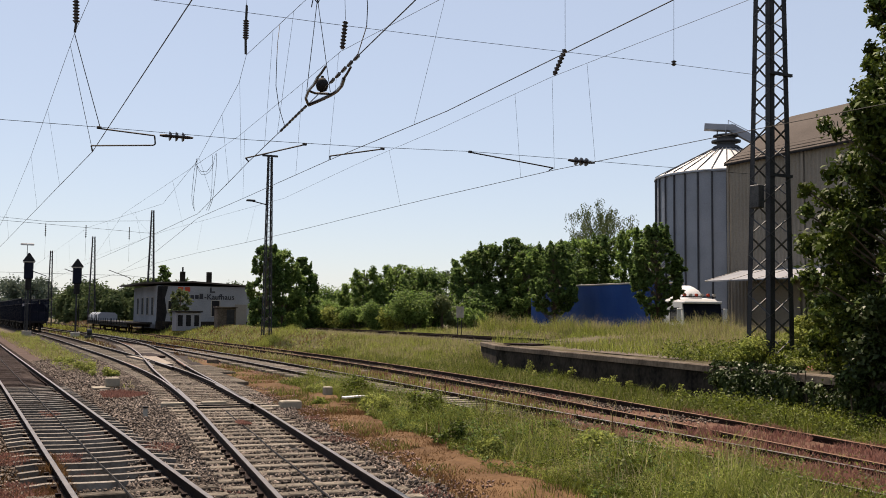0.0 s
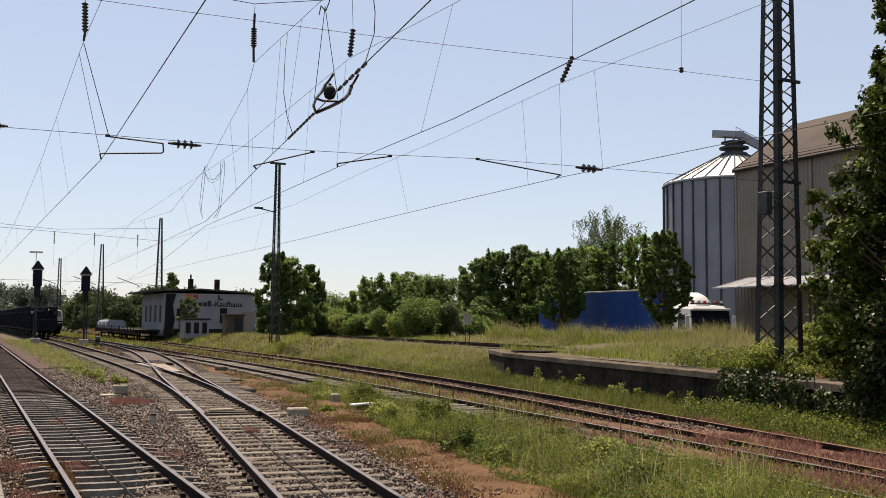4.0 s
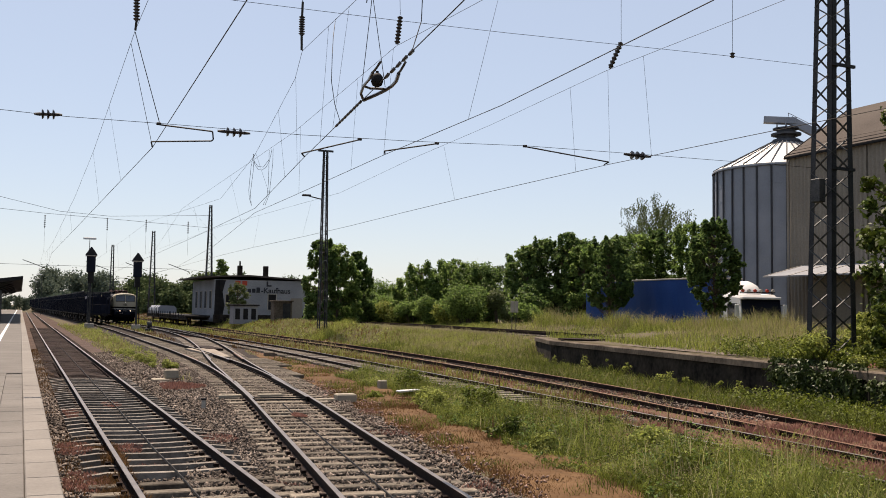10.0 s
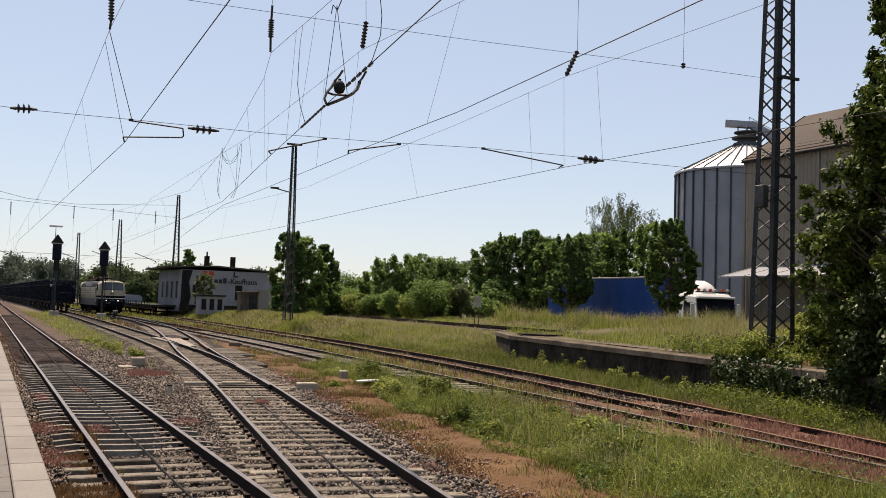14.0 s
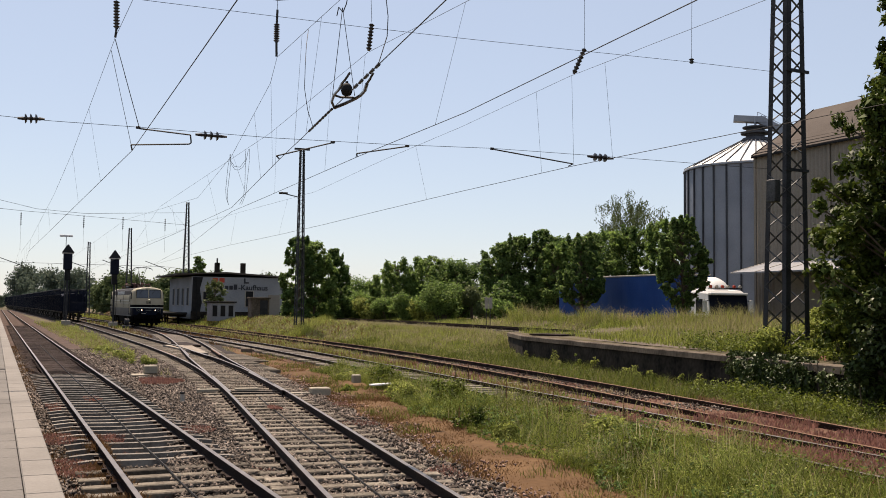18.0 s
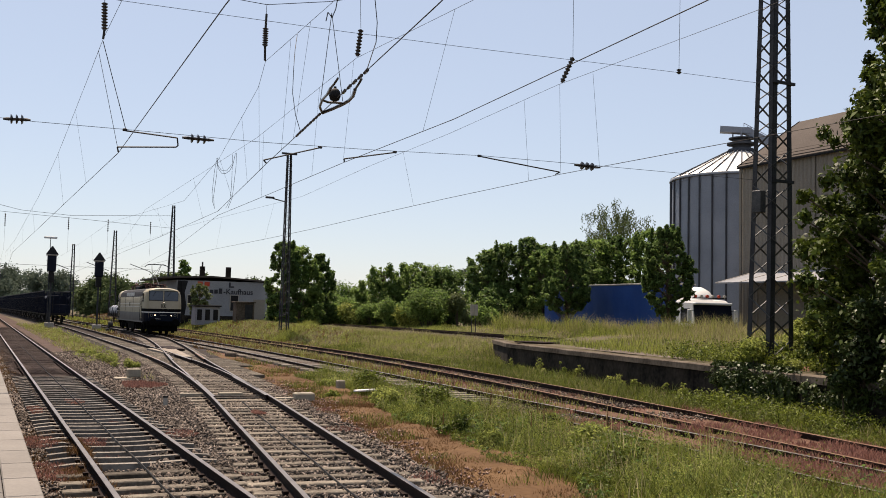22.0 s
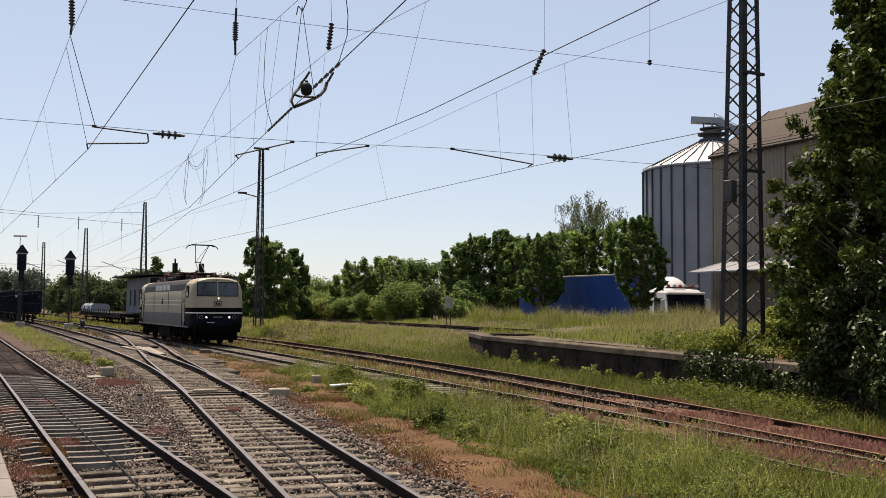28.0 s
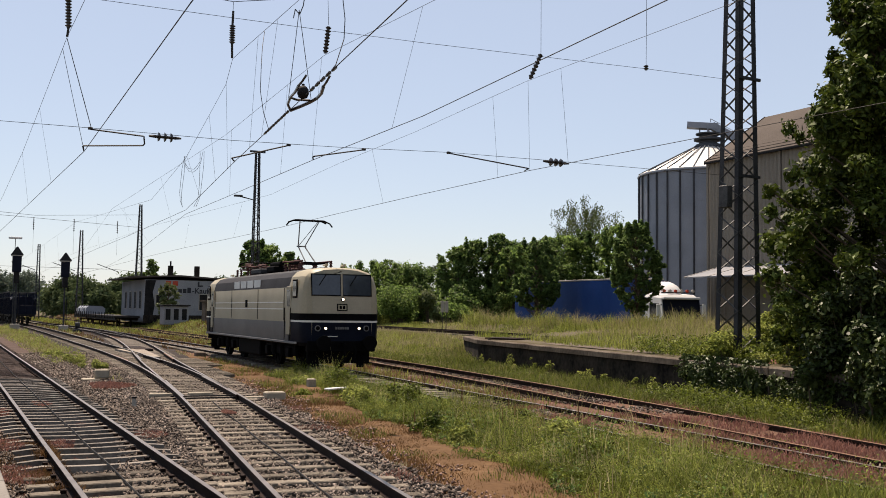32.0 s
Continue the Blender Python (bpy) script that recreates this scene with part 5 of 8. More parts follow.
part("upper_span_wire", Shape().line([(-8.2, 24.4, 9.5), (2.98, 23.48, 9.28), (8.02, 23.06, 9.2), (11.03, 22.81, 9.18), (14.2, 22.55, 9.19), (17.61, 22.26, 9.2), (20.3, 22.04, 9.18)], W), M_WIRE, span)
part("carrier_wire", Shape().line([(-8.2, 24.4, 15.2), (-1, 23.8, 11.2), (2.3, 23.54, 10.0), (4.86, 23.32, 9.69), (5.99, 23.23, 9.63), (7.58, 23.1, 9.92), (8.58, 23.02, 10.2), (14.28, 22.54, 12.0), (17.7, 22.26, 13.6), (20.4, 22.03, 15.6)], WT), M_WIRE, span)
for label, pts, ins in (("", [(2.29, 23.54, 10.0), (2.29, 23.54, 9.2)], ((2.29, 23.54, 9.19), (2.31, 23.54, 8.55), 9)), ("", [(5.99, 23.23, 9.63), (5.98, 23.23, 9.2)], ((5.98, 23.23, 9.05), (5.98, 23.23, 8.6), 8)), ("", [(8.32, 23.04, 10.1), (8.35, 23.03, 9.34)], ((8.35, 23.03, 9.3), (8.28, 23.04, 8.62), 8)), ("", [(14.28, 22.54, 12.0), (14.29, 22.54, 9.27)], ((14.29, 22.54, 9.25), (13.97, 22.57, 8.55), 7)), ("", [(17.68, 22.26, 13.6), (17.64, 22.26, 9.3)], ((17.64, 22.26, 9.3), (17.64, 22.26, 9.16), 2))):
    part("hanger_wire", Shape().line(pts, W if ins[2] < 9 else WT), M_WIRE, span)
    part("insulator", insulator(Shape(), *ins[:2], ins[2], 0.078, 0.042), M_INSUL, span)
for a, b in (((2.31, 23.54, 8.55), (2.29, 23.54, 8.34)), ((5.98, 23.23, 8.6), (5.99, 23.23, 8.25)), ((5.99, 23.23, 9.4), (5.98, 23.23, 9.05))):
    part("clevis", Shape().bar(a, b, 0.05, 0.03), M_WIRE, span)
for a, b in (((4.13, 23.39, 6.22), (4.86, 23.33, 6.21)), ((0.29, 23.71, 6.32), (0.85, 23.66, 6.34)), ((14.38, 22.53, 6.33), (15.17, 22.47, 6.31))):
    a, b = Vector(a), Vector(b)
    part("insulator", insulator(Shape(), a.lerp(b, 0.22), a.lerp(b, 0.8), 3, 0.115, 0.035), M_INSUL, span)
    part("end_rod", Shape().tube(a, a.lerp(b, 0.22), 0.025, 6, 0.04), M_WIRE, span)
    part("end_rod", Shape().tube(a.lerp(b, 0.8), b, 0.04, 6, 0.02), M_WIRE, span)
for pts, r in (([(2.87, 23.49, 6.27), (4.02, 23.4, 6.2), (4.04, 23.39, 6.02), (4.0, 23.39, 5.98), (2.7, 23.5, 5.88), (2.73, 23.5, 5.76)], 0.017), ([(7.41, 23.11, 6.24), (6.04, 23.23, 5.83), (6.12, 23.22, 5.75)], 0.017), ([(9.32, 22.95, 6.27), (8.02, 23.06, 6.01), (8.03, 23.06, 5.93)], 0.017), ([(11.62, 22.76, 6.35), (13.95, 22.57, 6.1), (13.82, 22.58, 6.03)], 0.017)):
    part("registration_arm", Shape().line(pts, r, 6), M_WIRE, span)
for p in ((2.85, 23.49, 6.29), (7.41, 23.11, 6.25), (9.32, 22.95, 6.28), (11.62, 22.76, 6.36)):
    part("clamp", Shape().box(p[0] - 0.05, p[0] + 0.05, p[1] - 0.03, p[1] + 0.03, p[2] - 0.03, p[2] + 0.03, 0.01), M_WIRE, span)


def catenary(label, contact, messenger, droppers, loose=()):
    """A contact wire under a messenger wire, tied by droppers at the given fractions."""
    t = thing("catenary", label, "overhead line", pose(0, 0, 0))
    part("contact_wire", Shape().line(contact, 0.0078), M_WIRE, t)
    part("messenger_wire", Shape().line(messenger, 0.0052), M_WIRE, t)

    def on(pts, y):
        for a, b in zip(pts, pts[1:]):
            if min(a[1], b[1]) <= y <= max(a[1], b[1]):
                return Vector(a).lerp(Vector(b), (y - a[1]) / (b[1] - a[1]))
        return Vector(pts[-1])

    for y in droppers:
        part("dropper", Shape().tube(on(contact, y), on(messenger, y), 0.0035, 4), M_WIRE, t)
    for pts in loose:
        part("jumper_cable", Shape().line(pts, 0.007), M_WIRE, t)
    return t


cat_1 = catenary("contact and messenger wires over the platform track", [(2.3, -12, 5.75), (2.4, 11.19, 5.75), (2.73, 23.49, 5.75), (2.33, 52, 5.75), (2.0, 74, 5.75), (2.7, 123, 5.75), (2.4, 300, 5.75)], [(2.3, -12, 8.3)] + [tuple(p) for p in sagged((2.28, 20.0, 8.3), (2.29, 23.54, 8.34), 0.0, 1)] + [(2.24, 25.68, 8.04), (2.29, 36.9, 7.54), (2.2, 47, 7.0), (2.1, 74, 6.6), (2.3, 110, 7.4), (2.4, 123.5, 8.4), (2.4, 170, 7), (2.4, 300, 8)], (30, 37, 52, 62, 74, 86, 98, 110, 135, 150))
part("bridle_wire", Shape().line([(2.29, 23.54, 8.3), (2.87, 23.49, 6.3)], 0.009).line([(2.27, 24.2, 8.2), (2.7, 23.5, 5.9)], 0.006), M_WIRE, cat_1)
cat_2 = catenary("contact and messenger wires over the curving track", [(2.2, -8, 5.75), (4.55, 10, 5.75), (5.19, 15.41, 5.75), (5.6, 18.85, 5.75), (6.11, 23.21, 5.75), (7.69, 35.81, 5.75), (8.1, 51, 5.75), (8.5, 74, 5.75), (9.4, 123, 5.75), (10.2, 300, 5.75)], [(5.0, 0, 8.4), (5.95, 18.13, 8.24), (6.01, 23.25, 8.24), (6.2, 24.6, 7.9), (6.66, 31.21, 6.94), (7.6, 42, 6.7), (8.3, 74, 8.2), (9.2, 123.5, 8.4), (10, 300, 8)], (19.5, 21, 24.5, 27, 31, 50, 62, 90, 105, 140), loose=([(6.0, 20.57, 8.24), (5.74, 19.8, 7.7), (5.58, 19.3, 7.2), (5.5, 19.05, 6.6), (5.56, 19.0, 6.15), (5.65, 18.89, 5.78)], [(4.94, 13.3, 5.75), (5.15, 13.5, 6.25), (5.16, 13.5, 6.55), (5.1, 13.5, 7.0), (5.0, 13.4, 8.3)]))
iso = part("section_insulator", Shape().line([(5.08, 15.8, 5.8), (5.23, 15.92, 5.8), (5.43, 15.86, 5.8), (5.5, 15.9, 5.8)], 0.02, 6), M_INSUL, cat_2)
smooth(part("insulator_body", Shape().lathe([(0.025, -0.11), (0.075, -0.085), (0.098, -0.02), (0.09, 0.05), (0.05, 0.1), (0.025, 0.11), (0.025, 0.14)], 14, (5.17, 15.4, 5.82)), M_DARK, iso, "dark rounded insulator"), 60)
part("runner", Shape().line([(4.96, 15.0, 5.83), (5.02, 15.35, 5.8), (5.08, 15.8, 5.8), (5.2, 16.3, 5.79), (5.38, 16.7, 5.77)], 0.024, 6), M_INSUL, iso)
part("runner", Shape().line([(5.35, 14.92, 5.84), (5.45, 15.3, 5.81), (5.49, 15.6, 5.8), (5.5, 15.9, 5.8), (5.46, 16.3, 5.79), (5.38, 16.7, 5.77)], 0.03, 6), M_INSUL, iso)
part("arcing_horn", Shape().line([(4.96, 15.0, 5.83), (4.97, 14.85, 5.87), (5.0, 14.75, 5.95)], 0.02, 6), M_INSUL, iso)
part("arcing_horn", Shape().line([(5.35, 14.92, 5.84), (5.34, 14.75, 5.88), (5.36, 14.65, 5.96)], 0.02, 6), M_INSUL, iso)
part("hanger_wire", Shape().line([(5.1, 15.95, 5.82), (5.27, 16.0, 7.38), (5.5, 15.95, 5.85)], 0.006), M_WIRE, cat_2)
part("hanger_wire", Shape().line([(5.17, 16.0, 7.22), (5.2, 16.0, 7.38), (5.28, 16.0, 7.3), (5.34, 16.0, 7.46), (5.45, 16.0, 8.2)], 0.009), M_WIRE, cat_2)
for k in range(9):
    y = 16.75 + k * 0.28
    part("clamp", Shape().tube((5.26 + 0.12 * (y - 16), y, 5.755), (5.28 + 0.12 * (y - 16), y + 0.16, 5.755), 0.026, 5), M_INSUL, cat_2)
for k in range(5):
    y = 13.3 + k * 0.36
    part("clamp", Shape().tube((4.92 + 0.115 * (y - 13), y, 5.765), (4.95 + 0.115 * (y - 13), y + 0.2, 5.765), 0.028, 5), M_INSUL, cat_2)
catenary("anchored wires crossing from the points to the mast", [(7.2, 3, 6.0), (7.46, 9.03, 5.93), (7.99, 16.73, 5.93), (8.04, 23.09, 5.93), (8.3, 32.63, 5.93), (8.38, 39, 5.9), (10.5, 60, 5.8), (13.2, 95, 5.8), (13.6, 200, 5.8)], [(9.5, 9, 8.56), (8.7, 17.75, 8.56), (8.25, 23.03, 8.56), (8.3, 32.85, 8.06), (8.38, 58.16, 7.76), (13, 110, 8.0)], (18.2, 23.2, 26, 32, 44, 56), loose=([(7.64, 36, 7.72), (7.56, 36, 7.25), (7.5, 36, 6.4), (7.53, 36, 6.1), (7.62, 36, 5.86)], [(7.66, 36, 7.72), (7.64, 36, 7.1), (7.56, 36, 6.3), (7.6, 36, 5.9)], [(7.62, 36, 7.7), (7.69, 36, 7.34), (7.82, 36, 7.17), (7.95, 36, 7.16), (8.1, 36, 7.27), (8.22, 36, 7.5), (8.3, 36, 7.95)], [(7.64, 36, 7.5), (7.8, 36, 7.28), (8.0, 36, 7.27), (8.2, 36, 7.55)], [(8.34, 36, 7.97), (8.34, 36, 7.46), (8.24, 36, 6.3), (8.1, 36, 5.9)], [(8.2, 36, 7.9), (8.2, 36, 6.7), (8.16, 36, 6.2), (8.02, 36, 5.9)]))
catenary("contact and messenger wires over the siding", [(15.4, 8, 6.1), (14.43, 16.54, 6.05), (13.87, 22.43, 6.02), (13.4, 28.5, 5.92), (13.2, 35, 5.86), (13.15, 42, 5.82), (13.2, 50, 5.85), (13.3, 62, 5.95), (13.5, 74, 6.0), (13.4, 123, 5.72), (13.6, 200, 5.72)], [(13.7, 8, 8.5), (13.75, 14.75, 8.41), (13.8, 22.5, 8.44), (12.96, 27.54, 7.81), (12.83, 34, 7.61), (13.63, 45.1, 7.61), (13.6, 74, 8.2), (13.6, 123, 8.4), (13.6, 200, 8)], (20.8, 22.4, 23.9, 31, 50, 62))

# a second span far down the line
span_2 = thing("cross_span", "distant cross-span with hanging insulators", "overhead line", pose(0, 0, 0))
part("upper_span_wire", Shape().line([(-8.2, 123.5, 13.4), (2.4, 123.5, 12.7), (9.4, 123.5, 12.4), (23.45, 137, 12.9)], 0.02), M_WIRE, span_2)
part("carrier_wire", Shape().line([(-8.2, 123.5, 15.6), (4, 123.5, 13.0), (9.4, 123.5, 12.7), (23.45, 137, 14.6)], 0.02), M_WIRE, span_2)
part("lower_span_wire", Shape().line([(-8.2, 123.5, 6.8), (18.5, 123.5, 6.7), (23.45, 137, 6.9)], 0.018), M_WIRE, span_2)
for x in (2.4, 9.2, 13.6, 18.5):
    part("insulator", insulator(Shape(), (x, 123.5, 12.5), (x, 123.5, 11.0), 6, 0.09), M_INSUL, span_2)
    part("hanger_wire", Shape().tube((x, 123.5, 11.0), (x, 123.5, 8.4), 0.012, 4), M_WIRE, span_2)
    part("registration_arm", Shape().tube((x - 2.2, 123.5, 7.3), (x + 0.3, 123.5, 6.4), 0.04, 5), M_WIRE, span_2)


# ---- signals ----
def signal(label, x, y, h, group, size):
    t = thing("railway_signal", label, "signal", pose(x, y, -0.2) @ Matrix.Scale(size, 4), group)
    part("base_block", Shape().box(-0.45, 0.45, -0.45, 0.45, -0.3, 0.55, 0.05), M_CONCRETE, t)
    part("post", Shape().tube((0, 0, 0.5), (0, 0, h - 2.6), 0.11, 10, 0.09), M_MAST, t)
    part("cabinet", Shape().box(-0.28, 0.28, -0.28, 0.28, h - 3.7, h - 2.55, 0.04), M_DARK, t)
    part("signal_head", Shape().box(-0.44, 0.44, -0.35, 0.35, h - 2.6, h - 0.85, 0.08), M_WAGON, t)
    part("rim", Shape().box(-0.56, 0.56, -0.4, 0.4, h - 0.9, h - 0.78, 0.02), M_CONCRETE, t)
    hood = Shape().loft([[(-0.62, -0.42, h - 0.77), (0.62, -0.42, h - 0.77), (0.62, 0.42, h - 0.77), (-0.62, 0.42, h - 0.77)], [(-0.06, -0.06, h + 0.1), (0.06, -0.06, h + 0.1), (0.06, 0.06, h + 0.1), (-0.06, 0.06, h + 0.1)]])
    part("hood", hood, M_DARK, t)
    part("ladder", Shape().tube((0.3, 0.3, 0.3), (0.3, 0.3, h - 3), 0.025, 5).tube((0.3, 0.55, 0.3), (0.3, 0.55, h - 3), 0.025, 5), M_DARK, t)
    return t


signal("tall dark railway signal with a pointed hood on a concrete block", 6.9, 112.5, 8.5, "railway signals", 1.0)
signal("tall dark railway signal with a pointed hood beside the points", 11.1, 107.0, 8.35, "railway signals", 0.93)
lamp = thing("street_lamp", "tall platform lamp with a flat pale head", "lamp", pose(7.6, 128, -0.2))
part("pole", Shape().tube((0, 0, 0), (0, 0, 10.4), 0.07, 8, 0.035), M_MAST, lamp)
part("head", Shape().box(-0.75, 0.75, -0.15, 0.15, 10.35, 10.6, 0.05), M_WHITE, lamp)
tagged(lamp, "tall platform lamp with a flat pale head", "lamp", "platform lamps")
for k in range(5):
    copy_thing(lamp, pose(4.5 + 0.1 * k, 250 + 42 * k, -0.2))


# ---- silo and hall ----
SX, SY, SZ, SR = 57.6, 64.6, 0.9, 5.75
silo = thing("grain_silo", "tall galvanised steel grain silo with a ribbed conical roof", "silo", pose(SX, SY, SZ))
smooth(part("shell", Shape().lathe([(SR, 0), (SR, 13.05)], 48), M_SILO, silo))
smooth(part("roof", Shape().lathe([(SR + 0.12, 12.95), (SR + 0.12, 13.05), (1.2, 15.4), (1.2, 15.45)], 48), M_SILOROOF, silo), 20)
for k in range(32):
    a = 6.28318 * (k + 0.3) / 32
    c, s_ = math.cos(a), math.sin(a)
    part("stiffener", Shape().bar(((SR + 0.05) * c, (SR + 0.05) * s_, 0), ((SR + 0.05) * c, (SR + 0.05) * s_, 12.95), 0.09, 0.12), M_RIB, silo)
    part("roof_rib", Shape().bar(((SR + 0.1) * c, (SR + 0.1) * s_, 13.1), (1.2 * c, 1.2 * s_, 15.5), 0.06, 0.07), M_RIB, silo)
for z in range(1, 12):
    smooth(part("ring_seam", Shape().lathe([(SR + 0.012, z * 1.15 - 0.02), (SR + 0.018, z * 1.15), (SR + 0.012, z * 1.15 + 0.02)], 48), M_SILO, silo))
part("eave_ring", Shape().lathe([(SR + 0.02, 12.85), (SR + 0.16, 12.87), (SR + 0.16, 12.97), (SR + 0.02, 12.99)], 48), M_SILO, silo)
smooth(part("neck", Shape().lathe([(1.3, 15.35), (1.05, 15.7), (0.75, 15.8), (0.75, 16.0), (1.2, 16.05), (1.2, 16.2), (0.75, 16.25), (0.75, 16.5), (1.05, 16.55), (1.05, 16.65), (0.4, 16.7)], 20), M_RIB, silo), 30)
d = Vector((math.cos(radians(-40)), math.sin(radians(-40)), 0))
n_ = Vector((-d.y, d.x, 0))
for name, a, b, w, h in (("conveyor_head", d * -1.75 + Vector((0, 0, 17.42)), d * 0.8 + Vector((0, 0, 17.2)), 0.9, 0.5), ("conveyor_boom", d * 0.3 + Vector((0, 0, 17.3)), d * 5.6 + Vector((0, 0, 14.2)), 0.8, 0.62)):
    part(name, Shape().bar(a, b, w, h), M_SILO, silo)
for k in range(4):
    q = Vector((0.5 * (k % 2 * 2 - 1), 0.5 * (k // 2 * 2 - 1), 16.6))
    part("support", Shape().tube(q, q + Vector((0, 0, 0.8)), 0.06, 6), M_SILO, silo)
part("handrail", Shape().line([d * 0.2 + n_ * 0.4 + Vector((0, 0, 18.0)), d * 4 + n_ * 0.4 + Vector((0, 0, 15.75))], 0.03, 5).line([d * 0.2 + n_ * 0.4 + Vector((0, 0, 17.7)), d * 0.2 + n_ * 0.4 + Vector((0, 0, 18.0))], 0.03, 5).line([d * 4 + n_ * 0.4 + Vector((0, 0, 15.2)), d * 4 + n_ * 0.4 + Vector((0, 0, 15.75))], 0.03, 5), M_SILO, silo)

HX, HY, HE, HR = 42.6, 47.75, 11.75, 15.0
hall = thing("storage_hall", "tall storage hall clad in weathered grey-beige corrugated sheets", "hall")
part("core", Shape().loft([[(HX + 0.15, y, 0.6), (HX + 0.15, y, HE - 0.15), (HX + 4.95, y, HR - 0.15), (HX + 9.75, y, HE - 0.15), (HX + 9.75, y, 0.6)] for y in (HY - 0.1, -12)]), M_CLAD, hall)


def corrugated(y0, y1, z0, z1, x, pitch=0.3, depth=0.05):
    count = int((y1 - y0) / pitch * 4)
    lo, hi = [], []
    for k in range(count + 1):
        y = y0 + (y1 - y0) * k / count
        o = depth * (1 if (k // 2) % 2 == 0 else 0)
        lo.append((x - o, y, z0))
        hi.append((x - o, y, z1))
    return Shape().loft([lo, hi], closed=False, caps=False)


for k in range(8):
    b = HY - 6 * k
    for z0, z1 in ((0.8, 4.6), (4.56, 8.2), (8.16, HE - 0.05)):
        part("cladding_panel", corrugated(b - 5.97, b, z0, z1, HX + (0.03 if z0 < 5 else (0.015 if z0 < 9 else 0.0))), M_CLAD, hall)
for k in range(9):
    part("column_strip", Shape().box(HX - 0.1, HX - 0.06, HY - 6 * k - 0.08, HY - 6 * k + 0.08, 0.8, HE), M_CLAD, hall)
part("roof_slope", Shape().loft([[(HX - 0.2, y, HE - 0.12), (HX + 4.95, y, HR), (HX + 4.95, y, HR + 0.14), (HX - 0.2, y, HE + 0.02)] for y in (HY + 0.12, -12)]), M_HALLROOF, hall)
part("roof_slope", Shape().loft([[(HX + 4.95, y, HR), (HX + 10.4, y, HE - 0.12), (HX + 10.4, y, HE + 0.02), (HX + 4.95, y, HR + 0.14)] for y in (HY + 0.12, -12)]), M_HALLROOF, hall)
for k in range(12):
    f = (k + 0.5) / 12
    part("roof_batten", Shape().bar((HX - 0.2 + 5.15 * f, HY + 0.1, HE + 0.05 + 3.12 * f), (HX - 0.2 + 5.15 * f, -12, HE + 0.05 + 3.12 * f), 0.06, 0.03), M_HALLROOF, hall)
part("gutter", Shape().bar((HX - 0.25, HY + 0.1, HE - 0.1), (HX - 0.25, -12, HE - 0.1), 0.1, 0.09), M_DARK, hall)
part("verge_board", Shape().bar((HX - 0.2, HY + 0.14, HE - 0.02), (HX + 4.95, HY + 0.14, HR + 0.1), 0.04, 0.16), M_DARK, hall)
awning = part("canopy", Shape().loft([[(HX - 2.8, y, 4.38), (HX, y, 5.08), (HX, y, 5.16), (HX - 2.8, y, 4.46)] for y in (HY - 0.9, 20)]), M_WHITEWALL, hall, "pale corrugated canopy")
for k in range(14):
    part("canopy_rib", Shape().bar((HX - 2.85, HY - 1.1 - 2 * k, 4.44), (HX, HY - 1.1 - 2 * k, 5.16), 0.08, 0.06), M_CONCRETE, awning)
for k in range(3):
    part("sliding_door", Shape().box(HX - 0.14, HX - 0.06, 42 - 8 * k, 46 - 8 * k, 0.8, 4.3, 0.02), M_CLAD, hall)

# ---- lorry ----
trailer = thing("lorry_trailer", "long lorry trailer with a faded blue tarpaulin", "trailer", pose(38.35, 48.4, 0.36))
part("chassis", Shape().box(-1.0, 1.0, 0.3, 13.4, 0.9, 1.15, 0.03), M_DARK, trailer)
tarp = part("tarpaulin", Shape().loft([[(-1.25 - 0.02 * math.sin(k * 1.7), 13.6 * k / 24, 1.1), (-1.26 - 0.015 * math.sin(k * 2.3), 13.6 * k / 24, 2.6), (-1.25, 13.6 * k / 24, 3.94), (1.25, 13.6 * k / 24, 3.94), (1.25, 13.6 * k / 24, 1.1)] for k in range(25)]), M_TARP, trailer)
part("roof_rail", Shape().box(-1.29, 1.29, -0.02, 13.62, 3.93, 4.03, 0.02), M_CONCRETE, tarp)
for k in range(10):
    part("tarp_strap", Shape().bar((-1.272, 0.7 + 1.35 * k, 1.15), (-1.272, 0.7 + 1.35 * k, 1.75), 0.05, 0.01), M_DARK, tarp)
for y in (8.6, 9.9, 11.2):
    for sx in (-1, 1):
        w = part("wheel", Shape().tube((sx * 0.85, y, 0.5), (sx * 1.2, y, 0.5), 0.5, 18), M_DARK, trailer)
        part("rim", Shape().tube((sx * 1.19, y, 0.5), (sx * 1.215, y, 0.5), 0.28, 14), M_CONCRETE, w)
for sx in (-0.9, 0.9):
    part("landing_leg", Shape().box(sx - 0.07, sx + 0.07, 3.0, 3.15, 0.0, 0.95, 0.01), M_DARK, trailer)
tractor = thing("lorry_tractor", "white lorry tractor with dark windscreen and roof lamps", "lorry", pose(38.3, 45.2, 0.36, 0, 0, -9))
part("cab", Shape().loft([[(-1.22, 0.05, 0.5), (1.22, 0.05, 0.5), (1.22, 2.2, 0.5), (-1.22, 2.2, 0.5)], [(-1.24, 0.0, 1.5), (1.24, 0.0, 1.5), (1.24, 2.2, 1.5), (-1.24, 2.2, 1.5)], [(-1.2, 0.25, 2.8), (1.2, 0.25, 2.8), (1.2, 2.2, 2.9), (-1.2, 2.2, 2.9)], [(-1.1, 0.5, 3.0), (1.1, 0.5, 3.0), (1.1, 2.15, 3.1), (-1.1, 2.15, 3.1)]]), M_WHITE, tractor)
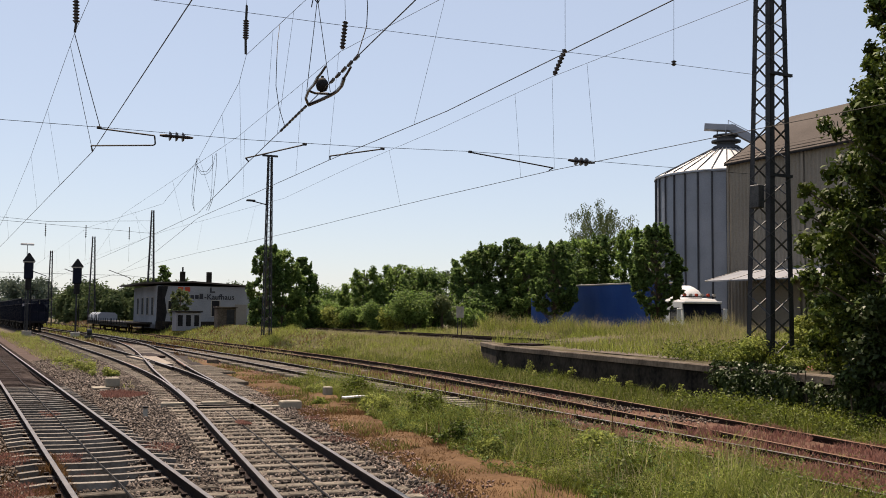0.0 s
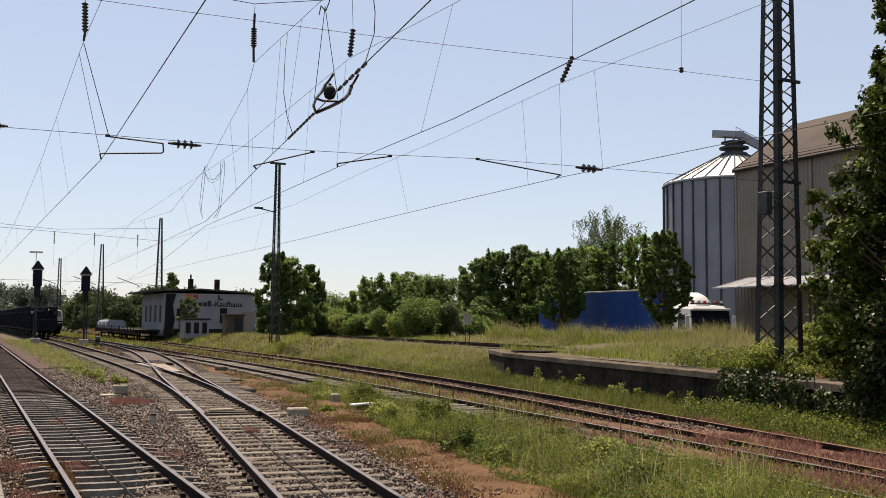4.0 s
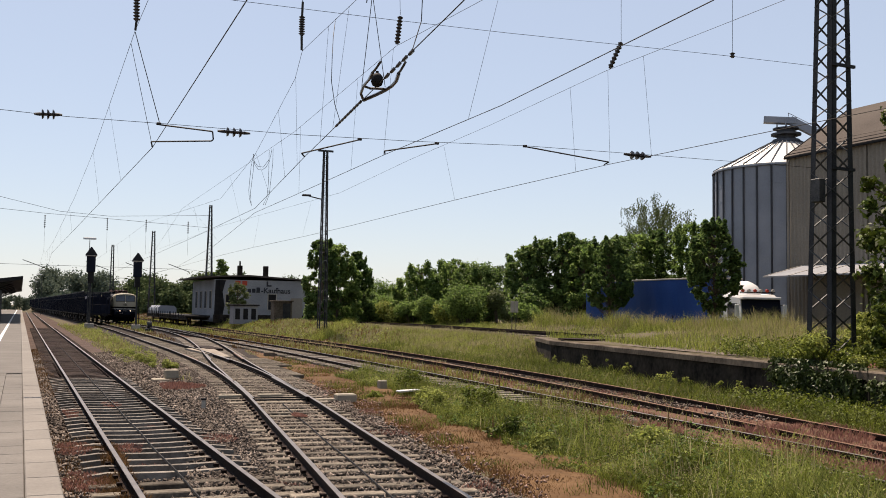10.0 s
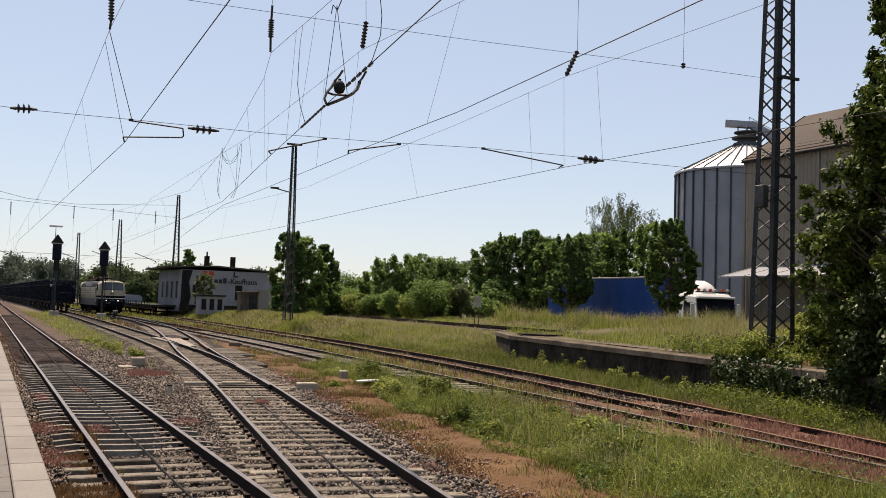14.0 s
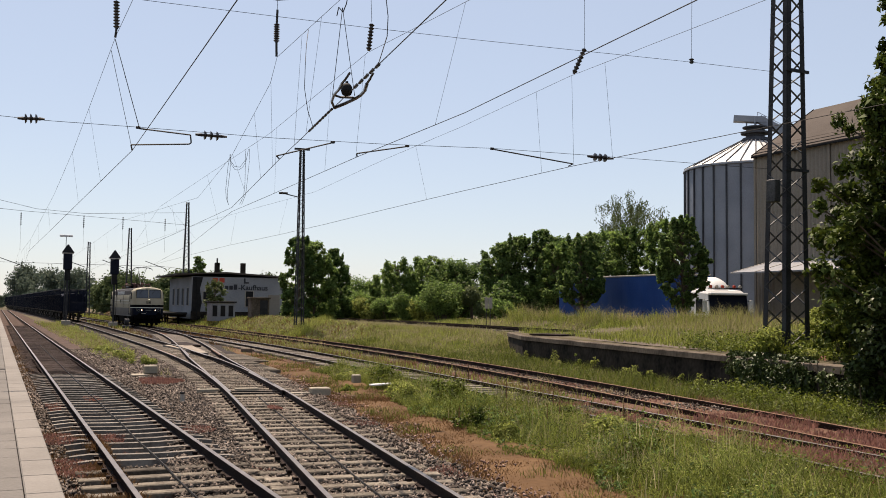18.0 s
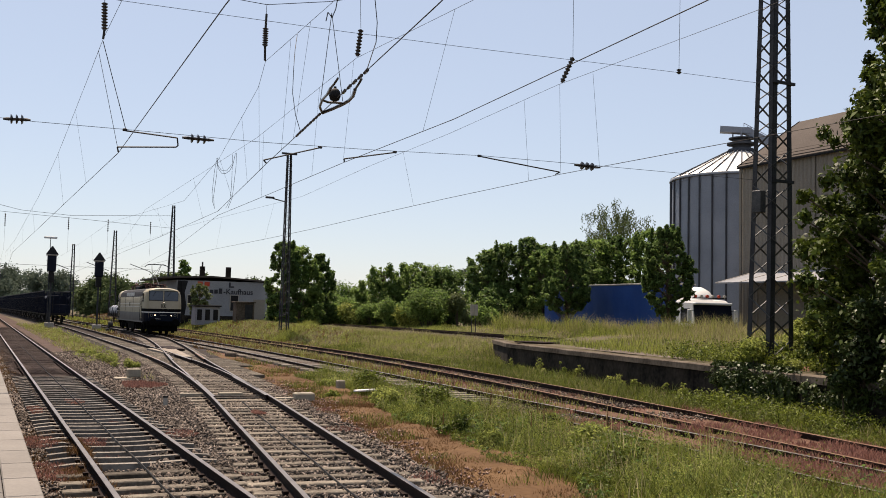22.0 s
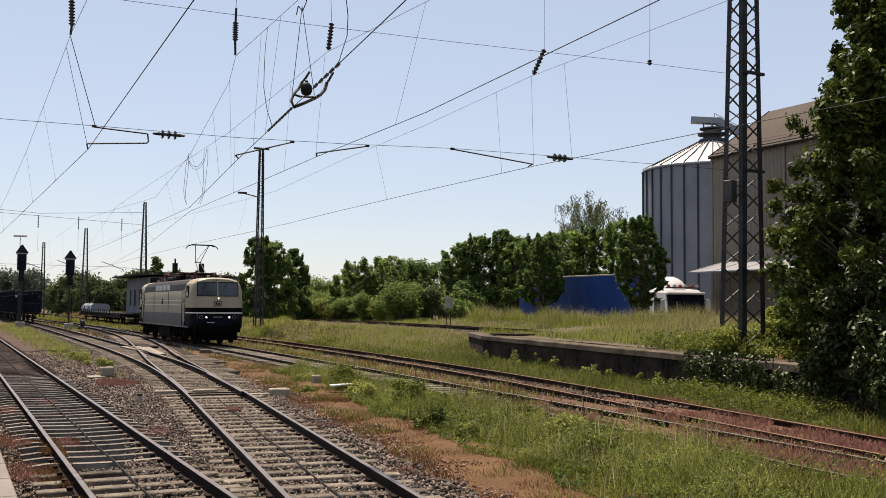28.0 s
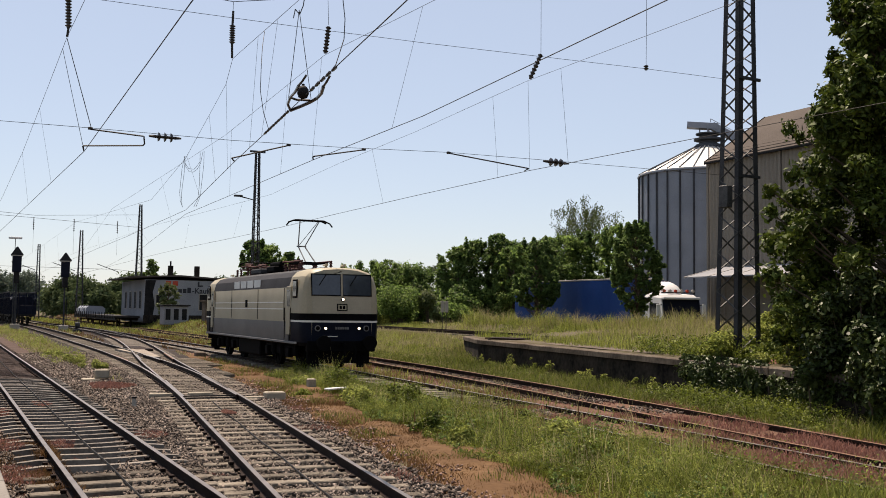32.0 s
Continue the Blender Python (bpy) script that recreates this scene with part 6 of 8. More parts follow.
smooth(part("roof_fairing", Shape().loft([[(x * w, y, z) for x, z in ((-1, 3.0), (-0.85, 3.0 + h * 0.75), (-0.4, 3.0 + h), (0.4, 3.0 + h), (0.85, 3.0 + h * 0.75), (1, 3.0))] for y, w, h in ((0.75, 0.45, 0.1), (1.0, 0.6, 0.4), (1.4, 0.7, 0.68), (1.9, 0.75, 0.8), (2.2, 0.75, 0.8))]), M_WHITE, tractor), 50)
part("windscreen", Shape().add([(-1.17, -0.06, 1.5), (1.262, -0.06, 1.5), (1.25, 0.16, 2.72), (-1.14, 0.16, 2.72), (-1.17, 0.06, 1.5), (1.262, 0.3, 1.5), (1.25, 0.45, 2.72), (-1.14, 0.28, 2.72)], [(0, 1, 2, 3), (4, 7, 6, 5), (0, 4, 5, 1), (1, 5, 6, 2), (2, 6, 7, 3), (3, 7, 4, 0)]), M_WAGON, tractor, "dark windscreen")
part("grille", Shape().box(-1.23, 1.23, -0.05, 0.06, 0.55, 1.6, 0.03), M_WAGON, tractor)
part("lower_door", Shape().box(-1.262, -1.235, 0.2, 1.9, 0.55, 1.45, 0.005), M_WAGON, tractor)
part("sun_visor", Shape().box(-1.2, 1.2, -0.1, 0.25, 2.72, 2.86, 0.03), M_WHITE, tractor)
for sx in (-1, 1):
    part("side_window", Shape().box(sx * 1.245 - 0.02, sx * 1.245 + 0.02, 0.5, 1.5, 1.65, 2.5, 0.005), M_GLASS, tractor)
    m = part("mirror", Shape().box(sx * 1.5 - 0.12, sx * 1.5 + 0.12, 0.0, 0.12, 1.75, 2.45, 0.03), M_WHITE, tractor)
    part("bracket", Shape().bar((sx * 1.2, 0.15, 2.4), (sx * 1.5, 0.06, 2.4), 0.04, 0.04), M_DARK, m)
    for y in (0.9, 4.3):
        w = part("wheel", Shape().tube((sx * 0.85, y, 0.5), (sx * 1.2, y, 0.5), 0.5, 18), M_DARK, tractor)
        part("rim", Shape().tube((sx * 1.19, y, 0.5), (sx * 1.215, y, 0.5), 0.28, 14), M_CONCRETE, w)
part("bumper", Shape().box(-1.24, 1.24, -0.12, 0.1, 0.35, 0.62, 0.04), M_DARK, tractor)
for sx in (-0.95, 0.95):
    part("headlamp", Shape().box(sx - 0.17, sx + 0.17, -0.075, -0.03, 0.75, 0.95, 0.015), M_CONCRETE, tractor)
part("wiper", Shape().bar((-0.5, -0.09, 1.55), (0.25, -0.0, 1.95), 0.03, 0.02), M_DARK, tractor)
part("light_bar", Shape().bar((-1.1, 0.4, 3.12), (1.1, 0.4, 3.12), 0.06, 0.06), M_DARK, tractor)
for k in range(6):
    part("roof_lamp", Shape().tube((-0.95 + 0.38 * k, 0.3, 3.22), (-0.95 + 0.38 * k, 0.42, 3.22), 0.085, 10), M_RED if k % 2 == 0 else M_CONCRETE, tractor)
part("chassis", Shape().box(-0.5, 0.5, 0.3, 6.2, 0.6, 0.9, 0.03), M_DARK, tractor)
part("fifth_wheel", Shape().box(-0.5, 0.5, 3.9, 4.9, 0.9, 1.05, 0.03), M_DARK, tractor)
part("fuel_tank", Shape().box(-1.15, -0.6, 2.5, 3.6, 0.4, 1.0, 0.08), M_SILO, tractor)

# ---- shed ----
shed = thing("shed", "long low whitewashed shed with a flat roof and sooty corner", "building")
X0, X1, Y0, Y1, Z0, Z1 = 20.9, 31.7, 118.0, 134.0, 0.5, 5.45
part("wall", Shape().box(X0, X1, Y0, Y0 + 0.3, Z0, Z1), M_WHITEWALL, shed)
part("wall", Shape().box(X0, X0 + 0.3, Y0 + 0.3, Y1, Z0, Z1), M_WHITEWALL, shed)
part("wall", Shape().box(X1 - 0.3, X1, Y0 + 0.3, Y1, Z0, Z1), M_WHITEWALL, shed)
part("wall", Shape().box(X0 + 0.3, X1 - 0.3, Y1 - 0.3, Y1, Z0, Z1), M_WHITEWALL, shed)
roof = part("roof", Shape().loft([[(X0 - 1.8, y, Z1 + 0.15), (X0 + 4, y, Z1 + 0.42), (X1 + 0.5, y, Z1 + 0.02), (X1 + 0.5, y, Z1 + 0.2), (X0 + 4, y, Z1 + 0.6), (X0 - 1.8, y, Z1 + 0.32)] for y in (Y0 - 0.3, Y1 + 0.5)]), M_HALLROOF, shed)
for x, y in ((24.9, 123.5), (28.0, 123.0)):
    c = part("chimney", Shape().box(x - 0.28, x + 0.28, y - 0.28, y + 0.28, Z1 + 0.4, 7.35, 0.02), M_RAMPWALL, roof)
part("chimney_pipe", Shape().tube((24.9, 123.5, 7.3), (24.9, 123.5, 7.9), 0.1, 8), M_DARK, roof)
for x, w, z0, z1 in ((27.7, 1.1, 1.9, 3.9), (22.6, 0.9, 2.3, 3.8)):
    f_ = part("window", Shape().box(x - w / 2, x + w / 2, Y0 - 0.06, Y0 + 0.05, z0, z1, 0.02), M_CONCRETE, shed)
    part("pane", Shape().box(x - w / 2 + 0.1, x + w / 2 - 0.1, Y0 - 0.075, Y0 - 0.062, z0 + 0.1, z1 - 0.1), M_DARK, f_)
for k in range(4):
    f_ = part("window", Shape().box(X0 - 0.06, X0 + 0.05, 119.6 + 3.4 * k, 121.0 + 3.4 * k, 2.0, 4.2, 0.02), M_CONCRETE, shed)
    part("pane", Shape().box(X0 - 0.075, X0 - 0.062, 119.7 + 3.4 * k, 120.9 + 3.4 * k, 2.1, 4.1), M_DARK, f_)
part("door", Shape().box(30.0, 31.4, Y0 - 0.06, Y0 + 0.05, 0.6, 3.4, 0.02), M_CLAD, shed)
part("soot_stain", Shape().add([(X0 + 0.1, Y0 - 0.006, 5.4), (X0 + 1.3, Y0 - 0.006, 5.4), (X0 + 0.95, Y0 - 0.006, 4.0), (X0 + 1.2, Y0 - 0.006, 2.4), (X0 + 0.9, Y0 - 0.006, 0.6), (X0, Y0 - 0.006, 0.6)], [(0, 1, 2, 3, 4, 5)]), M_DARK, shed)
part("drain_pipe", Shape().tube((X0 + 0.6, Y0 - 0.1, 0.6), (X0 + 0.6, Y0 - 0.1, 5.4), 0.06, 8), M_DARK, shed)
part("plinth", Shape().box(X0 - 0.05, X1 + 0.05, Y0 - 0.05, Y0 + 0.1, 0.4, 1.35, 0.02), M_RAMPWALL, shed)


def lettering(text, size, material, parent, m, name="lettering"):
    cu = bpy.data.curves.new(name, "FONT")
    cu.body, cu.size, cu.extrude, cu.offset = text, size, 0.012, 0.018
    tmp = bpy.data.objects.new(name, cu)
    scene.collection.objects.link(tmp)
    bpy.context.view_layer.update()
    me = bpy.data.meshes.new_from_object(tmp.evaluated_get(bpy.context.evaluated_depsgraph_get()))
    bpy.data.objects.remove(tmp)
    ob = new(name, me)
    me.materials.clear()
    me.materials.append(material)
    ob.parent, ob.matrix_basis = parent, m
    return ob


lettering("-Kaufhaus", 0.9, M_SIGN, shed, pose(26.35, Y0 - 0.02, 3.95, 90, 0, 0))
for x_, z_ in ((24.75, 4.42), (25.28, 4.45), (25.8, 4.6)):
    part("sign_bar", Shape().box(x_, x_ + 0.42, Y0 - 0.03, Y0 - 0.005, 3.97, z_), M_SIGN, shed)
part("sign_mark", Shape().box(27.0, 27.2, Y0 - 0.03, Y0 - 0.005, 4.72, 5.35).box(27.2, 27.6, Y0 - 0.03, Y0 - 0.005, 4.72, 4.9), M_SIGN, shed)
part("sign_mark", Shape().box(23.3, 23.9, Y0 - 0.03, Y0 - 0.005, 4.8, 5.35).box(24.1, 24.7, Y0 - 0.03, Y0 - 0.005, 4.8, 5.35), M_RED, shed)

hut = thing("small_hut", "small white hut with three dark openings", "hut", pose(20.9, 106.5, 0.75))
part("body", Shape().box(0, 2.6, 0, 2.0, -0.3, 1.65, 0.03), M_WHITEWALL, hut)
part("roof", Shape().box(-0.15, 2.75, -0.2, 2.1, 1.65, 1.8, 0.02), M_DARK, hut)
for k in range(3):
    part("opening", Shape().box(0.2 + 0.85 * k, 0.7 + 0.85 * k, -0.03, 0.05, 0.2, 1.35, 0.01), M_DARK, hut)
kiosk = thing("switch_cabinet", "grey concrete switch cabinet with a dark door in the weeds", "cabinet", pose(22.4, 94.5, 0.8))
part("body", Shape().box(0, 1.75, 0, 1.4, -0.4, 2.0, 0.03), M_COPING, kiosk)
part("lid", Shape().box(-0.12, 1.87, -0.12, 1.5, 2.0, 2.14, 0.02), M_COPING, kiosk)
part("door", Shape().box(0.85, 1.6, -0.03, 0.05, 0.05, 1.85, 0.01), M_MAST, kiosk)
flat = thing("flat_wagon", "low dark flat wagon standing beside the shed", "wagon", pose(18.9, 117, 0))
part("deck", Shape().box(-1.4, 1.4, 0, 12.5, 1.0, 1.25, 0.03), M_DARK, flat)
part("solebar", Shape().box(-1.3, -1.1, 0.2, 12.3, 0.7, 1.0, 0.02), M_DARK, flat)
part("solebar", Shape().box(1.1, 1.3, 0.2, 12.3, 0.7, 1.0, 0.02), M_DARK, flat)
for y in (2.2, 10.2):
    for sx in (-0.75, 0.75):
        part("wheel", Shape().tube((sx - 0.06, y, 0.46), (sx + 0.06, y, 0.46), 0.46, 16), M_RAILSIDE, flat)
    part("axle", Shape().tube((-0.9, y, 0.46), (0.9, y, 0.46), 0.08, 8), M_RAILSIDE, flat)
for k in range(6):
    part("stake", Shape().box(-1.46, -1.38, 0.8 + 2.2 * k, 0.9 + 2.2 * k, 0.9, 1.6), M_DARK, flat)
tagged(flat, "low dark flat wagon standing beside the shed", "wagon", "flat wagons")
for y in (130.6, 144.2):
    copy_thing(flat, pose(WAY_D.at(y + 6), y, 0))
load = thing("covered_load", "grey tarpaulin over a low load on the flat wagon", "load", pose(WAY_D.at(150), 145, 1.25))
smooth(part("tarpaulin", Shape().loft([[(-1.3, y, 0), (-1.28, y, 0.75 + 0.05 * math.sin(y)), (-0.9, y, 1.05 + 0.06 * math.cos(y * 1.3)), (0.9, y, 1.05), (1.28, y, 0.75), (1.3, y, 0)] for y in np.linspace(0, 10.5, 12).tolist()]), M_SILO, load), 50)
for k in range(4):
    part("strap", Shape().line([(-1.33, 1.2 + 2.7 * k, 0), (-1.31, 1.2 + 2.7 * k, 0.78), (-0.92, 1.2 + 2.7 * k, 1.13), (0.92, 1.2 + 2.7 * k, 1.1), (1.31, 1.2 + 2.7 * k, 0.78), (1.33, 1.2 + 2.7 * k, 0)], 0.03, 4), M_DARK, load)
board = thing("notice_board", "two pale notice panels on posts in the grass", "sign", pose(30.75, 60.7, 0.95))
for k in range(2):
    p_ = part("panel", Shape().box(-0.29 + 0.3 * k, -0.02 + 0.3 * k, -0.02, 0.02, 1.2, 1.95, 0.006), M_CONCRETE, board)
    part("post", Shape().tube((-0.155 + 0.3 * k, 0.04, -0.2), (-0.155 + 0.3 * k, 0.04, 2.0), 0.03, 6), M_MAST, board)
shelter = thing("platform_canopy", "dark station canopy over the far platform", "canopy", pose(0, 0, 0))
part("roof", Shape().loft([[(-7, y, 4.3), (-3.2, y, 3.9), (0.3, y, 4.45), (0.3, y, 4.75), (-3.2, y, 4.3), (-7, y, 4.7)] for y in (97, 190)]), M_DARK, shelter)
for k in range(9):
    part("column", Shape().box(-3.3, -3.1, 99 + 11 * k, 99.2 + 11 * k, 0.5, 4.0, 0.02), M_MAST, shelter)
    part("bracket", Shape().bar((-3.2, 99.1 + 11 * k, 3.3), (-0.6, 99.1 + 11 * k, 4.3), 0.12, 0.12), M_MAST, shelter)
part("waiting_room", Shape().box(-5.5, -1.6, 101, 112, 0.5, 3.6, 0.04), M_DARK, shelter)


# ---- goods wagons ----
def goods_wagon(y):
    t = thing("goods_wagon", "dark blue goods wagon with ribbed sides and open top frame", "wagon", pose(WAY_2.at(y + 6), y, 0, 0, 0, -math.degrees(math.atan(WAY_2.slope(y + 6)))), "standing goods train")
    part("underframe", Shape().box(-1.35, 1.35, 0, 12.6, 0.95, 1.2, 0.03), M_DARK, t)
    for sx in (-1, 1):
        side = part("side_wall", Shape().box(sx * 1.45 - 0.04, sx * 1.45 + 0.04, 0.1, 12.5, 1.2, 3.15, 0.01), M_WAGON, t)
        part("mid_rail", Shape().box(sx * 1.5 - 0.05, sx * 1.5 + 0.05, 0.05, 12.55, 3.15, 3.25, 0.01), M_DARK, side)
        for k in range(11):
            part("rib", Shape().box(sx * 1.53 - 0.05, sx * 1.53 + 0.05, 0.2 + 1.21 * k, 0.32 + 1.21 * k, 1.15, 3.85), M_WAGON, side)
        part("top_rail", Shape().box(sx * 1.5 - 0.08, sx * 1.5 + 0.08, 0.05, 12.55, 3.85, 3.97, 0.01), M_MAST, side)
        part("buffer", Shape().tube((sx * 0.87, 0.05, 1.05), (sx * 0.87, -0.5, 1.05), 0.1, 8).tube((sx * 0.87, -0.5, 1.05), (sx * 0.87, -0.58, 1.05), 0.23, 12), M_DARK, t)
    for yy in (0.1, 12.42):
        end = part("end_wall", Shape().box(-1.4, 1.4, yy, yy + 0.08, 1.2, 2.3, 0.01), M_WAGON, t)
        part("end_beam", Shape().box(-1.4, 1.4, yy - 0.02, yy + 0.1, 3.72, 3.85, 0.01), M_MAST, end)
        for k in range(4):
            part("end_rib", Shape().box(-1.2 + 0.75 * k, -1.08 + 0.75 * k, yy - 0.08 if yy < 1 else yy + 0.08, yy if yy < 1 else yy + 0.16, 1.15, 3.75), M_WAGON, end)
    part("load", Shape().loft([[(-1.36, 0.9 + 11 * k / 8, 1.3), (-1.36, 0.9 + 11 * k / 8, 2.9), (-0.9, 0.9 + 11 * k / 8, 3.3 + 0.06 * math.sin(k * 2)), (0.9, 0.9 + 11 * k / 8, 3.3 + 0.06 * math.cos(k * 3)), (1.36, 0.9 + 11 * k / 8, 2.9), (1.36, 0.9 + 11 * k / 8, 1.3)] for k in range(9)]), M_WAGON, t)
    for y0 in (2.2, 10.4):
        for dy in (-0.9, 0.9):
            for sx in (-0.76, 0.76):
                part("wheel", Shape().tube((sx - 0.065, y0 + dy, 0.46), (sx + 0.065, y0 + dy, 0.46), 0.46, 16), M_DARK, t)
        for sx in (-0.975, 0.975):
            part("bogie_frame", Shape().box(sx - 0.075, sx + 0.075, y0 - 1.4, y0 + 1.4, 0.4, 0.75, 0.03), M_DARK, t)
    return t


for k in range(20):
    goods_wagon(131.0 + 13.9 * k)

# ---- small things beside the tracks ----
marker = thing("concrete_marker", "weathered cream concrete block on the ballast", "block", pose(4.84, 34.7, -0.2))
part("block", Shape().box(-0.22, 0.22, -0.15, 0.15, 0.08, 0.36, 0.03), M_CREAM, marker)
part("slab", Shape().box(-0.62, -0.1, -0.35, 0.3, -0.05, 0.07, 0.01), M_CREAM, marker)
grass_patch("red_moss", "round patch of rust-red moss on the ballast", (4.1, 5.5, 30.6, 33.2), 7000, 0.09, 0.022, M_PATCH, 77, lambda x, y: ((x - 4.8) / 0.6) ** 2 + ((y - 31.9) / 1.2) ** 2 < 1 + nz(x, y, 2.0, 78), lift=0.15)
trough = thing("cable_trough", "pale concrete cable trough cover at the points", "trough", pose(8.15, 26.4, -0.25))
part("cover", Shape().box(-0.2, 0.33, -0.2, 0.2, 0.0, 0.24, 0.03), M_CREAM, trough)
part("strip", Shape().box(-0.9, -0.23, -0.1, 0.1, 0.02, 0.12, 0.01), M_CREAM, trough)
stub = thing("marker_post", "short grey marker post in the ballast", "post", pose(4.3, 25.2, -0.25))
part("post", Shape().tube((0, 0, 0), (0, 0, 0.27), 0.06, 8, 0.05), M_CONCRETE, stub)
part("cap", Shape().tube((0, 0, 0.27), (0, 0, 0.31), 0.07, 8), M_DARK, stub)
plank = thing("plank", "bleached white plank lying in the grass", "plank", pose(10.5, 27.7, -0.1, 4, 0, 25))
part("board", Shape().box(-0.42, 0.42, -0.08, 0.08, 0, 0.05, 0.01), M_WHITE, plank)
stone = thing("boundary_stone", "small pale stone in the grass", "stone", pose(10.6, 30.2, -0.25))
part("stone", Shape().box(-0.13, 0.13, -0.12, 0.12, 0, 0.3, 0.03), M_CREAM, stone)
for k, (x0, x1) in enumerate(((5.1, 5.7), (6.15, 6.8))):
    rod = thing("rod_cover", "pale cover plate over the points rods", "cover", pose((x0 + x1) / 2, 27.6, -0.13), "rod covers at the points")
    part("plate", Shape().box((x0 - x1) / 2, (x1 - x0) / 2, -0.11, 0.11, -0.1, 0.05, 0.015), M_CREAM, rod)
box2 = thing("points_motor", "grey points motor box beside the siding", "box", pose(11.9, 51.0, -0.25))
part("case", Shape().box(-0.26, 0.26, -0.22, 0.22, 0, 0.24, 0.03), M_COPING, box2)
part("rod", Shape().bar((0.24, 0, 0.12), (0.9, 0, 0.12), 0.05, 0.04), M_DARK, box2)
lever = thing("points_lever", "dark hand lever frame beside the far points", "lever", pose(11.4, 98, -0.25))
part("stand", Shape().box(-0.4, 0.4, -0.3, 0.3, 0, 0.4, 0.05), M_MAST, lever)
part("weight", Shape().tube((-0.2, 0, 0.75), (0.2, 0, 0.75), 0.3, 12), M_MAST, lever)
part("arm", Shape().bar((0, 0, 0.3), (0.1, 0, 1.3), 0.06, 0.05), M_MAST, lever)
plate = thing("steel_plate", "rusty steel plate lying on the ramp", "plate", pose(23.6, 40.0, RAMP_TOP + 0.06, 0, 0, 20))
part("plate", Shape().box(-0.6, 0.6, -0.9, 0.9, 0, 0.06, 0.01), M_RAILSIDE, plate)

litter = thing("leaf_litter", "small heap of rust-orange dry litter on the ramp", "heap", pose(20.3, 20.0, RAMP_TOP + 0.02))
part("heap", Shape().lathe([(0.5, 0), (0.38, 0.09), (0.18, 0.16), (0.04, 0.18)], 12), M_PATCH, litter)


# ---- locomotive ----
L = 16.9
loco = thing("electric_locomotive", "beige and blue-grey electric locomotive with lit headlights and a raised pantograph", "locomotive", pose(13.5, 60, 0))
LEVELS = [(0.92, 1.40), (1.05, 1.47), (1.78, 1.50), (1.85, 1.50), (2.10, 1.50), (2.62, 1.485), (3.06, 1.465), (3.45, 1.36), (3.65, 1.16), (3.76, 0.80), (3.80, 0.30)]


def body_ring(y, narrow, sink, rake):
    left, right = [], []
    for z, w in LEVELS:
        zz = z - sink * ramp01(z, 3.0, 3.7)
        yy = y + rake * max(0.0, z - 2.1)
        left.append((-(w - narrow), yy, zz))
        right.append((w - narrow, yy, zz))
    return left + right[::-1]


def mirror_ring(ring):
    return [(x, L - y, z) for x, y, z in ring]


front = [body_ring(0.0, 0.34, 0.16, 0.12), body_ring(0.05, 0.16, 0.07, 0.12), body_ring(0.2, 0.05, 0.02, 0.10), body_ring(0.5, 0.0, 0.0, 0.05), body_ring(1.9, 0.0, 0.0, 0.0)]
rings = front + [mirror_ring(r) for r in reversed(front)]
body = part("body", Shape().loft(rings), M_LOCO_BEIGE, loco)
for m in (M_LOCO_BLUE, M_LOCO_WHITE, M_LOCO_BLACK, M_LOCO_SIDE, M_LOCO_ROOF):
    body.data.materials.append(m)
for p in body.data.polygons:
    z, y = p.center.z, p.center.y
    cab = y < 1.95 or y > L - 1.95
    if abs(p.normal.y) > 0.95 and p.area > 2:
        continue
    if z < 1.0:
        p.material_index = 3
    elif z < 1.78:
        p.material_index = 1 if cab else 4
    elif z < 1.85:
        p.material_index = 2 if cab else 0
    elif z < 2.10:
        p.material_index = 3 if cab else 0
    elif z > 3.06 and not cab:
        p.material_index = 5
smooth(body, 28)
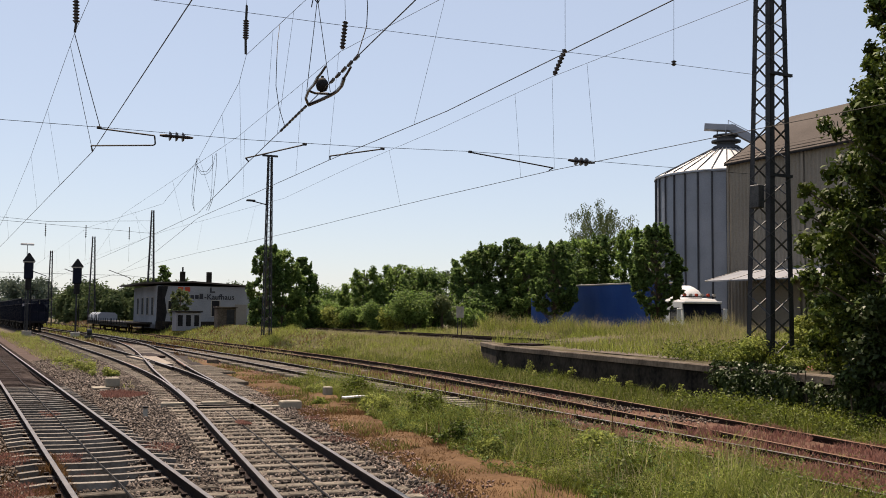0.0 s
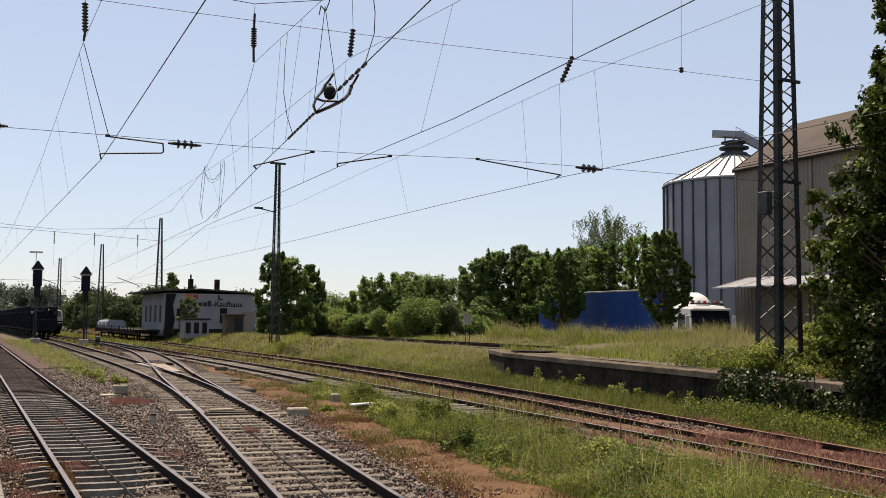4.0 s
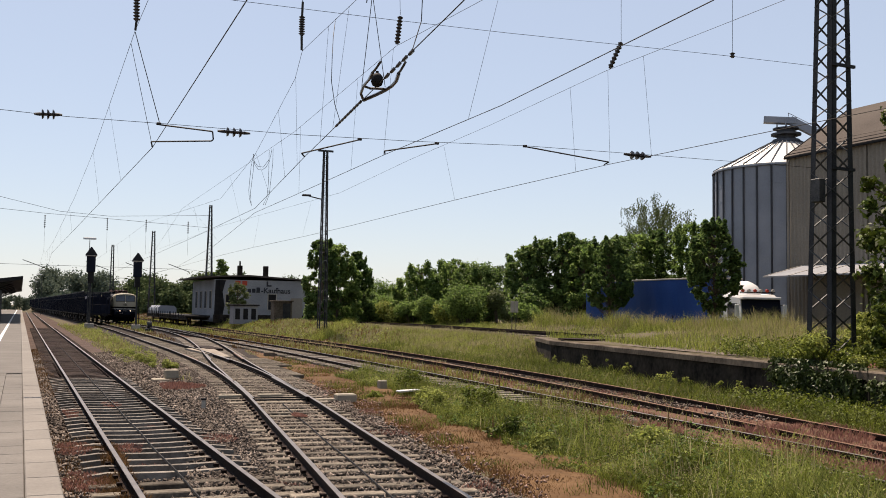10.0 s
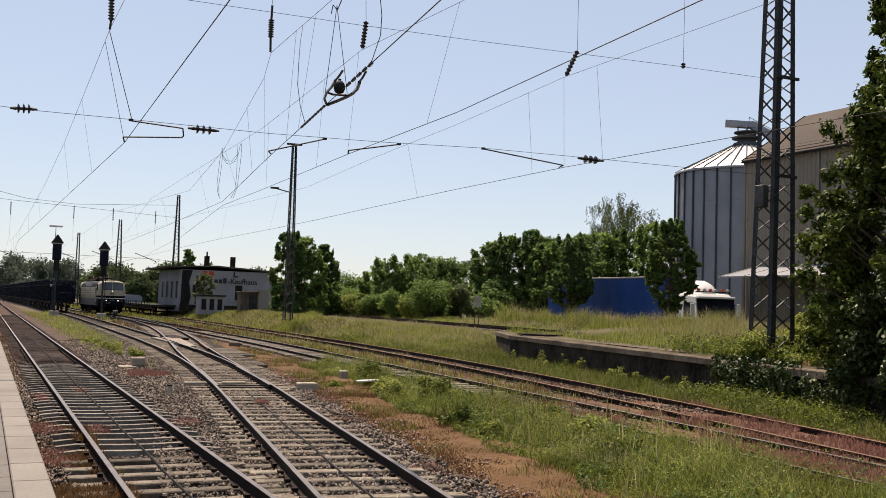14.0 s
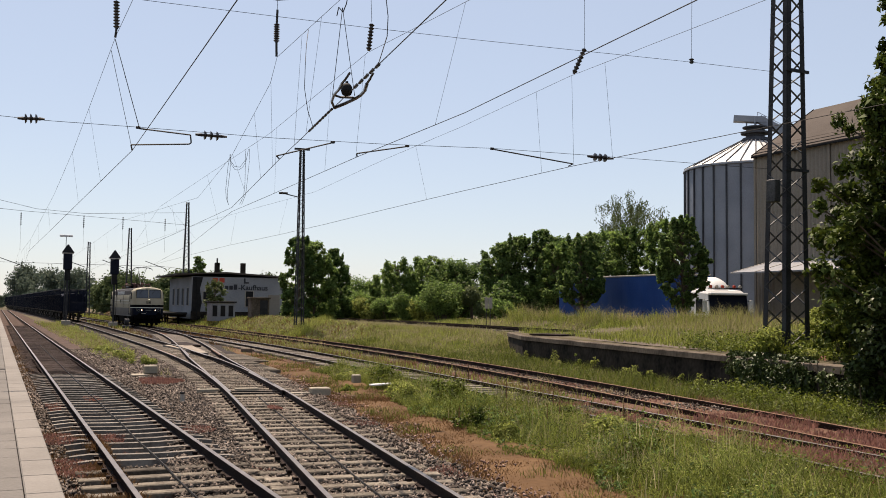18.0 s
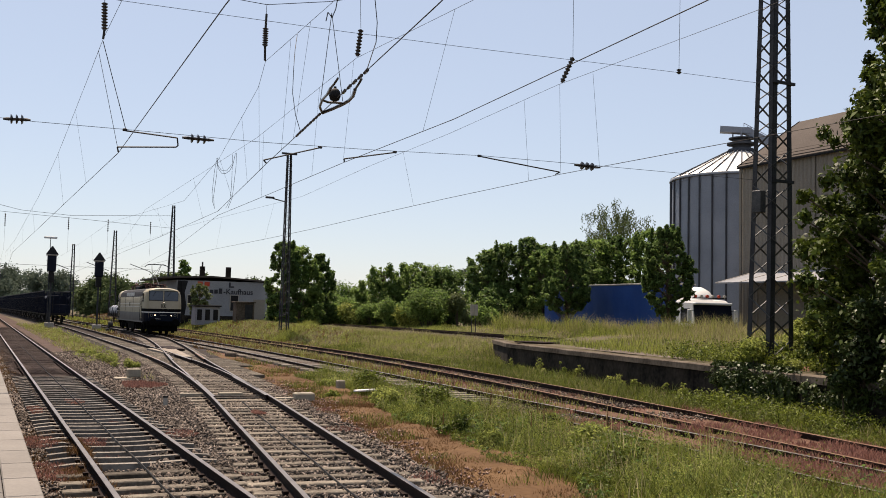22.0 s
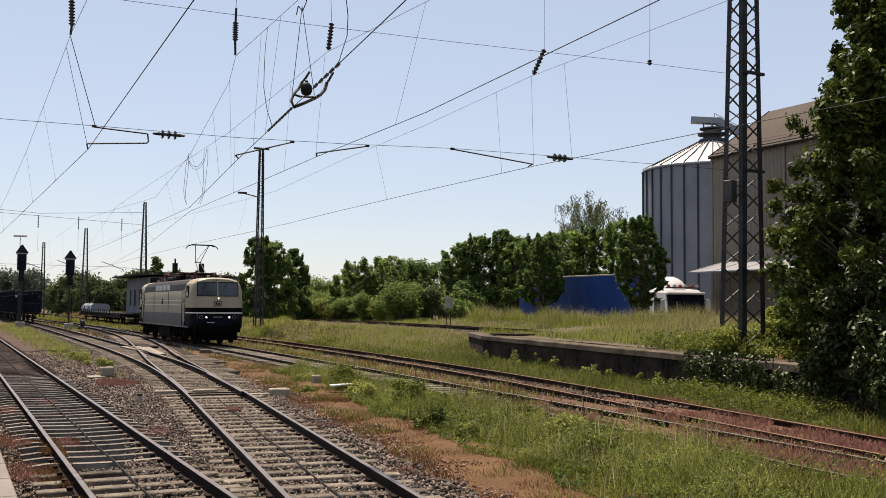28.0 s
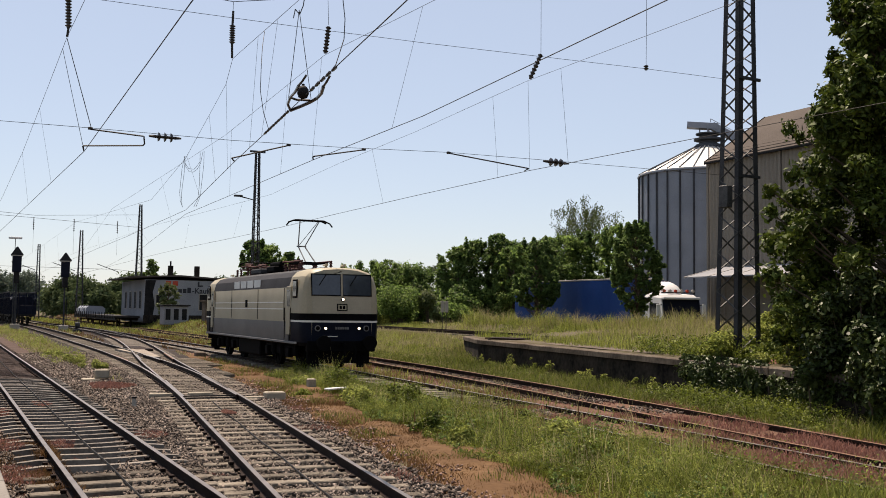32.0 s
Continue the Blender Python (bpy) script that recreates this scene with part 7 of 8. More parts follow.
# end faces in their colour bands
for flip in (False, True):
    def place(p):
        return (p[0], L - p[1], p[2]) if flip else p

    def slab(name, x0, x1, z0, z1, out, material, parent, taper=0.0, label=""):
        y0, y1 = 0.12 * max(0, z0 - 2.1), 0.12 * max(0, z1 - 2.1)
        v = [(x0, y0 - out, z0), (x1, y0 - out, z0), (x1 - taper, y1 - out, z1), (x0 + taper, y1 - out, z1), (x0, y0 + 0.05, z0), (x1, y0 + 0.05, z0), (x1 - taper, y1 + 0.05, z1), (x0 + taper, y1 + 0.05, z1)]
        return part(name, Shape().add([place(p) for p in v], [(0, 1, 2, 3), (4, 7, 6, 5), (0, 4, 5, 1), (1, 5, 6, 2), (2, 6, 7, 3), (3, 7, 4, 0)]), material, parent, label)

    slab("front_apron", -1.14, 1.14, 0.95, 1.78, 0.006, M_LOCO_BLUE, loco, 0)
    slab("front_panel", -1.14, 1.14, 2.10, 2.74, 0.005, M_LOCO_CREAM, loco, 0)
    slab("white_line", -1.16, 1.16, 1.78, 1.85, 0.009, M_LOCO_WHITE, loco, 0)
    slab("black_band", -1.16, 1.16, 1.85, 2.10, 0.012, M_LOCO_BLACK, loco, 0)
    ws = slab("windscreen", -1.13, -0.05, 2.78, 3.51, 0.012, M_SCREEN, loco, 0.0, "dark windscreen pane")
    ws2 = slab("windscreen", 0.05, 1.13, 2.78, 3.51, 0.012, M_SCREEN, loco, 0.0, "dark windscreen pane")
    for w_, x0, x1 in ((ws, -1.16, -0.02), (ws2, 0.02, 1.16)):
        slab("gasket", x0, x1, 2.74, 2.78, 0.016, M_LOCO_BLACK, w_)
        slab("gasket", x0, x1, 3.51, 3.55, 0.016, M_LOCO_BLACK, w_)
        slab("gasket", x0, x0 + 0.035, 2.78, 3.51, 0.016, M_LOCO_BLACK, w_)
        slab("gasket", x1 - 0.035, x1, 2.78, 3.51, 0.016, M_LOCO_BLACK, w_)
        xm = (x0 + x1) / 2
        part("wiper", Shape().bar(place((xm, 0.14, 3.53)), place((xm - 0.28, 0.10, 3.12)), 0.03, 0.02), M_LOCO_BLACK, w_)
    slab("centre_pillar", -0.035, 0.035, 2.74, 3.55, 0.02, M_LOCO_CREAM, loco)
    badge = slab("badge", -0.20, 0.20, 2.20, 2.46, 0.02, M_LOCO_BLACK, loco)
    slab("badge_field", -0.155, 0.155, 2.235, 2.425, 0.026, M_LOCO_BEIGE, badge)
    slab("badge_mark", -0.11, -0.02, 2.27, 2.39, 0.03, M_LOCO_BLACK, badge)
    slab("badge_mark", 0.02, 0.11, 2.27, 2.39, 0.03, M_LOCO_BLACK, badge)
    lit = M_LAMP if not flip else M_LOCO_BLACK
    for x, z, r in ((-0.64, 1.57, 0.048), (0.64, 1.57, 0.048), (0.03, 2.62, 0.044)):
        y = 0.12 * max(0, z - 2.1)
        h_ = part("headlight", Shape().tube(place((x, y + 0.05, z)), place((x, y - 0.05, z)), r + 0.035, 16), M_LOCO_BLACK, loco, "round headlight")
        part("lens", Shape().tube(place((x, y - 0.045, z)), place((x, y - 0.058, z)), r, 16), lit, h_, "glowing lens" if not flip else "")
    for x in (-0.93, 0.93):
        t_ = part("tail_light", Shape().tube(place((x, 0.05, 1.57)), place((x, -0.04, 1.57)), 0.11, 16), M_LOCO_SIDE, loco)
        part("lens", Shape().tube(place((x, -0.035, 1.57)), place((x, -0.046, 1.57)), 0.075, 14), M_LOCO_BLACK, t_)
    for k in range(6):
        slab("number_bar", -0.26 + 0.09 * k, -0.19 + 0.09 * k, 1.53, 1.62, 0.014, M_LOCO_SIDE, loco)
    part("hand_rail", Shape().line([place((-0.78, -0.02, 1.28)), place((-0.78, -0.07, 1.28)), place((-0.2, -0.07, 1.28)), place((-0.2, -0.02, 1.28))], 0.014, 5), M_LOCO_WHITE, loco)
    beam = part("buffer_beam", Shape().box(-1.3, 1.3, -0.02 if not flip else L - 0.25, 0.25 if not flip else L + 0.02, 0.72, 1.12, 0.03), M_LOCO_BLACK, loco)
    for sx in (-0.87, 0.87):
        b_ = part("buffer", Shape().tube(place((sx, 0.0, 1.06)), place((sx, -0.56, 1.06)), 0.13, 12, 0.1), M_LOCO_BLACK, loco)
        part("buffer_disc", Shape().tube(place((sx, -0.56, 1.06)), place((sx, -0.64, 1.06)), 0.27, 18, 0.26), M_LOCO_BLACK, b_)
        part("brake_hose", Shape().line([place((sx * 0.55, -0.05, 0.95)), place((sx * 0.55, -0.22, 0.75)), place((sx * 0.5, -0.2, 0.5))], 0.03, 6), M_LOCO_BLACK, loco)
        part("rail_guard", Shape().box(sx - 0.16, sx + 0.1, *((0.25, 0.4) if not flip else (L - 0.4, L - 0.25)), 0.14, 0.72, 0.02), M_LOCO_BLACK, loco)
        part("step", Shape().box(sx * 1.45 - 0.2, sx * 1.45 + 0.05, *((0.5, 0.8) if not flip else (L - 0.8, L - 0.5)), 0.42, 0.47, 0.01), M_LOCO_BLACK, loco)
    part("coupling_hook", Shape().line([place((0, 0.0, 1.04)), place((0, -0.3, 1.04)), place((0, -0.36, 0.95)), place((0, -0.3, 0.6))], 0.05, 6), M_LOCO_BLACK, loco)
    part("snow_guard", Shape().box(-1.2, 1.2, *((0.3, 0.42) if not flip else (L - 0.42, L - 0.3)), 0.28, 0.72, 0.02), M_LOCO_BLACK, loco)
    for sx in (-1, 1):
        x = sx * 1.497
        y = 0.72 if not flip else L - 1.27
        win = part("cab_window", Shape().box(x - 0.02, x + 0.02, y, y + 0.55, 2.66, 3.34, 0.015), M_LOCO_BLACK, loco)
        part("pane", Shape().box(x - 0.03, x + 0.03, y + 0.06, y + 0.49, 2.72, 3.28, 0.01), M_GLASS, win)
        yd = 1.5 if not flip else L - 2.1
        door = part("cab_door", Shape().box(x - 0.012, x + 0.012, yd, yd + 0.6, 1.3, 3.1, 0.01), M_LOCO_BEIGE, loco)
        part("door_pane", Shape().box(x - 0.02, x + 0.02, yd + 0.12, yd + 0.48, 2.35, 2.95, 0.01), M_GLASS, door)
        part("grab_rail", Shape().tube((x * 1.025, yd - 0.06, 1.1), (x * 1.025, yd - 0.06, 2.3), 0.016, 6), M_LOCO_BLACK, loco)
        part("grab_rail", Shape().tube((x * 1.025, yd + 0.68, 1.1), (x * 1.025, yd + 0.68, 2.3), 0.016, 6), M_LOCO_BLACK, loco)
for sx in (-1, 1):
    x = sx * 1.505
    for y in (2.4, 6.3, 11.0, 14.5):
        part("panel_seam", Shape().box(x - 0.008, x + 0.008, y - 0.02, y + 0.02, 1.82, 3.05), M_LOCO_BLACK, loco)
    for z in (2.25, 2.5):
        part("white_stripe", Shape().box(x - 0.006, x + 0.006, 2.5, L - 2.5, z - 0.018, z + 0.018), M_LOCO_WHITE, loco)
    part("side_badge", Shape().box(x - 0.014, x + 0.014, 8.1, 8.4, 2.3, 2.62, 0.01), M_LOCO_BLACK, loco)
    part("sill", Shape().box(min(x, x * 1.03), max(x, x * 1.03), 0.6, L - 0.6, 0.98, 1.06, 0.01), M_LOCO_SIDE, loco)
    for k in range(4):
        part("roof_panel", Shape().bar((sx * 1.43, 6.2 + 1.2 * k, 3.26), (sx * 1.43, 7.2 + 1.2 * k, 3.26), 0.03, 0.38), M_LOCO_STEEL, loco, "bare aluminium roof panel")
part("underframe_box", Shape().box(-1.3, 1.3, 6.6, 10.3, 0.3, 0.95, 0.05), M_LOCO_BLACK, loco)
WHEELS = []
for yb in (3.95, 12.95):
    bogie = part("bogie", Shape().box(-1.2, -1.02, yb - 2.1, yb + 2.1, 0.48, 0.9, 0.05).box(1.02, 1.2, yb - 2.1, yb + 2.1, 0.48, 0.9, 0.05).box(-1.0, 1.0, yb - 0.35, yb + 0.35, 0.4, 0.85, 0.05), M_LOCO_BLACK, loco)
    for sx in (-1.24, 1.24):
        for dy in (-1.5, 1.5):
            part("axle_box", Shape().box(sx - 0.1, sx + 0.1, yb + dy - 0.2, yb + dy + 0.2, 0.42, 0.78, 0.03), M_LOCO_BLACK, bogie)
        for dy in (-0.55, 0.55):
            part("spring", Shape().tube((sx, yb + dy, 0.45), (sx, yb + dy, 0.92), 0.11, 10), M_LOCO_BLACK, bogie)
    for dy in (-1.5, 1.5):
        s = Shape()
        for sx in (-0.76, 0.76):
            s.tube((sx - 0.065, 0, 0), (sx + 0.065, 0, 0), 0.6, 24)
            s.tube((sx - 0.075 * (1 if sx > 0 else -1), 0, 0), (sx - 0.1 * (1 if sx > 0 else -1), 0, 0), 0.63, 24)
            for k in range(6):
                a = 6.28318 * k / 6
                s.bar((sx + 0.07 * (1 if sx > 0 else -1), 0.1 * math.cos(a), 0.1 * math.sin(a)), (sx + 0.07 * (1 if sx > 0 else -1), 0.5 * math.cos(a), 0.5 * math.sin(a)), 0.06, 0.03)
        s.tube((-0.8, 0, 0), (0.8, 0, 0), 0.09, 10)
        w = part("wheelset", s, M_LOCO_BLACK, loco)
        w.matrix_basis = pose(0, yb + dy, 0.6)
        WHEELS.append((w, yb + dy))


def pantograph(yc, raised):
    for y in (yc - 0.65, yc + 0.65):
        for sx in (-0.55, 0.55):
            part("roof_insulator", insulator(Shape(), (sx, y, 3.6), (sx, y, 3.95), 4, 0.08, 0.04), M_LOCO_RED, loco)
    frame_ = part("pantograph_frame", Shape().bar((-0.6, yc - 0.7, 3.98), (0.6, yc - 0.7, 3.98), 0.06, 0.06).bar((-0.6, yc + 0.7, 3.98), (0.6, yc + 0.7, 3.98), 0.06, 0.06).bar((-0.55, yc - 0.7, 3.98), (-0.55, yc + 0.7, 3.98), 0.06, 0.06).bar((0.55, yc - 0.7, 3.98), (0.55, yc + 0.7, 3.98), 0.06, 0.06), M_LOCO_RED if not raised else M_LOCO_BLACK, loco)
    if raised:
        knee = (yc + 0.95, 4.72)
        head = (yc - 0.1, 5.68)
        part("lower_arm", Shape().tube((-0.2, yc - 0.35, 4.0), (-0.14, knee[0], knee[1]), 0.026, 6).tube((0.2, yc - 0.35, 4.0), (0.14, knee[0], knee[1]), 0.026, 6).tube((-0.2, knee[0], knee[1]), (0.2, knee[0], knee[1]), 0.03, 6), M_LOCO_SIDE, frame_)
        part("upper_arm", Shape().tube((-0.14, knee[0], knee[1]), (-0.4, head[0], head[1]), 0.022, 6).tube((0.14, knee[0], knee[1]), (0.4, head[0], head[1]), 0.022, 6).tube((-0.14, knee[0], knee[1]), (0.36, head[0], head[1]), 0.014, 6), M_LOCO_SIDE, frame_)
        part("collector_head", Shape().line([(-0.97, head[0], 5.48), (-0.85, head[0], 5.62), (-0.6, head[0], 5.72), (0.6, head[0], 5.72), (0.85, head[0], 5.62), (0.97, head[0], 5.48)], 0.03, 6).line([(-0.8, head[0] + 0.3, 5.64), (-0.6, head[0] + 0.3, 5.72), (0.6, head[0] + 0.3, 5.72), (0.8, head[0] + 0.3, 5.64)], 0.03, 6).bar((-0.5, head[0], 5.70), (-0.5, head[0] + 0.3, 5.70), 0.04, 0.03).bar((0.5, head[0], 5.70), (0.5, head[0] + 0.3, 5.70), 0.04, 0.03), M_LOCO_BLACK, frame_)
    else:
        part("lower_arm", Shape().tube((-0.4, yc - 0.6, 4.05), (-0.35, yc + 0.9, 4.15), 0.03, 6).tube((0.4, yc - 0.6, 4.05), (0.35, yc + 0.9, 4.15), 0.03, 6), M_LOCO_RED, frame_)
        part("collector_head", Shape().line([(-0.97, yc - 0.5, 4.1), (-0.85, yc - 0.5, 4.22), (-0.6, yc - 0.5, 4.3), (0.6, yc - 0.5, 4.3), (0.85, yc - 0.5, 4.22), (0.97, yc - 0.5, 4.1)], 0.03, 6), M_LOCO_BLACK, frame_)


pantograph(4.3, True)
pantograph(12.6, False)
for y in (6.2, 7.4, 8.8, 10.2):
    part("roof_insulator", insulator(Shape(), (0.25, y, 3.65), (0.25, y, 4.05), 5, 0.1, 0.05), M_LOCO_RED, loco)
part("roof_busbar", Shape().line([(0.25, 5.2, 4.02), (0.25, 6.2, 4.08), (0.25, 10.2, 4.08), (0.25, 11.8, 4.02)], 0.025, 6), M_LOCO_RED, loco)
for y in (3.2, 5.4, 9.4, 11.2, 13.8):
    for sx in (-0.6, 0.6):
        part("roof_insulator", insulator(Shape(), (sx, y, 3.62), (sx, y, 4.0), 4, 0.09, 0.045), M_LOCO_RED, loco)
for sx in (-0.6, 0.6):
    part("roof_conductor", Shape().line([(sx, 9.2, 4.03), (sx, 11.4, 4.05), (sx * 0.6, 12.2, 4.16), (sx * 0.6, 13.9, 4.16)], 0.035, 6), M_LOCO_RED, loco)
    part("roof_conductor", Shape().line([(sx, 3.1, 4.03), (sx, 5.6, 4.05), (sx * 0.5, 6.6, 4.14)], 0.035, 6), M_LOCO_RED, loco)
    part("pantograph_spring", Shape().tube((sx * 0.55, 11.9, 4.2), (sx * 0.55, 13.3, 4.26), 0.045, 8), M_LOCO_RED, loco)
part("roof_crossbar", Shape().line([(-0.75, 11.2, 4.06), (0.75, 11.2, 4.06)], 0.04, 6), M_LOCO_RED, loco)
part("roof_crossbar", Shape().line([(-0.75, 5.4, 4.06), (0.75, 5.4, 4.06)], 0.04, 6), M_LOCO_RED, loco)
part("isolator_switch", Shape().box(0.15, 0.75, 7.0, 7.7, 3.68, 3.9, 0.04).tube((0.45, 7.1, 3.9), (0.45, 7.1, 4.3), 0.07, 8).tube((0.45, 7.6, 3.9), (0.45, 7.6, 4.3), 0.07, 8), M_LOCO_RED, loco)
part("circuit_breaker", Shape().box(-0.75, -0.15, 6.6, 7.9, 3.68, 3.95, 0.05).tube((-0.45, 6.5, 4.05), (-0.45, 8.0, 4.05), 0.1, 10), M_LOCO_BLACK, loco)
part("roof_resistor", Shape().box(-0.7, 0.0, 9.0, 10.8, 3.68, 3.92, 0.05), M_LOCO_ROOF, loco)
part("roof_walkway", Shape().box(-0.2, 0.2, 2.0, L - 2.0, 3.71, 3.735), M_LOCO_ROOF, loco)
for y in (1.0, L - 1.0):
    part("horn", Shape().tube((-0.35, y - 0.15, 3.78), (-0.35, y + 0.25, 3.78), 0.06, 8, 0.03).tube((0.35, y - 0.15, 3.78), (0.35, y + 0.25, 3.78), 0.06, 8, 0.03), M_LOCO_BEIGE, loco)
# the roof gear stands on the raised roof
for ob in loco.children:
    if ob.name.split(".")[0] in ("roof_insulator", "pantograph_frame", "roof_busbar", "roof_conductor", "pantograph_spring", "roof_crossbar", "isolator_switch", "circuit_breaker", "roof_resistor", "roof_walkway", "horn"):
        ob.matrix_basis = pose(0, 0, 0.12)


# ---- sleepers, paving and ballast stones ----
def sleeper_mesh(length, material, steel=False):
    s = Shape()
    if not steel:
        s.box(-length / 2, length / 2, -0.115, 0.115, -0.16, 0.0, 0.014)
    else:
        rings = []
        for k in range(9):
            u = -1 + 2 * k / 8
            z = -0.05 * (1 - u * u) - (0.05 if abs(u) > 0.97 else 0)
            rings.append([(u * length / 2, a, z + b) for a, b in ((-0.09, -0.12), (-0.068, 0), (0.068, 0), (0.09, -0.12))])
        s.loft(rings)
    me = s.mesh("sleeper")
    me.materials.append(material)
    return me


def lay(t, way, y0, y1, mesh, gap=0.63, lift=-0.145, shift=0.0, skip=0.0):
    y = y0
    while y < y1:
        m = Matrix.Translation((way.at(y) + shift, y, lift + random.uniform(-0.012, 0.004))) @ Matrix.Rotation(-math.atan(way.slope(y)) + random.uniform(-0.014, 0.014), 4, "Z")
        if random.random() >= skip:
            part("sleeper", mesh, None, t, at=m)
        y += gap + random.uniform(-0.02, 0.02)


wood, steel_ = sleeper_mesh(2.5, M_SLEEPER), sleeper_mesh(2.45, M_STEELSLEEPER, True)
old = sleeper_mesh(2.5, M_OLDSLEEPER)
lay(track_1, WAY_1, -6, 7.5, sleeper_mesh(3.3, M_SLEEPER), shift=0.3)
lay(track_1, WAY_1, 8, 15.6, wood)
lay(track_1, WAY_1, 15.9, 36, steel_, lift=-0.10)
lay(track_1, WAY_1, 36.4, 110, sleeper_mesh(2.45, M_DUSTSLEEPER, True), lift=-0.11)
lay(track_2, WAY_2, 7, 26.0, wood)
for k, (a, b, extra) in enumerate(((26.2, 31, 0.0), (31.2, 36, 0.5), (36.2, 42, 1.0), (42.2, 48, 1.7))):
    lay(track_2, WAY_2, a, b, sleeper_mesh(2.6 + extra, M_SLEEPER), shift=extra / 2)
lay(track_2, WAY_2, 48.3, 80, wood)
lay(track_b, WAY_B, 49, 80, old)
lay(track_c, WAY_C, -6, 24, old, skip=0.12, lift=-0.185)
lay(track_c, WAY_C, 24.4, 70, old, lift=-0.105)
lay(track_d, WAY_D, 2, 60, old, skip=0.2, lift=-0.195)
lay(track_e, WAY_E, 44, 90, old, lift=0.86)
for t, way, y1 in ((track_1, WAY_1, 60), (track_2, WAY_2, 26)):
    part("track_cable", Shape().line([(way.at(y) + 0.012 * math.sin(y * 1.3), y, -0.135) for y in np.arange(7, y1, 0.8).tolist()], 0.013, 5), M_DARK, t)
# rail fastenings, joined
for t, way, y0, y1 in ((track_1, WAY_1, 8, 45), (track_2, WAY_2, 7, 45)):
    s, y = Shape(), y0
    while y < y1:
        for side in (-0.752, 0.752):
            for o in (-0.1, 0.1):
                x = way.at(y) + side + o
                s.box(x - 0.035, x + 0.035, y - 0.05, y + 0.05, -0.16, -0.115)
        y += 0.63
    part("rail_fastenings", s, M_RAILSIDE, t)

paver = Shape().box(-0.172, 0.172, -0.345, 0.345, 0.0, 0.05, 0.005).mesh("paving_slab")
paver.materials.append(M_PAVER)
edge = Shape().box(-0.16, 0.16, -0.494, 0.494, -0.1, 0.055, 0.012).mesh("edge_slab")
edge.materials.append(M_KERB)
for k in range(72):
    part("edge_slab", edge, None, platform, at=pose(0.43, -4 + k, 0.497))
part("edge_slabs_far", Shape().box(0.27, 0.59, 67.5, 320, 0.4, 0.552, 0.01).box(0.27, 0.59, -15, -4.5, 0.4, 0.552, 0.01), M_KERB, platform)
for c in range(7):
    for k in range(-14, 28):
        part("paving_slab", paver, None, platform, at=pose(0.088 - 0.35 * c, 8 + 0.7 * k + 0.35 * (c % 2), 0.498 + random.uniform(-0.002, 0.002)))
part("paving_far", Shape().box(-7, 0.262, 27.65, 320, 0.48, 0.547).box(-7, 0.262, -15, -2.2, 0.48, 0.547).box(-7, -2.2, -2.2, 27.65, 0.48, 0.547), M_PAVER, platform)
part("guide_line", Shape().box(-0.78, -0.62, 27.7, 320, 0.547, 0.552), M_WHITE, platform)


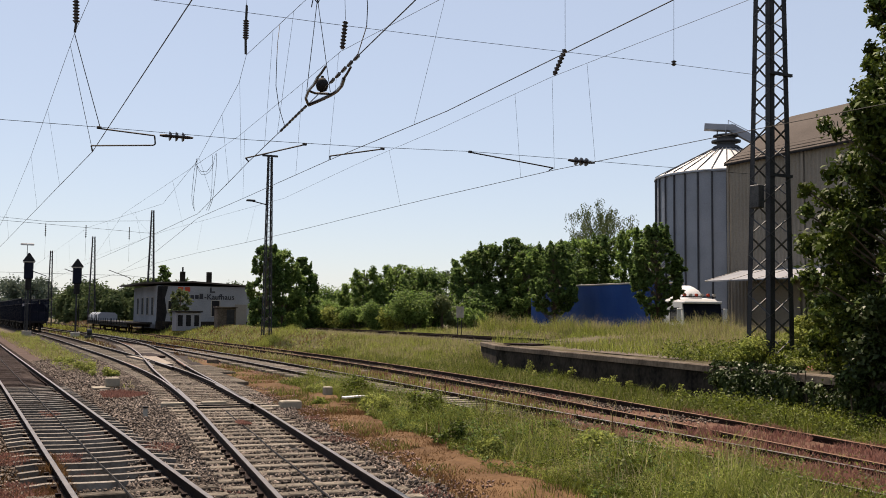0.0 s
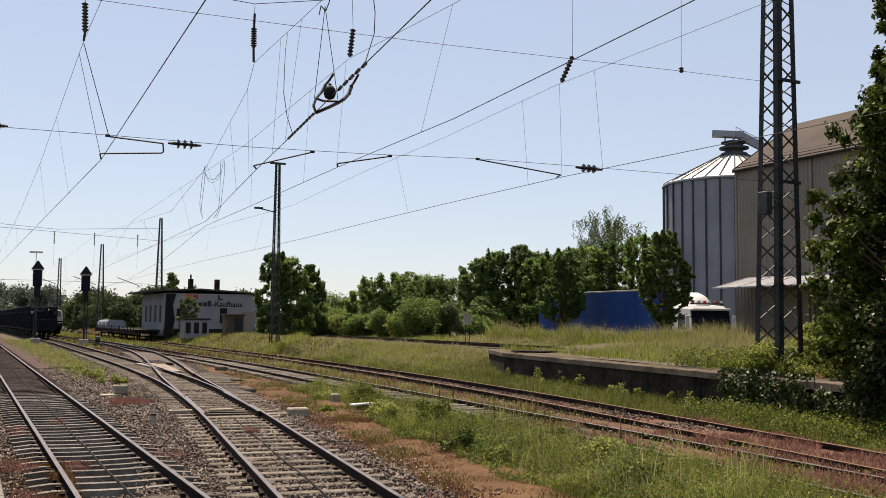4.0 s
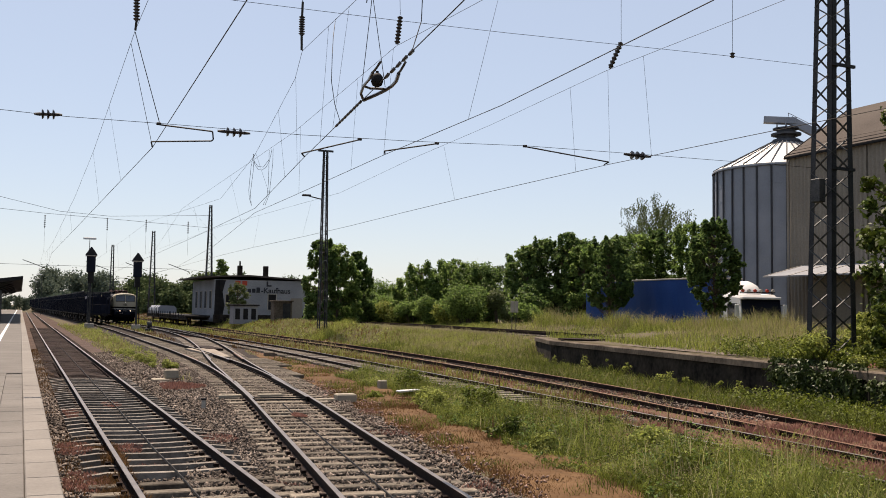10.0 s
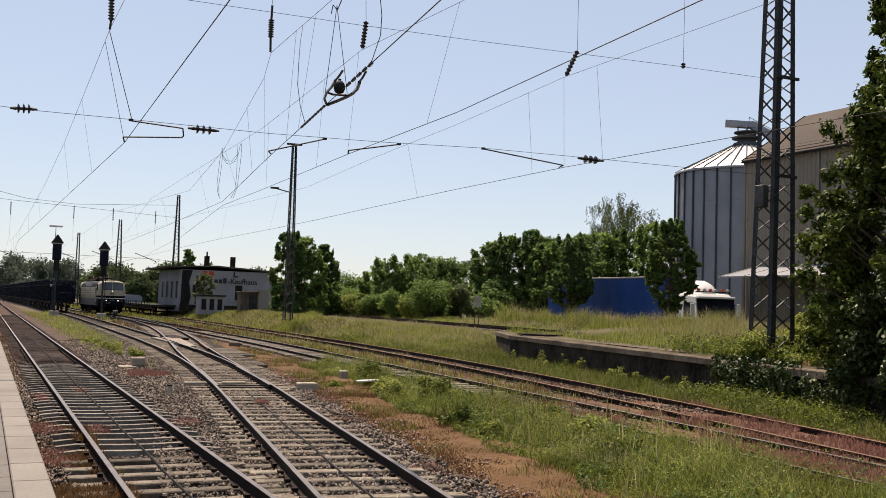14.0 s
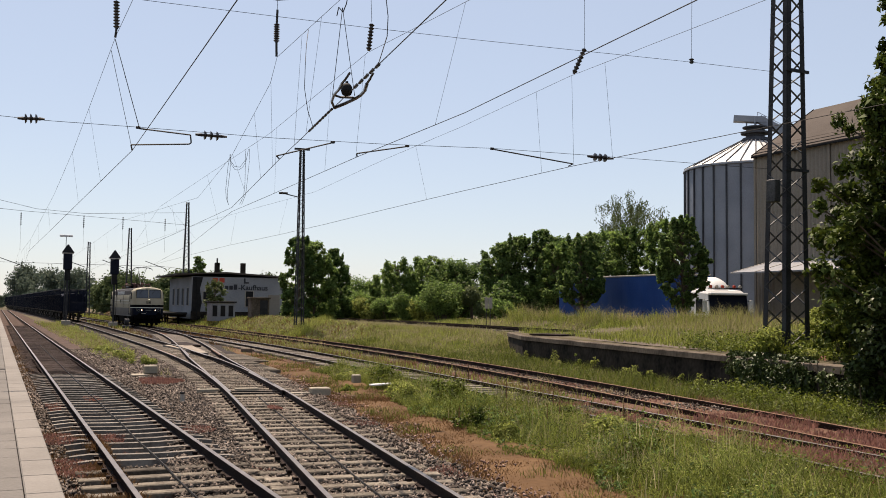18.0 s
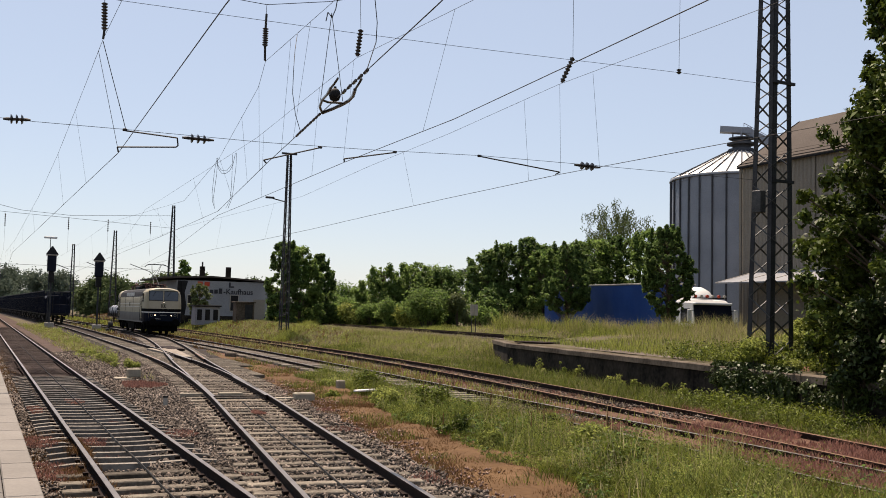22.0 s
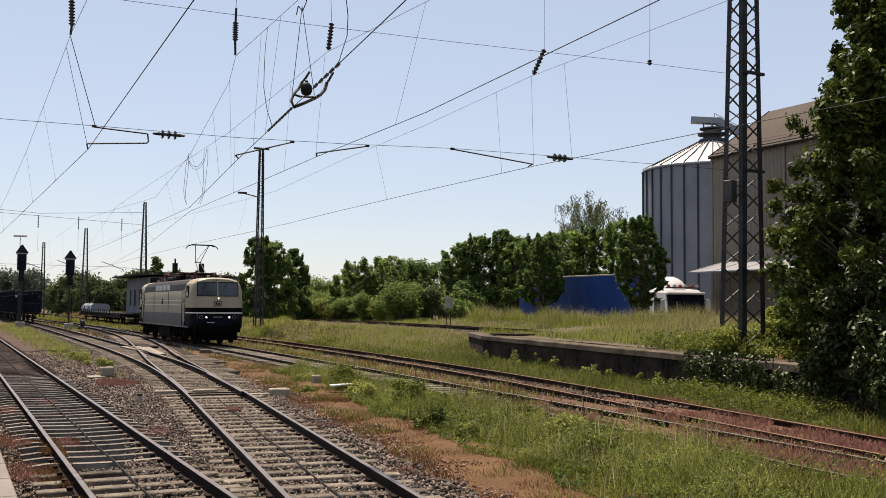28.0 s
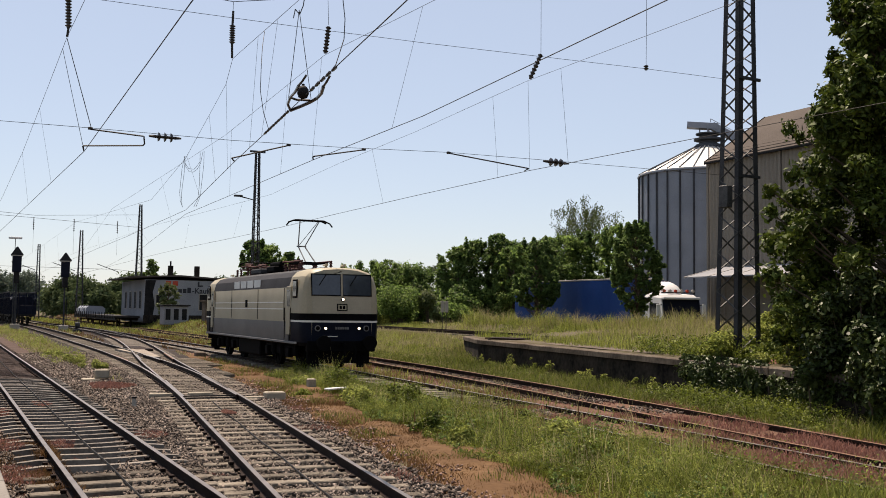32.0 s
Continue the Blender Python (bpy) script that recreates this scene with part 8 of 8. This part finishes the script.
def stones(name, label, count, area, keep, seed, material=M_STONE, r0=0.022, r1=0.05):
    rng = np.random.default_rng(seed)
    px, py = rng.uniform(area[0], area[1], count), rng.uniform(area[2], area[3], count)
    ok = np.array([keep(a, b) for a, b in zip(px.tolist(), py.tolist())])
    px, py = px[ok], py[ok]
    n = len(px)
    low = np.array([(-0.035 * (abs(off(WAY_1, a, b)) < 1.9) - 0.05 * (abs(off(WAY_1, a, b)) < 1.1)) * (off(WAY_2, a, b) < -2.5) for a, b in zip(px.tolist(), py.tolist())])
    rise = np.array([silt(b) * (a > 10.4) for a, b in zip(px.tolist(), py.tolist())])
    base = np.array([[1, 0, -0.3], [-0.5, 0.87, -0.3], [-0.5, -0.87, -0.3], [0, 0, 0.9]], float)
    v = base[None] * rng.uniform(0.7, 1.4, (n, 4, 1)) + rng.normal(size=(n, 4, 3)) * 0.18
    q = rng.normal(size=(n, 4))
    q /= np.linalg.norm(q, axis=1)[:, None]
    w, x, y, z = q.T
    R = np.stack([1 - 2 * (y * y + z * z), 2 * (x * y - z * w), 2 * (x * z + y * w), 2 * (x * y + z * w), 1 - 2 * (x * x + z * z), 2 * (y * z - x * w), 2 * (x * z - y * w), 2 * (y * z + x * w), 1 - 2 * (x * x + y * y)], 1).reshape(n, 3, 3)
    v = np.einsum("nij,nkj->nki", R, v) * rng.uniform(r0, r1, n)[:, None, None]
    v += np.stack([px, py, low - 0.2 + rise + rng.uniform(-0.005, 0.032, n)], 1)[:, None]
    tri = np.array([[0, 1, 3], [1, 2, 3], [2, 0, 3], [0, 2, 1]])
    f = (np.arange(n)[:, None, None] * 4 + tri).reshape(-1, 3)
    ob = new(name, raw_mesh(name, v.reshape(-1, 3), f, 3))
    ob.data.materials.append(material)
    return tagged(ob, label, "ballast", kind="stuff")


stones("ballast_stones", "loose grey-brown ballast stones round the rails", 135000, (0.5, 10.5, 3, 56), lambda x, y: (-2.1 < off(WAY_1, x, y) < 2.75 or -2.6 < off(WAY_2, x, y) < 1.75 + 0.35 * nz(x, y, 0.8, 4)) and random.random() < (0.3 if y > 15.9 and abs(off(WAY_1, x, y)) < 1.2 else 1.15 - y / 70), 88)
stones("siding_stones", "pale stones scattered between the siding rails", 26000, (10.5, 18, 8, 60), lambda x, y: (abs(off(WAY_C, x, y)) < 1.2 or abs(off(WAY_D, x, y)) < 0.9) and nz(x, y, 0.5, 60) > (0.25 if y < 19 else -0.2), 89)
stones("edge_stones", "reddish stones scattered over the edge of the withered strip", 9000, (5, 10, 8, 34), lambda x, y: 1.5 < off(WAY_2, x, y) < 2.3 + 1.2 * nz(x, y, 1.2, 61), 90, surface("red_stone", (0.17, 0.105, 0.085), (0.32, 0.225, 0.19), 1.2, 30, 0.95, bump=0.2, island=0.5), 0.014, 0.034)


# ---- movement ----
LOCO = [(0, 173.5), (3, 161.8), (6, 149.6), (9, 137.4), (12, 125.2), (14, 117.0), (17, 104.3), (20, 91.2), (22, 82.6), (24, 73.8), (25, 69.0), (26.5, 62.2), (28, 55.4), (29, 50.3), (30, 45.0), (31, 39.5), (32, 33.97)]


def motions():
    ts, ys = [r[0] for r in LOCO], [r[1] for r in LOCO]

    def where(y):
        return WAY_C.at(y)

    rows = []
    for t, y in LOCO:
        xa, xb = where(y + 3.95), where(y + 12.95)
        turn = math.atan2(-(xb - xa), 9.0)
        rows.append((t, pose(xa + math.sin(turn) * 3.95, y, 0, 0, 0, math.degrees(turn))))
    walk(loco, rows)
    for w, y0 in WHEELS:
        spins = []
        for k in range(int(32 / 0.16) + 1):
            t = min(32.0, k * 0.16)
            spins.append((t, pose(0, y0, 0.6, math.degrees((ys[0] - float(np.interp(t, ts, ys))) / 0.6), 0, 0)))
        walk(w, spins)


motions()
